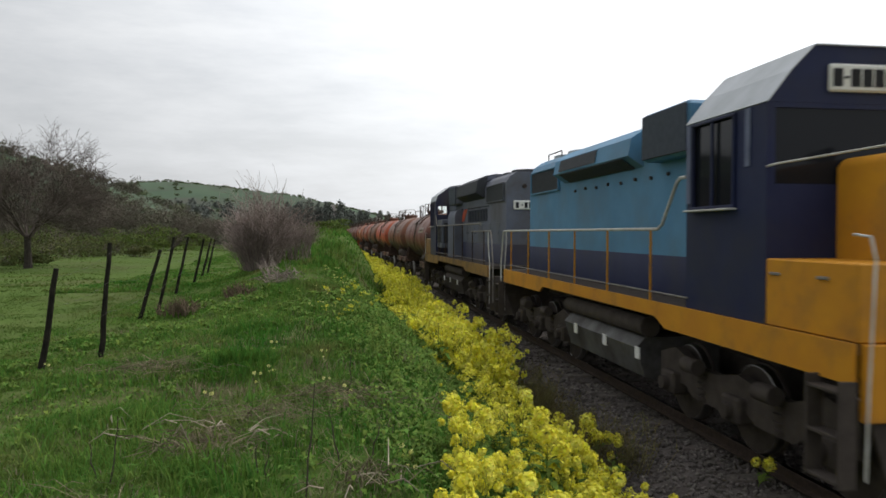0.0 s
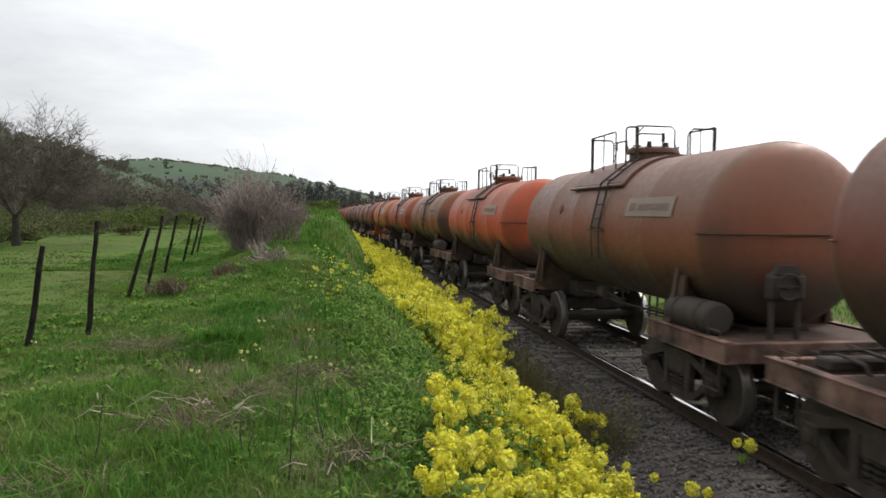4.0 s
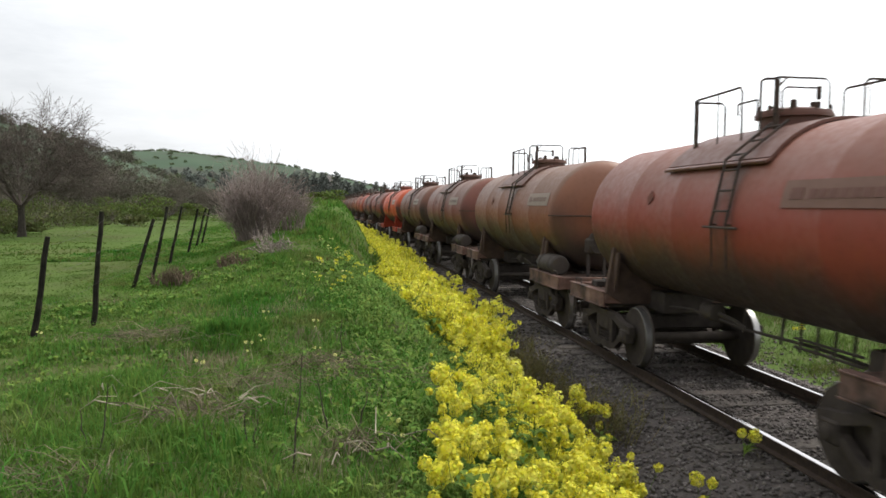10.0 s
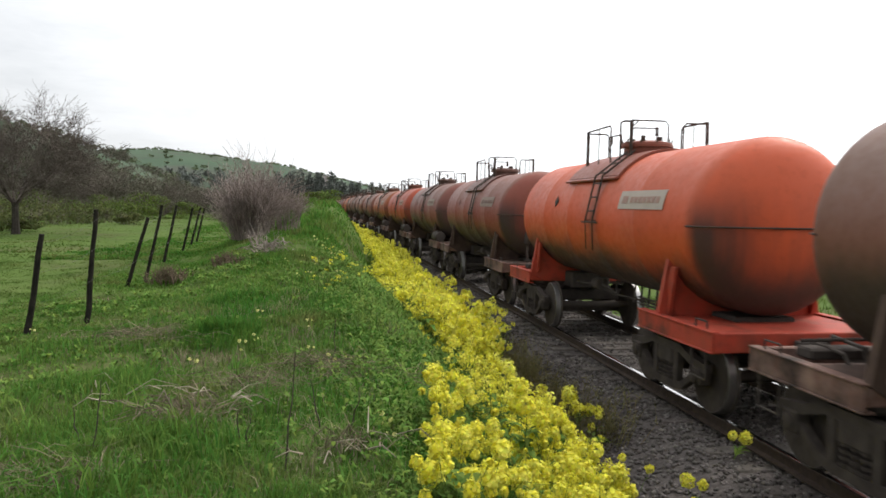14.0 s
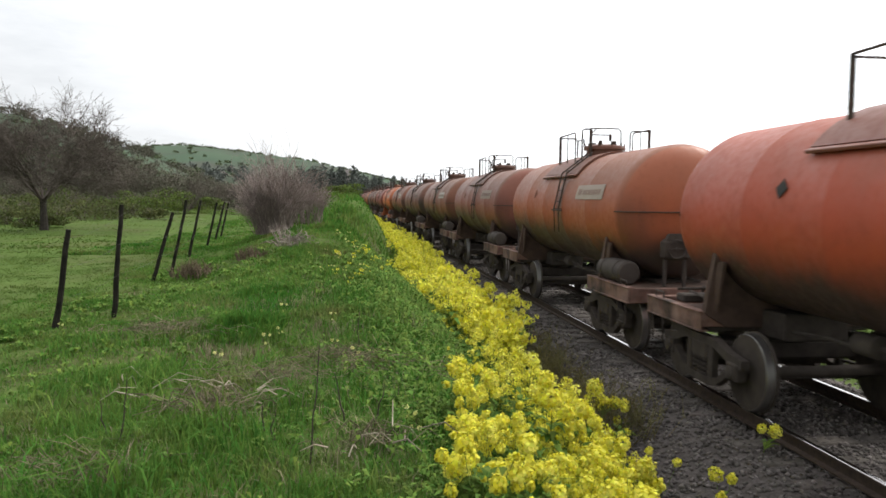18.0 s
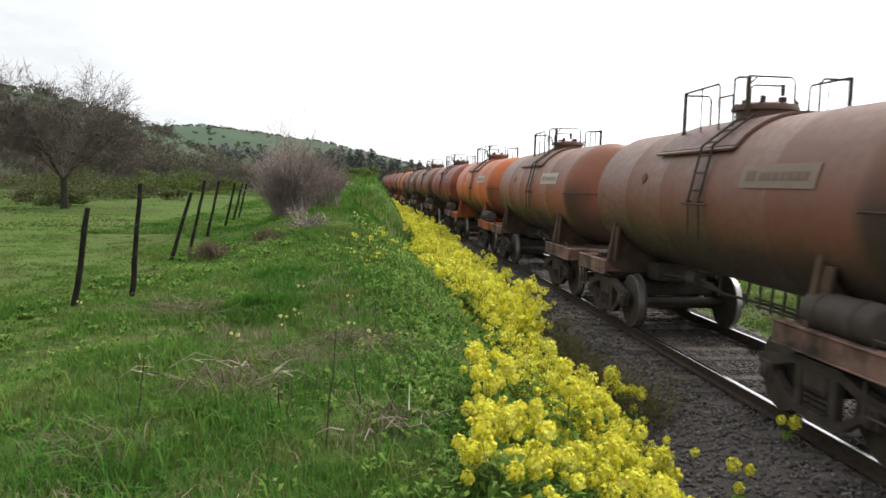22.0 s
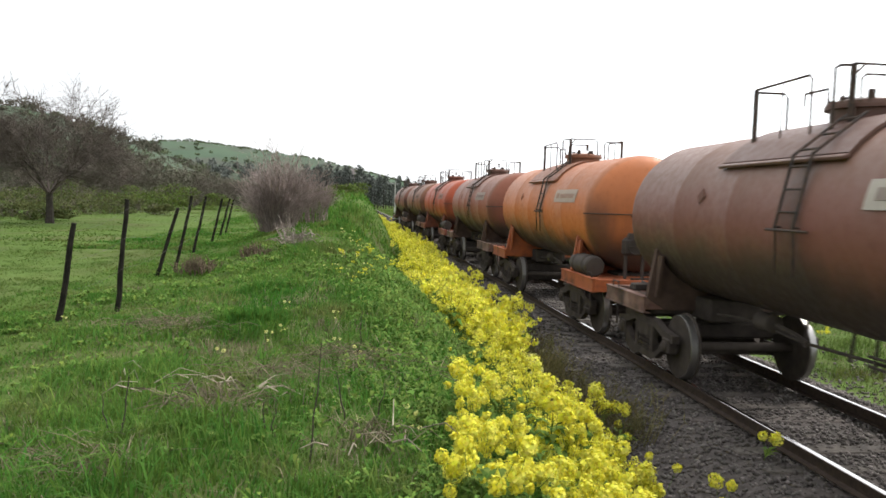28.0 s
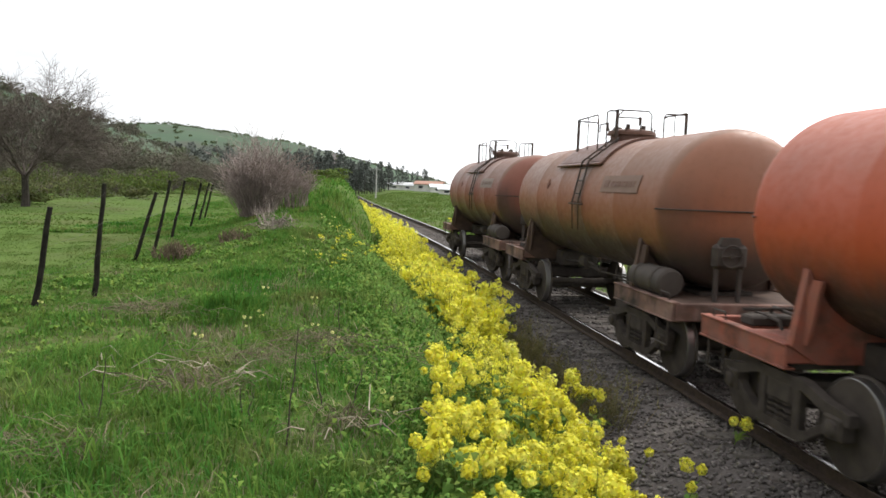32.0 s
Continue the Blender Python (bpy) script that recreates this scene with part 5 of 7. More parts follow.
    if new_paint:
        sh.box(5.18, 5.225, -0.81, 0.01, 3.925, 4.205, 0.03)
    else:
        sh.box(5.18, 5.24, -0.62, 0.62, 4.02, 4.28, 0.012)
    part("number_board", sh, M_BOARD, cab, "white number board with dark figures")
    for k, (y, dy, za, zb) in enumerate(((-0.775, 0.105, 3.975, 4.155), (-0.65, 0.05, 4.055, 4.08), (-0.58, 0.105, 3.975, 4.155), (-0.45, 0.105, 3.975, 4.155), (-0.32, 0.105, 3.975, 4.155), (-0.19, 0.105, 3.975, 4.155))):
        if not new_paint:
            y, za, zb = y * 1.0 + 0.39, za + 0.08, zb + 0.08
        xf = 5.224 if new_paint else 5.239
        sh = Shape()
        sh.box(xf, xf + 0.007, y, y + dy, za, zb)
        part("lettering_bar", sh, M_INK, cab)
    # short nose
    nose = part("short_nose", chamfered(5.2, 6.28, 0.70 if new_paint else 0.92, 1.60, 3.26 if new_paint else 3.08, 0.10), sill, e)
    sh = Shape()
    for y in (-0.14, 0.14):
        sh.lathe([(6.26, 0.13), (6.33, 0.13), (6.34, 0.11)], 20, Matrix.Translation((0, y, 2.7)))
    part("headlamp", sh, M_BOARD, nose)
    # pale horn on the nose
    if new_paint:
        sh = Shape()
        sh.lathe([(5.62, 0.05), (5.63, 0.075), (5.80, 0.075), (6.02, 0.05), (6.05, 0.03)], 14, Matrix.Translation((0, -0.42, 3.36)))
        sh.box(5.72, 5.78, -0.45, -0.39, 3.255, 3.31, 0.01)
        part("horn", sh, M_WHITE_RAIL, nose, "white horn on the nose")
    # lower corner panels beside the nose
    for sy in (-1, 1):
        sh = Shape()
        sh.box(5.19, 6.56, *sorted((sy * (0.71 if new_paint else 0.93), sy * 1.452)), 1.60, 2.26, 0.015)
        lk = part("locker", sh, sill, e, "yellow battery locker")
        for x in (5.28, 6.02):
            q = Shape()
            q.box(x, x + 0.16, *sorted((sy * 1.45, sy * 1.475)), 2.10, 2.13, 0.006)
            part("hinge", q, M_DULL_RAIL, lk)
    # handrails
    for sy in (-1, 1):
        sh = Shape()
        y = sy * 1.46
        rail = M_WHITE_RAIL if new_paint else M_DULL_RAIL
        sh.tube([(-7.05, y, 0.62), (-7.05, y, 1.7), (-6.84, y, 2.44), (-6.76, y, 2.53), (-6.65, y, 2.56), *(((2.62, y, 2.56), (2.76, y, 2.62), (3.20, y, 3.15), (3.28, y, 3.19), (3.43, y, 3.19)) if new_paint else ((-4.06, y, 2.55),))], 0.022)
        if not new_paint:
            sh.tube([(-5.42, y, 2.72), (-5.40, y, 2.78), (3.15, y, 2.79), (3.35, y, 2.88), (3.55, y, 3.22)], 0.022)
        r = part("handrail", sh, rail, e)
        for k in range(6):
            x = -5.9 + k * (1.66 if new_paint else 1.72)
            q = Shape()
            q.rod((x, y, 1.6), (x, y, 2.56 if new_paint or x < -4.1 else 2.78), 0.018, 6)
            part("stanchion", q, sill if new_paint else M_PIPE, r)
        q = Shape()
        q.rod((-6.1, y, 1.72), (3.5, y, 1.72), 0.012, 6)
        part("kick_rail", q, M_DULL_RAIL, r)
        sh = Shape()
        sh.tube([(6.68, y, 0.5), (6.70, y, 1.2), (6.76, y, 2.3), (6.70, y, 2.48), (6.5, y, 2.5)], 0.012)
        part("grab_rail", sh, M_WHITE_RAIL, e)
        sh = Shape()
        sh.tube([(-6.64, y, 0.55), (-6.64, y, 1.65), (-6.45, y, 2.2), (-6.45, y, 2.54)], 0.018)
        part("grab_rail", sh, M_WHITE_RAIL, e)
    # cab front walkway rail
    sh = Shape()
    sh.tube([(5.2, -1.46, 3.17), (5.26, -1.40, 3.19), (5.62, -0.95, 3.27), (5.75, -0.84, 3.29), (6.28, -0.80, 3.30)], 0.012)
    part("grab_rail", sh, M_WHITE_RAIL, e)
    # fuel tank and air reservoirs
    sh = Shape()
    o = [(-1.25, 1.0), (-1.38, 0.85), (-1.25, 0.42), (-0.9, 0.34), (0.9, 0.34), (1.25, 0.42), (1.38, 0.85), (1.25, 1.0)]
    sh.prism(o, -1.75, 1.75, "x")
    ft = part("fuel_tank", sh, M_TANK_GREY if new_paint else M_SOOT, e, "dirty grey fuel tank" if new_paint else "black fuel tank with pale labels")
    for sy in (-1, 1):
        for x in (1.7, 0.35, -1.15):
            q = Shape()
            q.box(x, x + 0.16, *sorted((sy * 1.37, sy * 1.392)), 0.70, 0.87, 0.004)
            part("label_plate", q, M_BOARD, ft)
        sh = Shape()
        sh.lathe([(-1.85, 0.06), (-1.85, 0.15), (1.85, 0.15), (1.85, 0.06)], 18, Matrix.Translation((0, sy * 1.22, 1.16)))
        part("air_reservoir", sh, M_SOOT, e)
    # three-axle bogies
    for sg in (-1, 1):
        sh = Shape()
        sh.box(-1.9, 1.9, -0.4, 0.4, 0.55, 0.95, 0.05)
        b = part("bogie", sh, M_SOOT, e, "black three-axle bogie", at=pose(sg * 4.15, 0, 0))
        for sy in (-1, 1):
            q = Shape()
            o = [(-2.05, 0.52), (-2.05, 0.86), (-1.6, 0.98), (-1.0, 0.8), (-0.5, 0.8), (0, 0.9), (0.5, 0.8), (1.0, 0.8), (1.6, 0.98), (2.05, 0.86), (2.05, 0.52), (1.3, 0.52), (1.1, 0.40), (0.4, 0.40), (0.2, 0.5), (-0.2, 0.5), (-0.4, 0.40), (-1.1, 0.40), (-1.3, 0.52)]
            q.prism(o, sy * 1.1 - 0.06, sy * 1.1 + 0.06)
            for x in (-1.66, 0, 1.66):
                q.box(x - 0.2, x + 0.2, *sorted((sy * 1.05, sy * 1.26)), 0.36, 0.66, 0.03)
                q.lathe([(0, 0.10), (0.08, 0.09)], 14, Matrix.Translation((x, sy * 1.26, 0.5)) @ Matrix.Rotation(math.copysign(math.pi / 2, sy), 4, "Z"))
            for x in (-0.83, 0.83):
                for k in range(4):
                    q.lathe([(0, 0.1), (0.04, 0.1)], 10, Matrix.Translation((x, sy * 1.12, 0.44 + k * 0.085)) @ Matrix.Rotation(-math.pi / 2, 4, "Y"))
                q.lathe([(-0.16, 0.1), (0.16, 0.1)], 12, Matrix.Translation((x, sy * 1.3, 0.86)))
            part("bogie_side_frame", q, M_SOOT, b)
        for x in (-1.66, 0, 1.66):
            w = part("wheelset", ENGINE_WHEEL, None, b)
            w.matrix_parent_inverse = Matrix.Translation((x, 0, 0.5))
            WHEELS.append((w, 0.5, 1 if new_paint else -1))
    # emblem on the hood side: a red slanted mark and plain dark bars
    if not new_paint:
        for sy in (-1, 1):
            sh = Shape()
            ya, yb = sorted((sy * 0.899, sy * 0.918))
            sh.prism([(0.85, 2.93), (0.25, 2.93), (-0.42, 3.36), (0.15, 3.36)], ya, yb)
            part("emblem_mark", sh, M_EMBLEM, hood, "worn red slanted mark")
            sh = Shape()
            for k in range(7):
                x = -1.00 - k * 0.46
                sh.box(x, x + 0.37, ya, yb, 2.89, 3.28)
            sh.box(-4.0, -0.50, ya, yb, 3.34, 3.365)
            part("lettering_bar", sh, M_FADED_INK, hood)["kind"] = "stuff"
    return e


E2 = tagged(build_engine(M_GREY_BLUE, M_GREY_NAVY, M_YELLOW_OLD, False), "faded grey-blue diesel locomotive with dull yellow sill, running cab last", "locomotive", "engines of the goods train")
E1 = tagged(build_engine(M_BLUE, M_NAVY, M_YELLOW, True), "clean light blue and navy diesel locomotive with yellow nose and sill", "locomotive", "engines of the goods train")
ENGINES = [(E1, -140.35, False), (E2, -125.25, True)]


# ---- vegetation ----
M_GRASS = leaf_material("meadow_grass", (0.050, 0.140, 0.020), (0.118, 0.212, 0.041), scale=0.45, island=0.42, through_light=0.46, dry=(0.15, 0.155, 0.055))
M_FIELD_GRASS = leaf_material("grazed_grass", (0.072, 0.126, 0.027), (0.108, 0.156, 0.040), scale=0.30, island=0.16, through_light=0.5, dry=(0.12, 0.115, 0.036))
M_WEED = leaf_material("broad_weed_leaf", (0.088, 0.160, 0.026), (0.132, 0.205, 0.044), scale=1.2, island=0.4, through_light=0.25)
M_STRAW = leaf_material("dry_straw", (0.145, 0.125, 0.080), (0.245, 0.21, 0.14), scale=3.0, island=0.4, through_light=0.15)
M_PALE_STALK = material("pale_stalk", (0.36, 0.32, 0.245), 0.85, second=(0.25, 0.21, 0.155), scale=6, island=0.25)
M_DEAD_STEM = material("dead_stem", (0.04, 0.032, 0.025), 0.9, second=(0.10, 0.08, 0.065), scale=9)
M_PETAL = leaf_material("mustard_petal", (0.69, 0.645, 0.032), (0.74, 0.715, 0.15), scale=6.0, island=0.25, through_light=0.30)
M_PALE_PETAL = leaf_material("pale_mustard_petal", (0.66, 0.66, 0.22), (0.72, 0.72, 0.36), scale=6.0, island=0.2, through_light=0.3)
M_STALK = leaf_material("mustard_stalk", (0.085, 0.155, 0.035), (0.13, 0.20, 0.06), scale=3.0, island=0.3, through_light=0.2)
M_DRY_WEED = leaf_material("olive_brown_weed", (0.15, 0.15, 0.055), (0.22, 0.175, 0.085), scale=3.0, island=0.4, through_light=0.15)
M_TUFT = material("dead_weed_tuft", (0.105, 0.085, 0.055), 0.9, spec=0.05, second=(0.15, 0.115, 0.08), scale=2.0, island=0.4)
M_TWIG = material("bare_twigs", (0.195, 0.155, 0.138), 0.9, spec=0.08, second=(0.265, 0.215, 0.192), scale=1.2, island=0.35)
M_TWIG_DARK = material("thorn_twigs", (0.105, 0.090, 0.074), 0.95, spec=0.05, second=(0.14, 0.122, 0.098), scale=0.5, island=0.35)
M_TWIG_TREE = material("tree_twigs", (0.085, 0.070, 0.061), 0.95, spec=0.05, second=(0.118, 0.098, 0.084), scale=0.5, island=0.35)
M_TRUNK = material("bark", (0.038, 0.032, 0.027), 0.95, second=(0.065, 0.055, 0.046), scale=7, bump=0.02, bump_scale=20)
M_STICK = material("pale_sticks", (0.27, 0.23, 0.195), 0.9, second=(0.18, 0.15, 0.125), scale=4, island=0.3)
# scrub of the far slopes; its colour is lifted to suggest haze
M_SHRUB = leaf_material("shrub_leaf", (0.092, 0.116, 0.064), (0.125, 0.148, 0.080), scale=0.25, island=0.45, through_light=0.15)
M_SHRUB_DARK = leaf_material("dark_shrub_leaf", (0.088, 0.086, 0.064), (0.120, 0.114, 0.084), scale=0.12, island=0.4, through_light=0.1)
M_SHRUB_ROUGH = leaf_material("rough_shrub_leaf", (0.070, 0.092, 0.030), (0.108, 0.112, 0.044), scale=0.3, island=0.45, through_light=0.2)
M_SHRUB_FRESH = leaf_material("fresh_shrub_leaf", (0.078, 0.115, 0.027), (0.118, 0.15, 0.040), scale=0.5, island=0.4, through_light=0.25)
# distant leaves, paled towards grey to carry the haze in their colour
M_PINE_HAZE = leaf_material("hazy_tree_leaf", (0.110, 0.120, 0.108), (0.135, 0.146, 0.130), scale=0.1, island=0.35, through_light=0.05)

RNG = np.random.default_rng(11)


def ground_at(s, u):
    x, y = line(s, u)
    return x, y, height(x, y, s, u)


def blades(roots, heights, widths, lean, rng):
    """Bent grass blades: roots (n, 3). Five points and three faces each."""
    n = len(roots)
    a = rng.uniform(0, 2 * np.pi, n)
    side = np.stack([np.cos(a), np.sin(a), np.zeros(n)], 1)
    b = a + np.pi / 2 + rng.uniform(-0.5, 0.5, n)
    out = np.stack([np.cos(b), np.sin(b), np.zeros(n)], 1)
    h, w = heights[:, None], widths[:, None]
    l = (lean * rng.uniform(0.2, 1.0, n))[:, None]
    up = np.array([[0, 0, 1.0]])
    p0, p1 = roots - side * w, roots + side * w
    m = roots + up * h * 0.55 + out * h * l * 0.35
    p2, p3 = m - side * w * 0.8, m + side * w * 0.8
    tip = roots + up * h * (1.0 - 0.35 * l) + out * h * l
    vs = np.stack([p0, p1, p2, p3, tip], 1).reshape(-1, 3)
    o = (np.arange(n) * 5)[:, None]
    fs = np.concatenate([o + np.array([[0, 1, 3]]), o + np.array([[0, 3, 2]]), o + np.array([[2, 3, 4]])], 0)
    return vs, fs


def scatter_grass(name, count, s0, s1, u0, u1, hmin, hmax, w0, w1, lean, mat, label, clump=1.5, seed=1, keep=None, taper=0.62):
    rng = np.random.default_rng(seed)
    n = count * 3
    # nearer ground gets more blades
    s = s0 + (s1 - s0) * rng.random(n) ** 1.5
    u = rng.uniform(u0, u1, n)
    pts = on_ground(s, u)
    x, y = pts[:, 0], pts[:, 1]
    c = 0.65 * patchy(x * clump, y * clump, seed) + 0.35 * patchy(x * clump * 2.7, y * clump * 2.7, seed + 9)
    ok = rng.random(n) < 0.15 + 1.0 * c
    if keep is not None:
        ok &= keep(x, y, rng)
    k = np.nonzero(ok)[0][:count]
    pts, c = pts[k], c[k]
    count = len(k)
    pts[:, 2] -= 0.01
    hs = (hmin + (hmax - hmin) * rng.random(count)) * (0.30 + 1.35 * c * c) * (1 - taper * np.clip((-u[k] - 6.8) / 2.0, 0, 1))
    ws = rng.uniform(w0, w1, count)
    vs, fs = blades(pts, hs, ws, lean, rng)
    tagged(new(name, quick_mesh(name, vs, fs, mat)), label, "grass", kind="stuff")


DRY = [(-1.75, 5.35, 0.60, 0.50), (-3.25, 8.5, 0.85, 0.65), (-1.6, 8.5, 0.8, 0.95), (-1.05, 7.1, 0.75, 0.75), (-1.45, 6.25, 1.0, 0.55), (-2.3, 7.6, 0.7, 0.55), (-2.15, 4.15, 0.6, 0.36),
       (-4.4, 7.5, 0.6, 0.35), (-4.4, 8.7, 0.6, 0.45), (-5.5, 12.5, 1.1, 1.0), (-0.5, 4.55, 0.5, 0.45), (-3.0, 4.9, 0.5, 0.3), (-0.5, 9.3, 0.6, 0.8), (-2.2, 10.5, 0.9, 0.8), (-3.9, 17.8, 1.0, 1.6)]


def dry_patch(x, y):
    """Where last year's straw shows through, 0 to 1; arrays or numbers."""
    v = np.zeros_like(np.asarray(x, float))
    for cx, cy, rx, ry in DRY:
        k = np.clip((1.0 - np.hypot((x - cx) / rx, (y - cy) / ry)) / 0.75, 0, 1)
        v = np.maximum(v, k * k * (3 - 2 * k))
    return v


def fresh(x, y, rng):
    return rng.random(len(x)) > 0.80 * dry_patch(x, y)


def straw(x, y, rng):
    return rng.random(len(x)) < 0.17 + 0.83 * dry_patch(x, y)


scatter_grass("meadow_grass", 88000, 2.6, 9.5, -10.5, -3.9, 0.06, 0.23, 0.0022, 0.0055, 0.95, M_GRASS, "lush green spring grass on the bank", 1.6, 1, keep=fresh)
scatter_grass("meadow_grass", 70000, 9.5, 22.0, -10.5, -3.7, 0.08, 0.25, 0.005, 0.010, 0.85, M_GRASS, "lush green spring grass on the bank", 1.2, 2, keep=fresh)
scatter_grass("meadow_grass", 60000, 22.0, 75.0, -13.0, -3.2, 0.12, 0.34, 0.012, 0.026, 0.7, M_GRASS, "lush green spring grass on the bank", 0.8, 3)
scatter_grass("meadow_grass", 16000, 2.8, 14.0, -9.5, -4.1, 0.14, 0.38, 0.004, 0.008, 1.5, M_GRASS, "long arching grass blades in loose tussocks", 2.3, 14)
scatter_grass("field_grass", 36000, 5.0, 21.0, -14.0, -8.4, 0.035, 0.07, 0.005, 0.010, 1.2, M_FIELD_GRASS, "short grazed grass of the field", 3.0, 15, taper=0.0)
scatter_grass("field_grass", 60000, 5.0, 22.0, -22.0, -8.6, 0.025, 0.07, 0.005, 0.011, 1.2, M_FIELD_GRASS, "short grazed grass of the field", 1.0, 4, taper=0.0)
scatter_grass("field_grass", 60000, 22.0, 80.0, -60.0, -10.0, 0.03, 0.10, 0.018, 0.04, 1.2, M_FIELD_GRASS, "short grazed grass of the field", 0.5, 5, taper=0.0)
scatter_grass("field_grass", 30000, 75.0, 150.0, -110.0, -12.0, 0.08, 0.22, 0.05, 0.10, 0.9, M_FIELD_GRASS, "short grazed grass of the field", 0.2, 16, taper=0.0)
scatter_grass("meadow_grass", 26000, -14.0, 2.7, -10.5, -2.9, 0.06, 0.22, 0.005, 0.010, 0.95, M_GRASS, "lush green spring grass on the bank", 1.6, 17)
scatter_grass("field_grass", 20000, -14.0, 5.2, -24.0, -8.6, 0.04, 0.11, 0.008, 0.016, 0.9, M_FIELD_GRASS, "short grazed grass of the field", 1.0, 18, taper=0.0)
scatter_grass("verge_grass", 9000, -20.0, 0.0, 2.9, 9.0, 0.08, 0.30, 0.008, 0.015, 0.8, M_FIELD_GRASS, "green verge beyond the track", 1.2, 19)
scatter_grass("dry_grass", 24000, 3.0, 18.0, -10.0, -4.2, 0.07, 0.24, 0.0018, 0.004, 1.4, M_STRAW, "dry straw left from last year", 2.0, 6, keep=straw)
scatter_grass("verge_grass", 34000, 0.0, 24.0, 2.7, 7.0, 0.06, 0.24, 0.006, 0.012, 1.0, M_FIELD_GRASS, "green verge beyond the track", 1.6, 7)
scatter_grass("verge_grass", 16000, 0.0, 45.0, 6.0, 12.0, 0.08, 0.30, 0.008, 0.016, 0.9, M_FIELD_GRASS, "green verge beyond the track", 1.2, 27)
scatter_grass("verge_straw", 9000, -6.0, 24.0, 2.5, 6.0, 0.05, 0.20, 0.003, 0.007, 1.4, M_STRAW, "dry straw along the far edge of the ballast", 1.8, 28)
scatter_grass("verge_grass", 24000, 45.0, 190.0, 2.6, 26.0, 0.15, 0.45, 0.03, 0.07, 0.8, M_FIELD_GRASS, "green verge beyond the track", 0.4, 8)


def broad_weeds():
    """Low leafy weeds between the grass."""
    rng = np.random.default_rng(21)
    vs, fs, o = [], [], 0
    for _ in range(2400):
        s = 2.8 + 16 * rng.random() ** 1.4
        u = rng.uniform(-9.6, -3.9)
        x, y, z = ground_at(s, u)
        if noise.noise((x * 0.9, y * 0.9, 7.7)) < -0.3 or dry_patch(x, y) > 0.5:
            continue
        k = rng.integers(5, 10)
        size = rng.uniform(0.016, 0.036) * (1 + s / 9)
        for i in range(k):
            a = i * 2.4 + rng.uniform(-0.4, 0.4)
            d = np.array([math.cos(a), math.sin(a), 0])
            sd = np.array([-d[1], d[0], 0]) * size * rng.uniform(0.22, 0.36)
            rise = rng.uniform(0.3, 1.0) * size
            p = np.array([x, y, z + 0.02])
            q = p + d * size * 0.55 + (0, 0, rise)
            t = p + d * size * 1.2 + (0, 0, rise * 0.8)
            vs += [p, q - sd, q + sd, t]
            fs += [(o, o + 1, o + 2), (o + 1, o + 3, o + 2)]
            o += 4
    tagged(new("broad_weeds", quick_mesh("broad_weeds", vs, fs, M_WEED)), "low broad-leaved weeds in the grass", "weeds", kind="stuff")


broad_weeds()


def leafy_bank():
    """Tangled leafy stems on the slope beside the flowers."""
    rng = np.random.default_rng(23)
    vs, fs, o = [], [], 0
    for _ in range(2300):
        s = 3.4 + 17 * rng.random() ** 1.3
        u = -4.75 + rng.normal(0, 0.45)
        x, y, z = ground_at(s, u)
        top = rng.uniform(0.08, 0.24)
        lean = rng.normal(0, 0.35, 2)
        for i in range(int(rng.integers(5, 9))):
            k = rng.random()
            a = rng.uniform(0, 6.28)
            d = np.array([math.cos(a), math.sin(a), 0])
            ln = rng.uniform(0.020, 0.046) * (1 + s / 11)
            sd = np.array([-d[1], d[0], 0]) * ln * rng.uniform(0.18, 0.32)
            p = np.array([x + lean[0] * top * k, y + lean[1] * top * k, z + 0.02 + top * k])
            q = p + d * ln * 0.5 + (0, 0, ln * rng.uniform(0.0, 0.5))
            t = p + d * ln + (0, 0, ln * rng.uniform(-0.5, 0.4))
            vs += [p, q - sd, q + sd, t]
            fs += [(o, o + 1, o + 2), (o + 1, o + 3, o + 2)]
            o += 4
    tagged(new("leafy_weeds", quick_mesh("leafy_weeds", vs, fs, M_WEED)), "tangled leafy weeds on the bank beside the flowers", "weeds", kind="stuff")


leafy_bank()


# ---- mustard ----
def flower_cloud(c, r, count, size, rng):
    """Petals round a flower head: vertices and faces."""
    d = rng.normal(0, 1, (count, 3))
    d /= np.linalg.norm(d, axis=1, keepdims=True)
    d[:, 2] = d[:, 2] * 1.05 + 0.1
    p = c + d * r * rng.uniform(0.6, 1.0, (count, 1))
    n = d + rng.normal(0, 0.5, (count, 3))
    t = np.cross(n, rng.normal(0, 1, (count, 3)))
    t /= np.linalg.norm(t, axis=1, keepdims=True)
    b = np.cross(n, t)
    b /= np.linalg.norm(b, axis=1, keepdims=True)
    k = size * rng.uniform(0.7, 1.2, (count, 1))
    vs = np.stack([p + t * k, p + b * k * 0.9, p - t * k, p - b * k * 0.9], 1).reshape(-1, 3)
    fs = (np.array([(0, 1, 2), (0, 2, 3)])[None] + (np.arange(count) * 4)[:, None, None]).reshape(-1, 3)
    return vs, fs


def thin_stem(a, b, r, segs):
    segs.append((a[0], a[1], a[2], b[0], b[1], b[2], r))


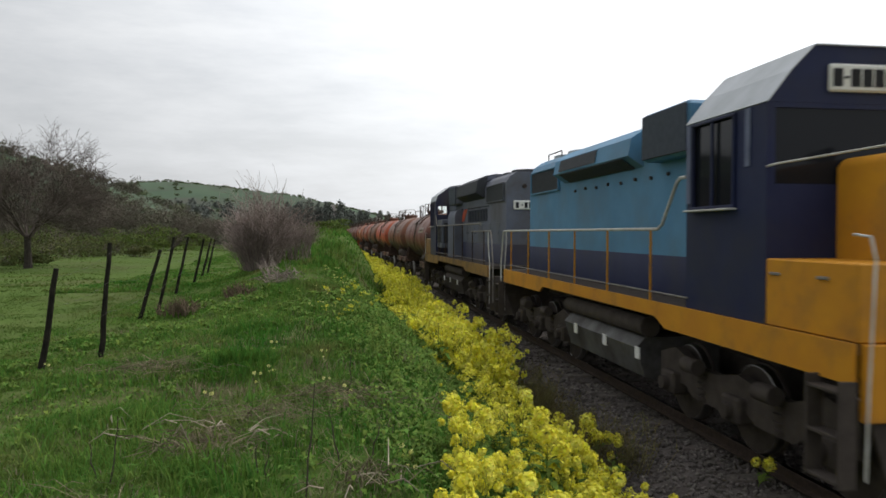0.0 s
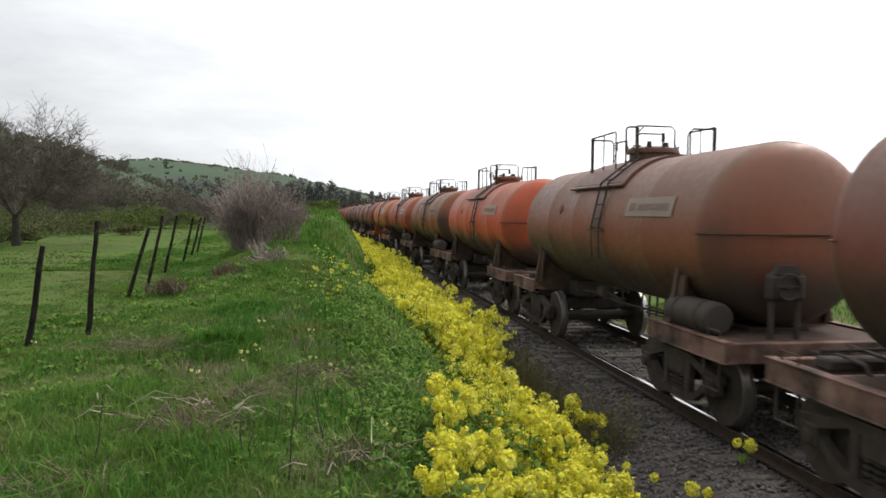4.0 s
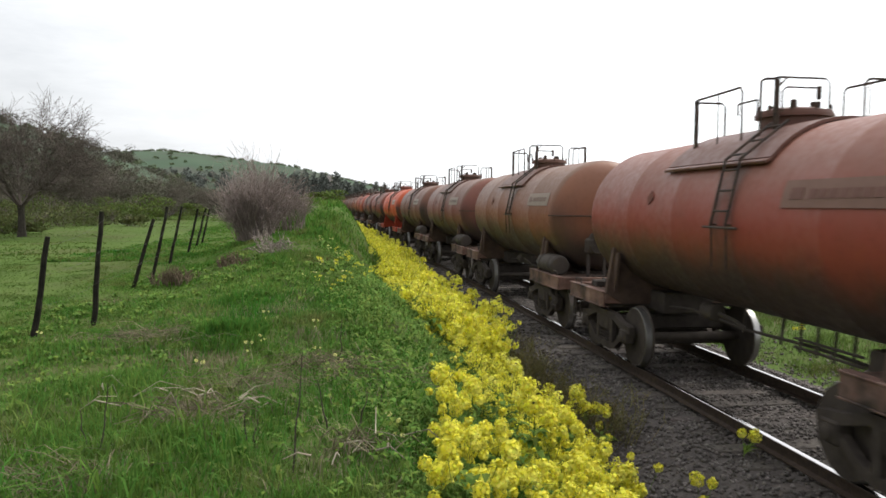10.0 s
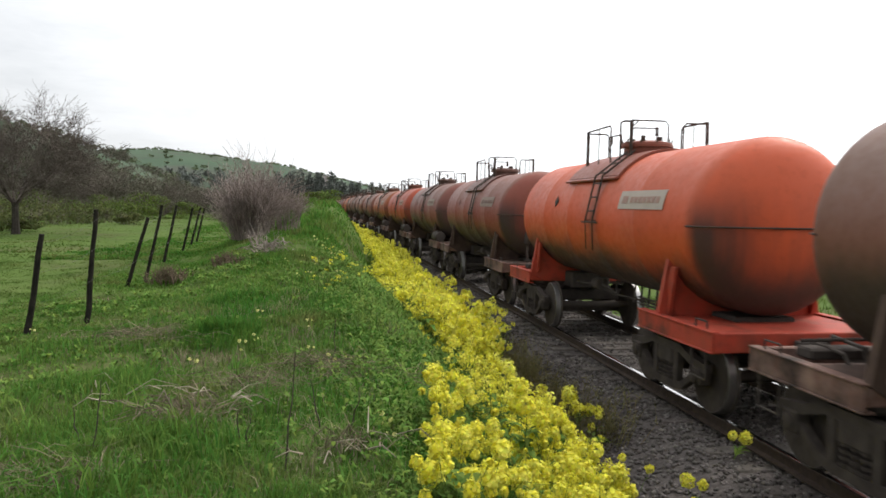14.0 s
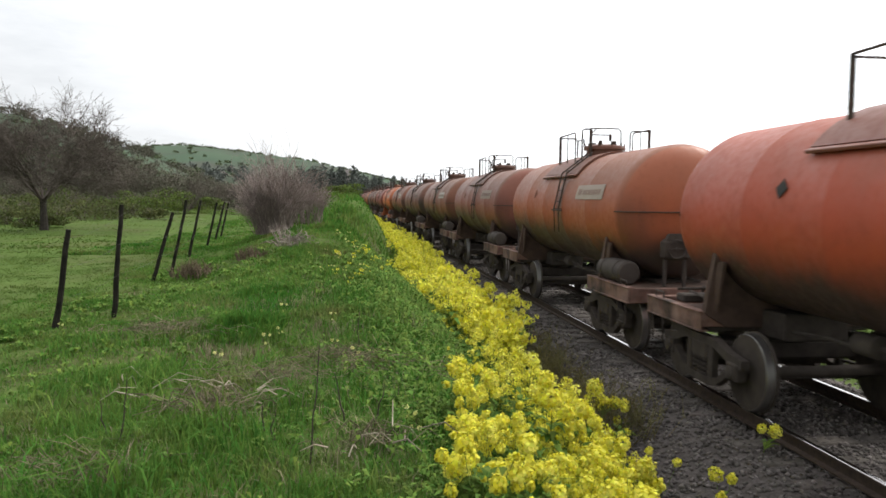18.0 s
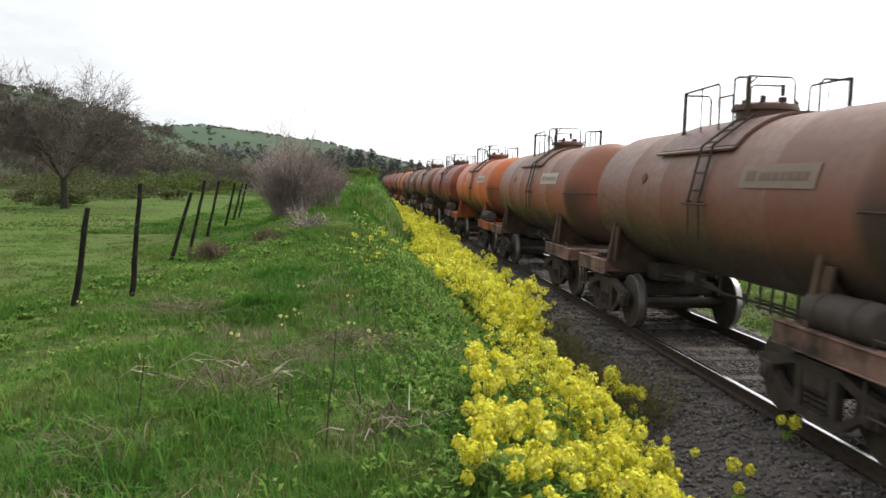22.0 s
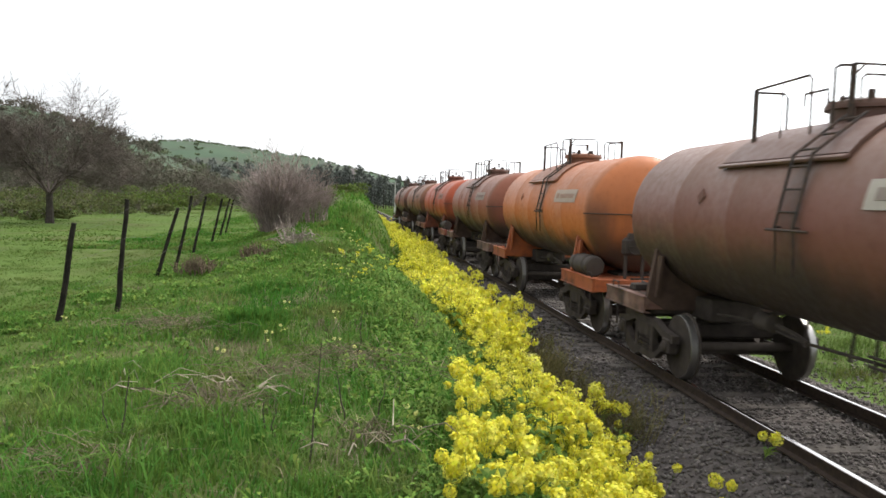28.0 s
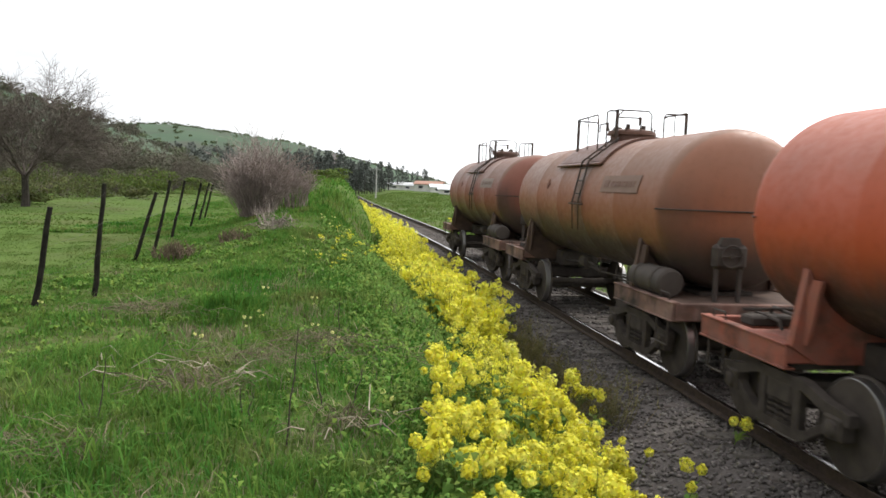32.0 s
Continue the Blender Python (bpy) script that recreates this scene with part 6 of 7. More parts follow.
def stems_arrays(segs):
    """Three-sided tapered sticks from a list of ends and radii."""
    q = np.array(segs, float)
    a, b, r = q[:, 0:3], q[:, 3:6], q[:, 6:7]
    d = b - a
    t = np.cross(d, np.array((0.3, 0.5, 0.1)))
    t = t / (np.linalg.norm(t, axis=1, keepdims=True) + 1e-9) * r
    w = np.cross(d, t)
    w = w / (np.linalg.norm(w, axis=1, keepdims=True) + 1e-9) * r
    rings = [p + o * k for p, k in ((a, 1.0), (b, 0.6)) for o in (t, -0.5 * t + 0.87 * w, -0.5 * t - 0.87 * w)]
    vs = np.stack(rings, 1).reshape(-1, 3)
    tri = np.array([(0, 1, 4), (0, 4, 3), (1, 2, 5), (1, 5, 4), (2, 0, 3), (2, 3, 5)])
    fs = (tri[None] + (np.arange(len(q)) * 6)[:, None, None]).reshape(-1, 3)
    return vs, fs


def stems_mesh(name, segs, mat):
    return quick_mesh(name, *stems_arrays(segs), mat)


def mustard(rng, tall, heads, spread, leaves=14):
    """One plant: stalk segments, leaf lists, and the places of its flower heads."""
    S, LV, LF, tips = [], [], [], []
    root = np.zeros(3)
    main = np.array([rng.normal(0, 0.06), rng.normal(0, 0.06), tall * 0.55])
    thin_stem(root, main, 0.006, S)
    for i in range(heads):
        k = rng.uniform(0.25, 1.0)
        a = root + (main - root) * k
        ang = i * 2.4 + rng.uniform(-0.5, 0.5)
        rr = spread * rng.uniform(0.25, 1.0)
        h = tall * rng.uniform(0.42, 1.0)
        tip = np.array([a[0] + math.cos(ang) * rr, a[1] + math.sin(ang) * rr, max(h, a[2] + 0.08)])
        mid = a * 0.5 + tip * 0.5 + (math.cos(ang) * rr * 0.15, math.sin(ang) * rr * 0.15, -0.03)
        thin_stem(a, mid, 0.0035, S)
        thin_stem(mid, tip, 0.003, S)
        tips.append(tip)
        # pods and buds below
        for _ in range(2):
            q = mid + (tip - mid) * rng.uniform(0.3, 0.8)
            thin_stem(q, q + rng.normal(0, 0.02, 3) + (0, 0, 0.02), 0.0022, S)
    for i in range(leaves):
        z = tall * rng.uniform(0.05, 0.6)
        ang = rng.uniform(0, 6.28)
        d = np.array([math.cos(ang), math.sin(ang), 0])
        ln = rng.uniform(0.08, 0.2) * (1.25 - z / tall)
        w = np.array([-d[1], d[0], 0]) * ln * 0.24
        p = main * (z / (tall * 0.55)) + d * 0.01
        o = len(LV)
        drop = rng.uniform(-0.3, 0.5)
        LV.extend([p, p + d * ln * 0.5 - w + (0, 0, ln * 0.3), p + d * ln * 0.5 + w + (0, 0, ln * 0.3), p + d * ln + (0, 0, ln * drop)])
        LF.extend([(o, o + 1, o + 2), (o + 1, o + 3, o + 2)])
    return S, (np.array(LV), np.array(LF)), tips


def strip_edges(s):
    """The flowering strip's outer and inner offset at arc s."""
    return linear(s, [(2, -5.15), (4.4, -5.05), (5.4, -4.8), (8, -4.6), (12, -4.4), (16, -4.2), (24, -4.1), (34, -3.6), (60, -3.4)]), linear(s, [(2, -3.65), (6.5, -3.3), (8, -2.85), (9.8, -2.6), (10.8, -2.95), (12.4, -3.0), (14.5, -2.4), (17, -2.15), (30, -2.0), (60, -2.0)])


def build_mustard():
    rng = np.random.default_rng(31)
    kinds, heads = [], []
    for i in range(5):
        vs, fs = flower_cloud(np.zeros(3), 0.034 + 0.013 * i, 46 + 34 * i, 0.0170, rng)
        heads.append(quick_mesh("flower_head", vs, fs, M_PETAL))
    for i in range(8):
        S, Lf, tips = mustard(rng, rng.uniform(0.6, 0.85), int(rng.integers(3, 7)), rng.uniform(0.18, 0.30), 34)
        tips = [(t, int(rng.integers(5)), rng.uniform(0.85, 1.3)) for t in tips]
        vs, fs, o = [], [], 0
        for t, k, sc in tips:
            a, b = flower_cloud(t, (0.030 + 0.011 * k) * sc, 16 + 12 * k, 0.0165, rng)
            vs.append(a)
            fs.append(b + o)
            o += len(a)
        joined = quick_mesh("flower_heads", np.concatenate(vs), np.concatenate(fs), M_PETAL)
        kinds.append((stems_mesh("stalk", S, M_STALK), quick_mesh("foliage", *Lf, M_WEED), joined, tips))

    def plant(kind, x, y, z, rz, sc, label, split=False):
        p = empty("mustard_plant", Matrix.Translation((x, y, z)) @ Matrix.Rotation(rz, 4, "Z") @ Matrix.Scale(sc, 4))
        stalk, leaf, joined, tips = kinds[kind]
        part("stalk", stalk, None, p)
        part("foliage", leaf, None, p)["kind"] = "stuff"
        if split:
            for t, k, hs in tips:
                part("flower_head", heads[k], None, p, at=Matrix.Translation(t) @ Matrix.Scale(hs, 4))
        else:
            part("blossom", joined, None, p)["kind"] = "stuff"
        tagged(p, label, "wild flower", "wild mustard along the track")

    n = 0
    say = "yellow-flowering wild mustard plant at the edge of the ballast"
    while n < 140:
        s = 2.9 + 10.6 * rng.random() ** 0.85
        a, b = strip_edges(s)
        u = a + (b - a) * (0.5 + 0.5 * np.clip(rng.normal(0, 0.55), -1, 1))
        x, y, z = ground_at(s, u)
        if y < 3.9 and x < 0.15:
            continue
        plant(int(rng.integers(8)), x, y, z - 0.02, rng.uniform(0, 6.28), rng.uniform(0.55, 1.12) * (0.72 if u < -4.3 else 1.0), say, s < 7.0)
        n += 1
    # the broad clump that spills down to the ballast, and the loose plants on the crest beside it
    for _ in range(48):
        s = rng.uniform(6.2, 10.0)
        u = rng.uniform(-3.6, -3.1 + 0.13 * (s - 6.2))
        x, y, z = ground_at(s, u)
        plant(int(rng.integers(8)), x, y, z - 0.02, rng.uniform(0, 6.28), rng.uniform(0.7, 1.15), say, s < 7.5)
    for _ in range(20):
        s, u = rng.uniform(3.7, 6.4), rng.uniform(-5.15, -4.6)
        x, y, z = ground_at(s, u)
        plant(int(rng.integers(8)), x, y, z - 0.02, rng.uniform(0, 6.28), rng.uniform(0.45, 0.75), say, True)
    # lone ones: on the stones and in the grass
    lone = []
    pale_heads = []
    for i in range(2):
        vs, fs = flower_cloud(np.zeros(3), 0.035 + 0.015 * i, 22 + 10 * i, 0.020, rng)
        pale_heads.append(quick_mesh("flower_head", vs, fs, M_PALE_PETAL))
    for i in range(3):
        S, Lf, tips = mustard(rng, 0.52, 2 + i, 0.10, 7)
        lone.append((stems_mesh("stalk", S, M_STALK), quick_mesh("foliage", *Lf, M_WEED), [(t, 2 if k else 4, 1.0) for k, t in enumerate(tips)]))
    for n, (x, y, sc) in enumerate(((3.30, 8.15, 0.9), (2.42, 7.0, 0.85), (1.80, 9.7, 1.35), (2.45, 6.1, 0.75), (2.05, 9.4, 0.9), (1.55, 10.6, 1.0))):
        stalk, leaf, tips = lone[n % 3]
        p = empty("mustard_plant", Matrix.Translation((x, y, height(x, y) - 0.02)) @ Matrix.Rotation(n * 1.7, 4, "Z") @ Matrix.Scale(sc, 4))
        part("stalk", stalk, None, p)
        part("foliage", leaf, None, p)["kind"] = "stuff"
        for t, k, hs in tips:
            part("flower_head", heads[k], None, p, at=Matrix.Translation(t) @ Matrix.Scale(hs, 4))
        tagged(p, "small flowering mustard plant growing alone in the ballast", "wild flower", "wild mustard along the track")
    for n, (x, y, sc) in enumerate(((-2.33, 7.25, 0.50), (-2.0, 7.75, 0.42), (-1.93, 8.1, 0.36), (-4.52, 8.5, 0.34), (-1.25, 7.5, 0.36), (-1.0, 7.2, 0.40), (-0.85, 7.35, 0.38), (-1.5, 8.9, 0.36), (-3.05, 15.4, 0.34), (-2.9, 16.5, 0.36), (-2.44, 15.2, 0.40), (-2.64, 17.7, 0.45), (-2.38, 14.2, 0.36), (-2.12, 15.0, 0.42), (-2.52, 13.8, 0.32), (-2.1, 13.8, 0.38), (-2.25, 16.3, 0.44), (-3.05, 19.0, 0.5), (-3.0, 20.5, 0.5), (-1.86, 14.3, 0.40), (-2.34, 18.4, 0.5), (-2.2, 12.0, 0.3), (-2.2, 9.4, 0.4), (-0.33, 4.95, 0.42), (-0.28, 4.8, 0.36))):
        stalk, leaf, tips = lone[n % 3]
        p = empty("mustard_plant", Matrix.Translation((x, y, height(x, y) - 0.02)) @ Matrix.Rotation(n * 2.1, 4, "Z") @ Matrix.Scale(sc, 4))
        part("stalk", stalk, None, p)
        part("foliage", leaf, None, p)["kind"] = "stuff"
        for t, k, hs in tips:
            part("flower_head", pale_heads[k // 3], None, p, at=Matrix.Translation(t))
        tagged(p, "small pale-yellow mustard plant in the grass", "wild flower", "wild mustard along the track")
    # pale heads leaning out over the stones along the strip
    for n in range(34):
        s = rng.uniform(8.5, 26.0)
        x, y, z = ground_at(s, strip_edges(s)[1] + rng.uniform(-0.25, 0.22))
        stalk, leaf, tips = lone[n % 3]
        p = empty("mustard_plant", Matrix.Translation((x, y, z - 0.02)) @ Matrix.Rotation(n * 2.4, 4, "Z") @ Matrix.Scale(rng.uniform(0.8, 1.3), 4))
        part("stalk", stalk, None, p)
        part("foliage", leaf, None, p)["kind"] = "stuff"
        for t, k, hs in tips:
            part("flower_head", pale_heads[k // 3], None, p, at=Matrix.Translation(t))
        tagged(p, "tall pale-yellow mustard plant at the edge of the ballast", "wild flower", "wild mustard along the track")
    # the strip farther off, joined
    V, Fc, o = {k: [] for k in "SLF"}, {k: [] for k in "SLF"}, {k: 0 for k in "SLF"}
    far = []
    for i in range(6):
        S, Lf, tips = mustard(rng, rng.uniform(0.6, 0.95), 5 + i % 2, 0.26, 24)
        vs, fs, q = [], [], 0
        for t in tips:
            a, b = flower_cloud(t, 0.042 + 0.010 * i, 12 + 2 * i, 0.021 + 0.003 * i, rng)
            vs.append(a)
            fs.append(b + q)
            q += len(a)
        far.append((stems_arrays(S), Lf, (np.concatenate(vs), np.concatenate(fs))))
    for _ in range(1350):
        s = 12.6 + 62.0 * rng.random() ** 1.35
        a, b = strip_edges(s)
        u = a + (b - a) * (0.5 + 0.5 * np.clip(rng.normal(0, 0.5), -1.1, 1.1))
        small = rng.random() < 0.011
        if small:
            s, u = rng.uniform(13.5, 20), rng.uniform(-6.0, -4.9)
        if rng.random() < 0.04 and not small:
            u = rng.uniform(3.6, 7.0)
            s = rng.uniform(3, 60)
        x, y, z = ground_at(s, u)
        a, sc = rng.uniform(0, 6.28), (0.28 if small else rng.uniform(0.5, 1.25) if u < 0 else 0.5) * (1 + 0.004 * s)
        c, d = math.cos(a) * sc, math.sin(a) * sc
        for k, (vv, ff) in zip("SLF", far[rng.integers(6)]):
            q = np.stack([vv[:, 0] * c - vv[:, 1] * d, vv[:, 0] * d + vv[:, 1] * c, vv[:, 2] * sc], 1) + (x, y, z - 0.02)
            V[k].append(q)
            Fc[k].append(ff + o[k])
            o[k] += len(vv)
    strip = empty("mustard_strip")
    for k, nm, mt in (("S", "stalks", M_STALK), ("L", "foliage", M_WEED), ("F", "flower_heads", M_PETAL)):
        part(nm, quick_mesh(nm, np.concatenate(V[k]), np.concatenate(Fc[k]), mt), None, strip)["kind"] = "stuff"
    tagged(strip, "dense yellow strip of wild mustard running beside the track", "wild flowers", kind="stuff")


build_mustard()


def ballast_weeds():
    """Thin brownish weeds between the flowers and the stones."""
    rng = np.random.default_rng(33)
    kinds = []
    for i in range(4):
        S = []
        for _ in range(16):
            b = np.array([rng.normal(0, 0.05), rng.normal(0, 0.05), 0])
            m = b + (rng.normal(0, 0.07), rng.normal(0, 0.07), rng.uniform(0.12, 0.3))
            t = m + (rng.normal(0, 0.08), rng.normal(0, 0.08), rng.uniform(0.05, 0.25))
            thin_stem(b, m, 0.003, S)
            thin_stem(m, t, 0.0025, S)
            for _ in range(3):
                q = m + (t - m) * rng.random()
                thin_stem(q, q + rng.normal(0, 0.05, 3) + (0, 0, 0.03), 0.003, S)
        kinds.append(stems_mesh("weed", S, M_DRY_WEED))
    for _ in range(64):
        s, u = rng.uniform(9.4, 14.5), rng.uniform(-2.75, -2.0)
        x, y, z = ground_at(s, u)
        w = new("weed", kinds[rng.integers(4)])
        w.matrix_basis = Matrix.Translation((x, y, z - 0.01)) @ Matrix.Rotation(rng.uniform(0, 6.28), 4, "Z") @ Matrix.Scale(rng.uniform(0.7, 1.35), 4)
        tagged(w, "thin olive-brown weed growing in the ballast's edge", "weed", "weeds at the ballast's edge")


ballast_weeds()


# ---- dry stalks and dead stems ----
def dry_heap(x, y, r, count, seed, rise=0.14, name="dry_stalks", label="heap of dry straw-coloured stalks lying in the grass", mat=None, thick=0.0032):
    rng = np.random.default_rng(seed)
    vs, fs = [], []
    z = height(x, y)
    for _ in range(count):
        a = rng.uniform(0, 6.28)
        p = np.array([rng.normal(0, r * 0.5), rng.normal(0, r * 0.35), rng.uniform(0.02, rise)])
        ln = rng.uniform(0.3, 1.0) * r
        d = np.array([math.cos(a), math.sin(a) * 0.7, rng.uniform(-0.15, 0.35)])
        m = p + d * ln * 0.5 + (0, 0, rng.uniform(0.0, 0.08))
        q = p + d * ln + (0, 0, rng.uniform(-0.08, 0.02))
        t = thick * rng.uniform(0.5, 1.3)
        thin_stem(p, m, t, vs)
        thin_stem(m, q, t * 0.8, vs)
    ob = new(name, stems_mesh(name, vs, mat or M_STRAW))
    ob.location = (x, y, z + 0.03)
    tagged(ob, label, "dry stalks", kind="stuff")


dry_heap(-1.78, 5.35, 0.36, 150, 1, 0.12, thick=0.0042)
dry_heap(-1.62, 5.45, 0.40, 22, 11, 0.16, label="arching pale stalks on a heap of straw", mat=M_PALE_STALK, thick=0.0075)
dry_heap(-0.55, 4.60, 0.26, 60, 2, 0.12, thick=0.004)
dry_heap(-0.50, 4.55, 0.34, 12, 12, 0.14, label="few pale broken stalks in the grass", mat=M_PALE_STALK, thick=0.006)
dry_heap(-1.10, 7.1, 0.50, 130, 3, 0.1, thick=0.004)
dry_heap(-1.45, 6.25, 0.6, 110, 13, 0.07)
dry_heap(-3.2, 8.5, 0.6, 120, 14, 0.08, thick=0.004)
dry_heap(-2.2, 4.2, 0.34, 60, 4, 0.07)
dry_heap(-2.45, 6.05, 0.42, 8, 5, 0.12, label="few pale broken stalks in the grass", mat=M_PALE_STALK, thick=0.006)
dry_heap(-0.35, 6.6, 0.45, 40, 6, 0.08)


def dead_stem(x, y, h, lean, seed):
    rnd = random.Random(seed)
    pts = [(lean * h * k / 5 + rnd.gauss(0, 0.006), rnd.gauss(0, 0.006), h * k / 5) for k in range(6)]
    sh = Shape()
    sh.tube(pts, [0.0065 - 0.0008 * k for k in range(6)], 5)
    ob = new("dead_stem", sh.mesh("dead_stem", M_DEAD_STEM))
    ob.location = (x, y, height(x, y) - 0.01)
    tagged(ob, "thin dark dead weed stem standing in the grass", "dead stem")


for i, (x, y, h, ln) in enumerate(((-0.86, 4.40, 0.74, 0.07), (-1.22, 4.78, 0.24, -0.1), (-1.19, 4.80, 0.2, 0.1), (-2.20, 4.85, 0.48, 0.12), (-0.98, 7.3, 0.5, 0.05), (-0.75, 5.05, 0.35, -0.2), (-0.55, 4.95, 0.3, 0.25), (-2.3, 4.9, 0.3, -0.15))):
    dead_stem(x, y, h, ln, 60 + i)


# ---- fence ----
M_POST = material("weathered_post", (0.014, 0.013, 0.011), 0.95, spec=0.05, second=(0.034, 0.030, 0.025), scale=9, bump=0.01, bump_scale=40)
M_WIRE = material("fence_wire", (0.10, 0.095, 0.09), 0.6, 0.6)
FENCE = []


def fence_post(base, head, r):
    """base and head: x, y, z."""
    b, h = Vector(base), Vector(head)
    g = height(b.x, b.y)
    d = (h - b)
    b = b - d * max(0.0, (b.z - g + 0.06) / d.z)
    sh = Shape()
    pts, rs = [], []
    rnd = random.Random(int(b.x * 1000))
    for i in range(7):
        k = i / 6
        pts.append(b + (h - b) * k + Vector((rnd.uniform(-0.008, 0.008), rnd.uniform(-0.008, 0.008), 0)))
        rs.append(r * (1.12 - 0.25 * k) * rnd.uniform(0.92, 1.06))
    sh.tube([p - b for p in pts], rs, 9)
    ob = new("fence_post", sh.mesh("fence_post", M_POST))
    ob.location = b
    tagged(ob, "dark weathered wooden fence post leaning in the grass", "fence post", "posts of the field fence")
    FENCE.append((b, h))


fence_post((-4.709, 8.700, 0.719), (-4.505, 8.700, 2.084), 0.035)
fence_post((-4.495, 9.800, 0.916), (-4.368, 9.800, 2.364), 0.033)
fence_post((-5.952, 14.600, 0.756), (-5.524, 14.600, 2.166), 0.035)
fence_post((-5.929, 15.600, 0.971), (-5.613, 15.600, 2.402), 0.033)
fence_post((-6.997, 19.600, 0.968), (-6.690, 19.600, 2.384), 0.035)
fence_post((-7.979, 24.000, 0.975), (-7.676, 24.000, 2.297), 0.038)
fence_post((-8.997, 28.000, 1.018), (-8.666, 28.000, 2.289), 0.038)
fence_post((-10.021, 32.000, 1.025), (-9.738, 32.000, 2.262), 0.038)


def fence_wires():
    for k in (0.42, 0.68, 0.93):
        sh = Shape()
        pts = []
        for b, h in FENCE:
            pts.append(b + (h - b) * k + Vector((0.04, 0, 0)))
        full = []
        for p, q in zip(pts, pts[1:]):
            for i in range(5):
                w = i / 5
                full.append(p.lerp(q, w) - Vector((0, 0, 0.05 * 4 * w * (1 - w))))
        full.append(pts[-1])
        sh.tube(full, 0.0016, 4)
        tagged(new("fence_wire", sh.mesh("fence_wire", M_WIRE)), "thin rusty wire stretched along the fence posts", "fence wire")


fence_wires()


# ---- bare shrub, trees ----
def branches(rng, base, direction, length, radius, depth, vs, spread=0.6, kids=(2, 4), droop=0.0, min_r=0.004):
    """Grows a forking branch; rng is a random.Random made from a number generator's seed."""
    px, py, pz = base
    dx, dy, dz = direction
    k = 1 / math.sqrt(dx * dx + dy * dy + dz * dz)
    dx, dy, dz = dx * k, dy * k, dz * k
    r = radius
    g = rng.gauss
    step = length / 3
    for i in range(3):
        qx, qy, qz = px + dx * step, py + dy * step, pz + dz * step
        vs.append((px, py, pz, qx, qy, qz, max(r, min_r)))
        px, py, pz = qx, qy, qz
        dx, dy, dz = dx + g(0, 0.16), dy + g(0, 0.16), dz + g(0, 0.16) + 0.05 - droop
        k = 1 / math.sqrt(dx * dx + dy * dy + dz * dz)
        dx, dy, dz = dx * k, dy * k, dz * k
        r *= 0.85
        if depth > 0 and (i > 0 or rng.random() < 0.4):
            for _ in range(rng.randrange(*kids)):
                branches(rng, (px, py, pz), (dx + g(0, spread), dy + g(0, spread), (dz + g(0, spread)) * 0.8 + 0.12), length * rng.uniform(0.5, 0.8), r * 0.62, depth - 1, vs, spread, kids, droop, min_r)


def bare_shrub(x, y, wide, tall, stems, seed, label, depth=2, mat=None, flare=0.40):
    rng = random.Random(seed)
    t = tagged(empty("bare_shrub", Matrix.Translation((x, y, height(x, y)))), label, "shrub")
    clumps = [[] for _ in range(6)]
    for _ in range(stems):
        a = rng.uniform(0, 6.28)
        rr = wide * 0.36 * math.sqrt(rng.random())
        b = (math.cos(a) * rr, math.sin(a) * rr * 0.7, -0.05)
        e = (math.cos(a) * flare * rr / wide * 2 + rng.gauss(0, 0.12), math.sin(a) * flare * 0.9 * rr / wide * 2 + rng.gauss(0, 0.12), 1.0)
        edge = 1 - 0.40 * (rr / (wide * 0.36)) ** 2
        branches(rng, b, e, tall * rng.uniform(0.45, 0.62) * edge, 0.02, depth, clumps[int(a / 6.2832 * 6) % 6], 0.34, (1, 4), 0.015, 0.0055)
    for c in clumps:
        if c:
            part("stem_clump", stems_mesh("stem_clump", c, mat or M_TWIG), None, t)["kind"] = "stuff"


bare_shrub(-5.35, 15.1, 1.3, 0.5, 60, 74, "low brown tuft of dead weeds by the fence", 1, M_TUFT)
bare_shrub(-2.1, 4.25, 0.55, 0.16, 30, 77, "low brown tuft of dead weeds in the grass", 1, M_TUFT)
bare_shrub(-4.55, 16.6, 1.0, 0.38, 44, 75, "low brown tuft of dead weeds by the fence", 1, M_TUFT)
bare_shrub(-5.3, 21.7, 1.3, 2.30, 100, 71, "leafless grey-brown shrub of dense upright twigs", flare=0.46)
bare_shrub(-5.1, 22.0, 0.7, 2.35, 13, 78, "few tall thin bare stems standing above a shrub")
bare_shrub(-6.0, 23.6, 1.1, 2.0, 40, 73, "leafless grey-brown shrub of dense upright twigs")
bare_shrub(-4.95, 24.6, 1.4, 1.5, 50, 72, "lower leafless brown shrub beside the bank")
bare_shrub(-3.95, 17.5, 0.6, 0.95, 14, 76, "pale dead stems rising from a pile of sticks", 1, M_STICK, 0.7)
dry_heap(-3.66, 16.8, 0.40, 60, 9, 0.26, "stick_pile", "pile of pale broken sticks at the foot of a shrub", M_STICK, 0.019)


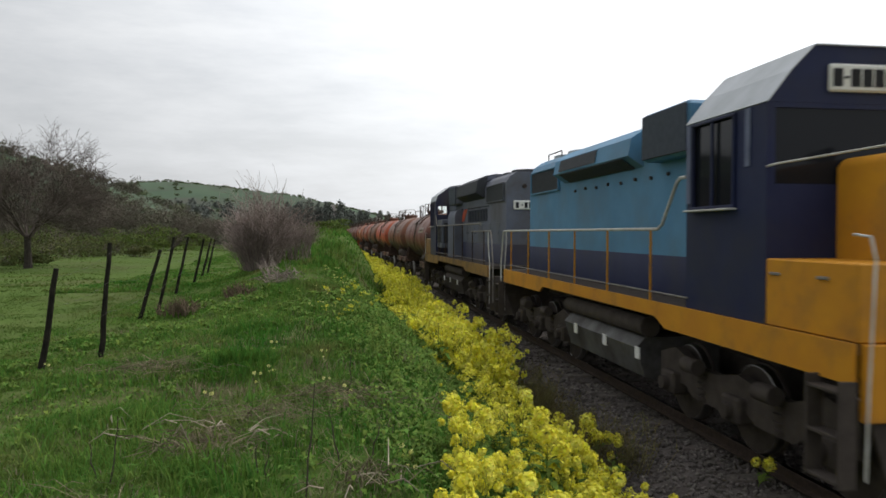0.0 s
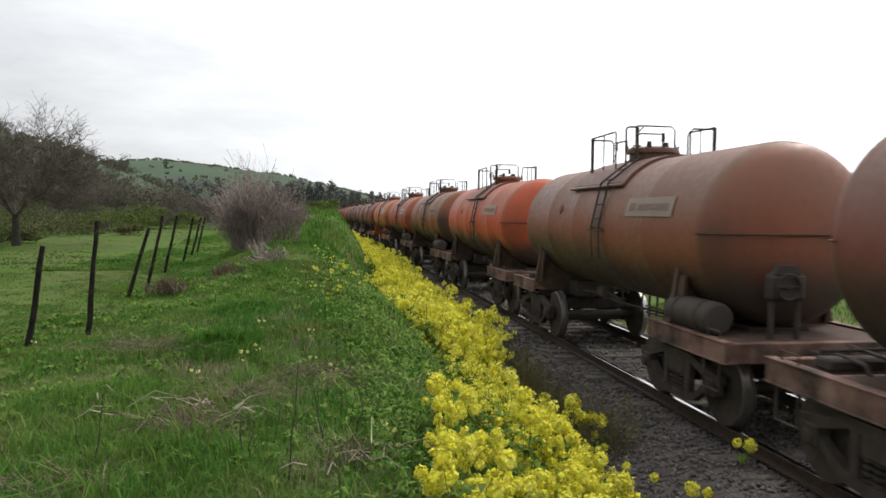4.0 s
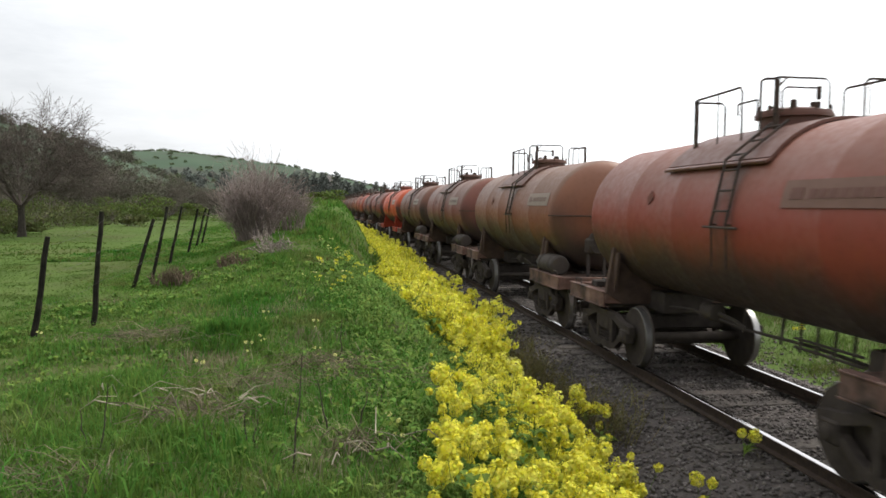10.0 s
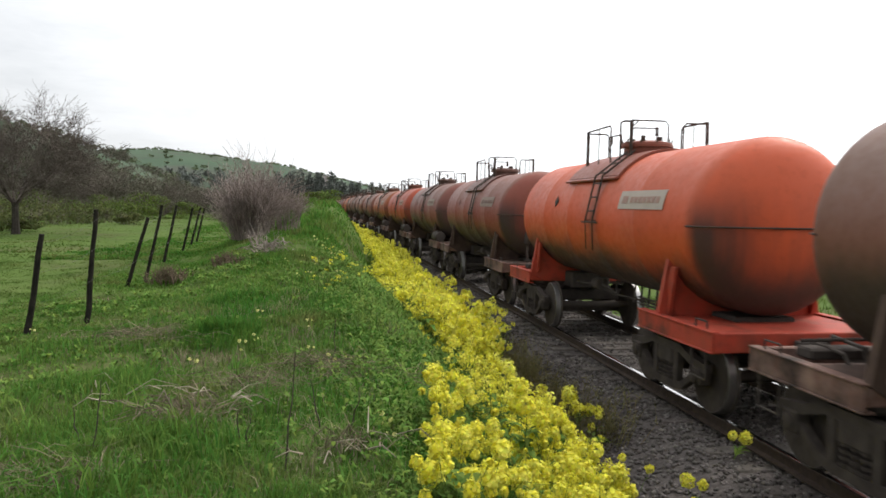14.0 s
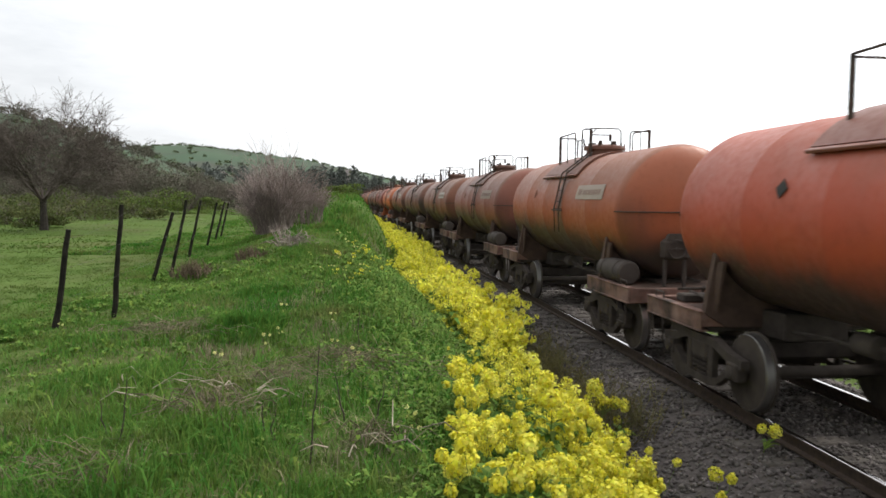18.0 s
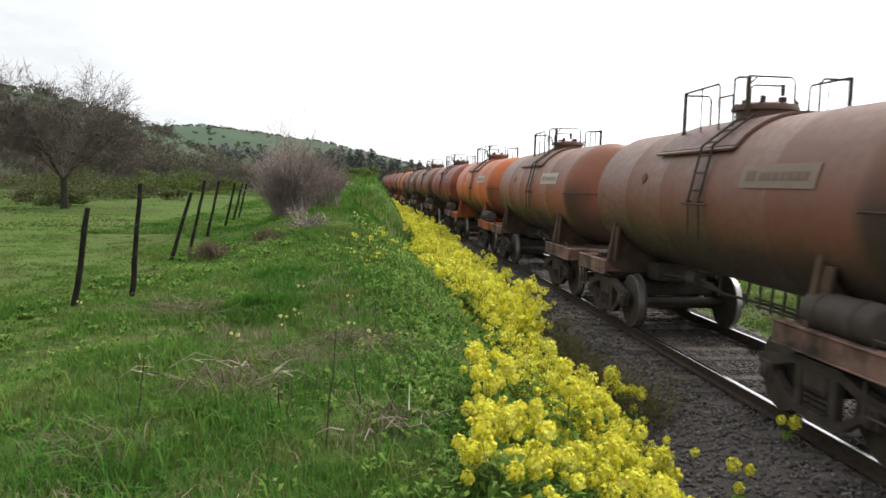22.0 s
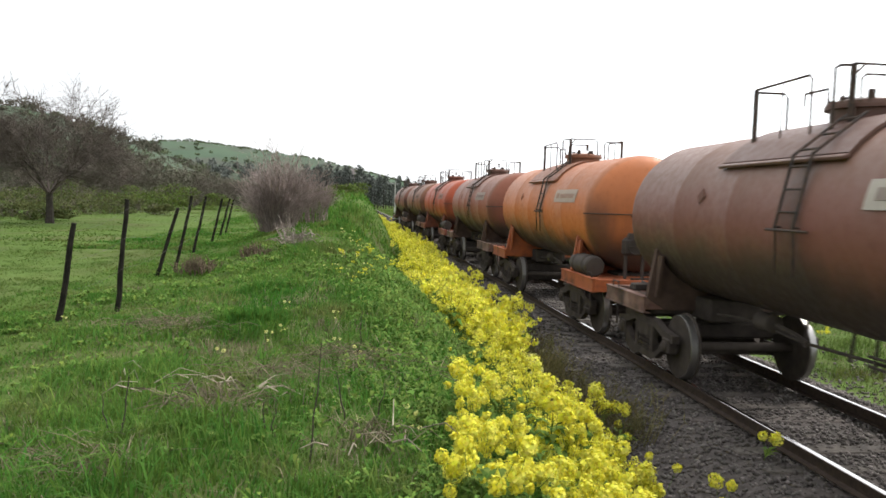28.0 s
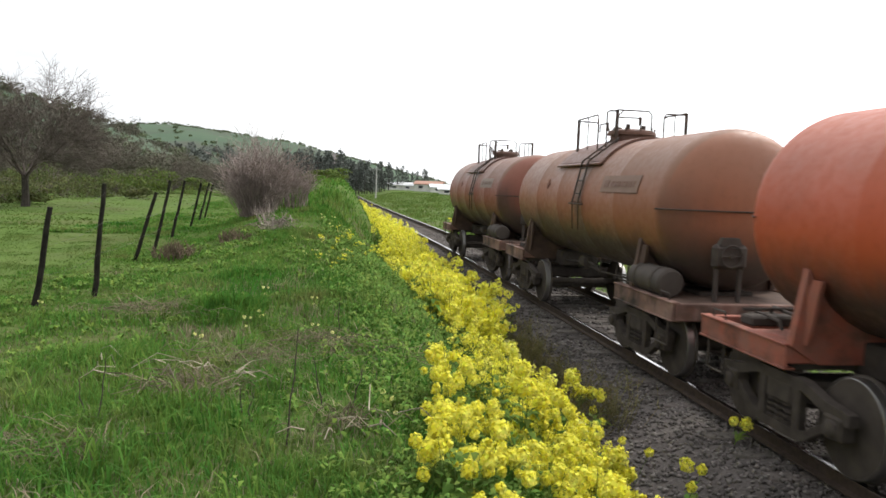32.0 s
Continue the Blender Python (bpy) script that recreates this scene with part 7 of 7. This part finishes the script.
def bare_tree(x, y, tall, seed, label, lean=(0, 0), spread=0.62, mat=None, limbs=6, depth=4):
    rng = random.Random(seed)
    z = height(x, y)
    t = tagged(empty("bare_tree", Matrix.Translation((x, y, z - 0.1))), label, "tree")
    sh = Shape()
    fork = Vector((lean[0] * 0.3, lean[1] * 0.3, tall * 0.24))
    sh.tube([(0, 0, 0), (0.02, 0.0, tall * 0.08), fork * 0.7, fork], [tall * 0.034, tall * 0.026, tall * 0.023, tall * 0.024], 10)
    part("trunk", sh, M_TRUNK, t)
    vs, fs = [], []
    for i in range(limbs):
        a = i * 6.28 / limbs + rng.uniform(-0.3, 0.3)
        o = rng.uniform(0.45, 1.0)
        e = np.array([math.cos(a) * o + lean[0] * 0.2, math.sin(a) * o, rng.uniform(0.55, 1.0)])
        branches(rng, (fork.x, fork.y, fork.z - 0.15), e, tall * rng.uniform(0.34, 0.42), tall * 0.013, depth, vs, spread, (2, 4), 0.012, 0.0075)
    part("crown", stems_mesh("crown", vs, mat or M_TWIG_TREE), None, t, "fine bare twigs")


bare_tree(-19.3, 35.0, 6.6, 81, "leafless dark thorn tree with a wide crown of fine twigs", limbs=8)


def leaf_blob(rng, c, rx, ry, rz, count, size, out):
    """An uneven crown of leaf clumps with gaps, appended to out as (n, 3, 3) triangles."""
    lobes = rng.normal(0, 0.45, (6, 3)) * (rx, ry, rz)
    rad = rng.uniform(0.4, 0.75, 6)
    k = rng.integers(0, 6, count)
    d = rng.normal(0, 1, (count, 3))
    d /= np.linalg.norm(d, axis=1, keepdims=True)
    p = c + lobes[k] + d * rad[k][:, None] * np.array((rx, ry, rz)) * rng.uniform(0.7, 1.0, (count, 1))
    ok = p[:, 2] > c[2] - rz
    p, d = p[ok], d[ok]
    n = len(p)
    t = rng.normal(0, 1, (n, 3))
    t /= np.linalg.norm(t, axis=1, keepdims=True)
    b = np.cross(d, t)
    b /= np.linalg.norm(b, axis=1, keepdims=True) + 1e-6
    s = size * rng.uniform(0.6, 1.3, (n, 1))
    out.append(np.stack([p - t * s, p + t * s * 0.9 + b * s * 0.3, p + b * s * 1.1], 1))


def leaf_mesh(name, out, mat):
    v = np.concatenate(out).reshape(-1, 3)
    return quick_mesh(name, v, np.arange(len(v)).reshape(-1, 3), mat)


def shrub(x, y, w, h, seed, mat, label, count=900, size=0.07, twigs=False):
    rng = np.random.default_rng(seed)
    z = height(x, y)
    t = tagged(empty("shrub", Matrix.Translation((x, y, z - 0.05))), label, "shrub", "shrubs of the field's edge")
    vs, rnd = [], random.Random(seed)
    for _ in range(10 if twigs else 7):
        branches(rnd, (rnd.gauss(0, w * 0.06), rnd.gauss(0, w * 0.06), 0), (rnd.gauss(0, 0.6), rnd.gauss(0, 0.6), 1), h * 0.55, 0.03, 2 if not twigs else 3, vs, 0.5, (2, 4), 0.0, 0.008 if not twigs else 0.012)
    part("branch_work", stems_mesh("branch_work", vs, M_TWIG_DARK), None, t)
    if count:
        out = []
        leaf_blob(rng, np.array((0, 0, h * 0.52)), w * 0.42, w * 0.36, h * 0.42, count, size, out)
        part("foliage", leaf_mesh("foliage", out, mat), None, t)


# thorn shrubs right behind the field, brown and half bare, with fresh green ones in front
for i, (b, d, w, h) in enumerate(((-0.425, 44, 5.2, 3.4), (-0.375, 48, 5.0, 3.2), (-0.335, 53, 4.6, 2.7), (-0.52, 43, 5.0, 3.0), (-0.57, 41, 4.0, 2.6), (-0.46, 52, 5.0, 3.6), (-0.30, 60, 4.2, 2.4), (-0.27, 66, 4.0, 2.6))):
    d, w, h = d * 1.9, w * 1.8, h * 1.5
    shrub(b * d, d, w, h, 90 + i, M_SHRUB_DARK, "brown half-bare thorn shrub at the field's edge", 1500, 0.15, True)
for i, (b, d, w, h) in enumerate(((-0.40, 39, 2.6, 1.1), (-0.435, 40, 2.6, 0.9), (-0.365, 42, 2.2, 0.9), (-0.50, 38, 2.4, 1.0), (-0.565, 36.5, 2.4, 1.1), (-0.345, 56, 2.2, 1.0), (-0.32, 47, 1.8, 0.8))):
    d, w, h = d * 1.7, w * 2.0, h * 2.0
    shrub(b * d, d, w, h, 110 + i, M_SHRUB_FRESH, "low fresh-green shrub at the field's edge", 1600, 0.10)
# low rough growth round the foot of the tree
for i, (b, d, w, h) in enumerate(((-0.60, 41, 4.5, 1.1), (-0.575, 46, 5.0, 1.4), (-0.535, 44, 4.0, 1.0), (-0.50, 48, 5.0, 1.3), (-0.47, 52, 4.6, 1.2), (-0.555, 38, 2.6, 0.7), (-0.44, 56, 4.0, 1.1), (-0.62, 50, 6.0, 2.0), (-0.52, 56, 6.0, 2.0), (-0.405, 50, 2.8, 0.8))):
    shrub(b * d, d, w, h, 160 + i, M_SHRUB_ROUGH, "low rough olive bush at the field's edge", 1300, 0.085)
# leafy growth on the crest of the bank
for i, (s, u, w, h) in enumerate(((34, -6.2, 2.2, 0.55), (36.5, -5.5, 2.0, 0.5), (38.5, -5.9, 2.4, 0.5), (31, -6.8, 1.6, 0.6), (42, -5.4, 2.4, 0.7))):
    x, y = line(s, u)
    shrub(x, y, w, h, 120 + i, M_SHRUB_FRESH, "leafy green weeds on the crest of the bank", 1100, 0.06)
# bushes across the track
for i, (s, u, w, h) in enumerate(((3, 6.5, 1.8, 1.0), (6, 5.8, 1.6, 0.8), (8.5, 6.8, 2.0, 1.1), (11.5, 6.0, 1.6, 0.8), (15, 6.6, 2.2, 1.0), (19, 6.2, 1.8, 0.9), (24, 7.0, 2.2, 1.0), (30, 6.6, 2.0, 0.9), (-1, 6.6, 2.0, 1.1))):
    x, y = line(s, u)
    shrub(x, y, w, h, 140 + i, M_SHRUB_FRESH, "fresh green bush on the verge across the track", 800, 0.05)


def hill_scrub():
    """Scrub and small trees on the hillsides."""
    rng = np.random.default_rng(51)
    for mt, n, nm in ((M_SHRUB, 300, "hill_scrub"), (M_SHRUB_DARK, 520, "hill_scrub")):
        out = []
        for _ in range(n):
            if nm and rng.random() < 0.62:
                b, r = rng.uniform(-0.66, -0.16), rng.uniform(100, 180)
            else:
                b, r = rng.uniform(-0.75, -0.20), rng.uniform(130, 300)
            y = r / math.hypot(1, b)
            x = b * y
            s, u = to_line(x, y)
            if u > -14:
                continue
            z = height(x, y, s, u)
            w = rng.uniform(0.8, 1.9) * (1 + r / 260)
            h = w * rng.uniform(0.5, 0.85)
            leaf_blob(rng, np.array((x, y, z + h * 0.55)), w * 0.75, w * 0.75, h * 0.6, 190, 0.08 + r * 0.0009, out)
        tagged(new(nm, leaf_mesh(nm, out, mt)), "dark olive scrub scattered over the hillside", "scrub", kind="stuff")
    # darker clumps at the far hill's foot
    out = []
    for _ in range(64):
        b, r = rng.uniform(-0.40, -0.27), rng.uniform(380, 425)
        y = r / math.hypot(1, b)
        x = b * y
        w = rng.uniform(1.6, 4.2)
        leaf_blob(rng, np.array((x, y, height(x, y) + w * 0.4)), w, w, w * 0.7, 120, 0.7, out)
    tagged(new("hill_scrub", leaf_mesh("hill_scrub", out, M_PINE_HAZE)), "clumps of dark grey-green bushes at the foot of the far hill", "scrub", kind="stuff")
    # thin scrub on the far ridge
    out = []
    for i in range(420):
        b, r = rng.uniform(-0.52, 0.0), rng.uniform(330, 575) if i % 3 == 0 else rng.uniform(535, 575)
        y = r / math.hypot(1, b)
        x = b * y
        z = height(x, y)
        w = rng.uniform(0.7, 1.7)
        leaf_blob(rng, np.array((x, y, z + w * 0.35)), w, w, w * 0.5, 46, 0.6, out)
    tagged(new("ridge_scrub", leaf_mesh("ridge_scrub", out, M_SHRUB)), "small dark bushes on the far green ridge", "scrub", kind="stuff")


hill_scrub()


def tree_row():
    """A dark row of slender trees before the far hill."""
    rng = np.random.default_rng(61)
    kinds = []
    for i in range(4):
        out = []
        for k in range(7):
            leaf_blob(rng, np.array((rng.normal(0, 0.2), rng.normal(0, 0.2), 1.6 + k * 0.85)), 1.35 - k * 0.13, 1.35 - k * 0.13, 0.75, 60, 0.28, out)
        sh = Shape()
        sh.tube([(0, 0, -0.3), (0.05, 0, 2.5), (0, 0, 6.0)], [0.16, 0.12, 0.04], 6)
        kinds.append((leaf_mesh("crown", out, M_PINE_HAZE), sh.mesh("trunk", M_TRUNK)))
    i = 0
    for b0, b1, r, n in ((-0.215, -0.075, 205, 42), (-0.20, -0.02, 240, 26)):
        for k in range(n):
            b = b0 + (b1 - b0) * (k + rng.uniform(0, 0.8)) / n
            y = r + rng.uniform(-8, 8)
            x = b * y
            t = empty("tree", Matrix.Translation((x, y, height(x, y) - 0.2)) @ Matrix.Rotation(rng.uniform(0, 6.28), 4, "Z") @ Matrix.Scale(rng.uniform(0.95, 1.5) * (1.0 if b < -0.1 else 0.8), 4))
            part("crown", kinds[i % 4][0], None, t)
            part("trunk", kinds[i % 4][1], None, t)
            tagged(t, "slender dark evergreen tree in a distant row", "tree", "row of trees below the far hill")
            i += 1


tree_row()


# ---- far sheds and poles ----
M_SHED_WALL = material("shed_wall", (0.66, 0.65, 0.62), 0.8, second=(0.54, 0.53, 0.50), scale=0.6)
M_SHED_ROOF = material("shed_roof", (0.55, 0.56, 0.57), 0.6, second=(0.45, 0.45, 0.46), scale=0.8)
M_ROOF_RED = material("shed_roof_red", (0.26, 0.14, 0.10), 0.8, second=(0.33, 0.2, 0.15), scale=0.8)
M_POLE = material("pole_concrete", (0.42, 0.41, 0.38), 0.9, second=(0.33, 0.32, 0.30), scale=2)


def far_shed(b, d, length, depth, h, roof, turn):
    x, y = b * d, d
    z = height(x, y)
    e = tagged(empty("shed", pose(x, y, z - 0.2, 0, 0, turn)), "long low pale shed far beyond the track", "shed", "sheds beyond the track")
    sh = Shape()
    sh.box(-length / 2, length / 2, -depth / 2, depth / 2, 0, h, 0)
    w = part("wall", sh, M_SHED_WALL, e)
    sh = Shape()
    sh.prism([(-depth / 2 - 0.3, h), (0, h + depth * 0.16), (depth / 2 + 0.3, h), (depth / 2 + 0.3, h - 0.12), (0, h + depth * 0.16 - 0.12), (-depth / 2 - 0.3, h - 0.12)], -length / 2 - 0.3, length / 2 + 0.3, "x")
    part("roof", sh, roof, e)
    for k in range(int(length // 4)):
        q = Shape()
        xx = -length / 2 + 2 + k * 4
        q.box(xx - 0.6, xx + 0.6, -depth / 2 - 0.04, -depth / 2 + 0.02, h * 0.45, h * 0.8)
        part("window", q, M_GRILLE, w)


far_shed(-0.050, 235, 13, 6, 1.7, M_SHED_ROOF, 8)
far_shed(-0.022, 225, 8, 6, 2.3, M_ROOF_RED, -12)
far_shed(0.006, 215, 12, 6, 1.6, M_SHED_ROOF, 5)
far_shed(0.012, 185, 8, 5, 1.4, M_SHED_ROOF, -4)


def pole(b, d, h):
    x, y = b * d, d
    t = tagged(empty("utility_pole", Matrix.Translation((x, y, height(x, y) - 0.2))), "pale concrete utility pole beyond the track", "utility pole")
    sh = Shape()
    sh.tube([(0, 0, 0), (0, 0, h)], [0.16, 0.10], 8)
    part("post", sh, M_POLE, t)
    sh = Shape()
    sh.box(-0.8, 0.8, -0.05, 0.05, h - 0.5, h - 0.4, 0.01)
    part("crossarm", sh, M_POLE, t)


pole(-0.092, 150, 6.4)


def share_turning(rows, wheels):
    """Keys the first wheelset; the others turn with it."""
    lead = wheels[0]
    walk(lead, rows)
    for w in wheels[1:]:
        w.rotation_mode = "QUATERNION"
        keys = w.animation_data_create()
        keys.action = lead.animation_data.action
        keys.action_slot = lead.animation_data.action_slot


def motions():
    ts = [i * 1.0 for i in range(33)]
    for i, w in enumerate(WAGONS):
        walk(w, [(t, train_pose(K0 + (i - 5) * PITCH - run(t))) for t in ts])
    for e, s0, turned in ENGINES:
        walk(e, [(t, train_pose(s0 - run(t), turned, 4.2)) for t in ts])
    fs = [i / FPS for i in range(32 * FPS + 1)]
    for r, sense in sorted({(r, s) for _, r, s in WHEELS}):
        rows = [(t, pose(0, 0, 0, 0, math.degrees(sense * (run(t) - run(0)) / r), 0)) for t in fs]
        share_turning(rows, [w for w, q, s in WHEELS if q == r and s == sense])


motions()
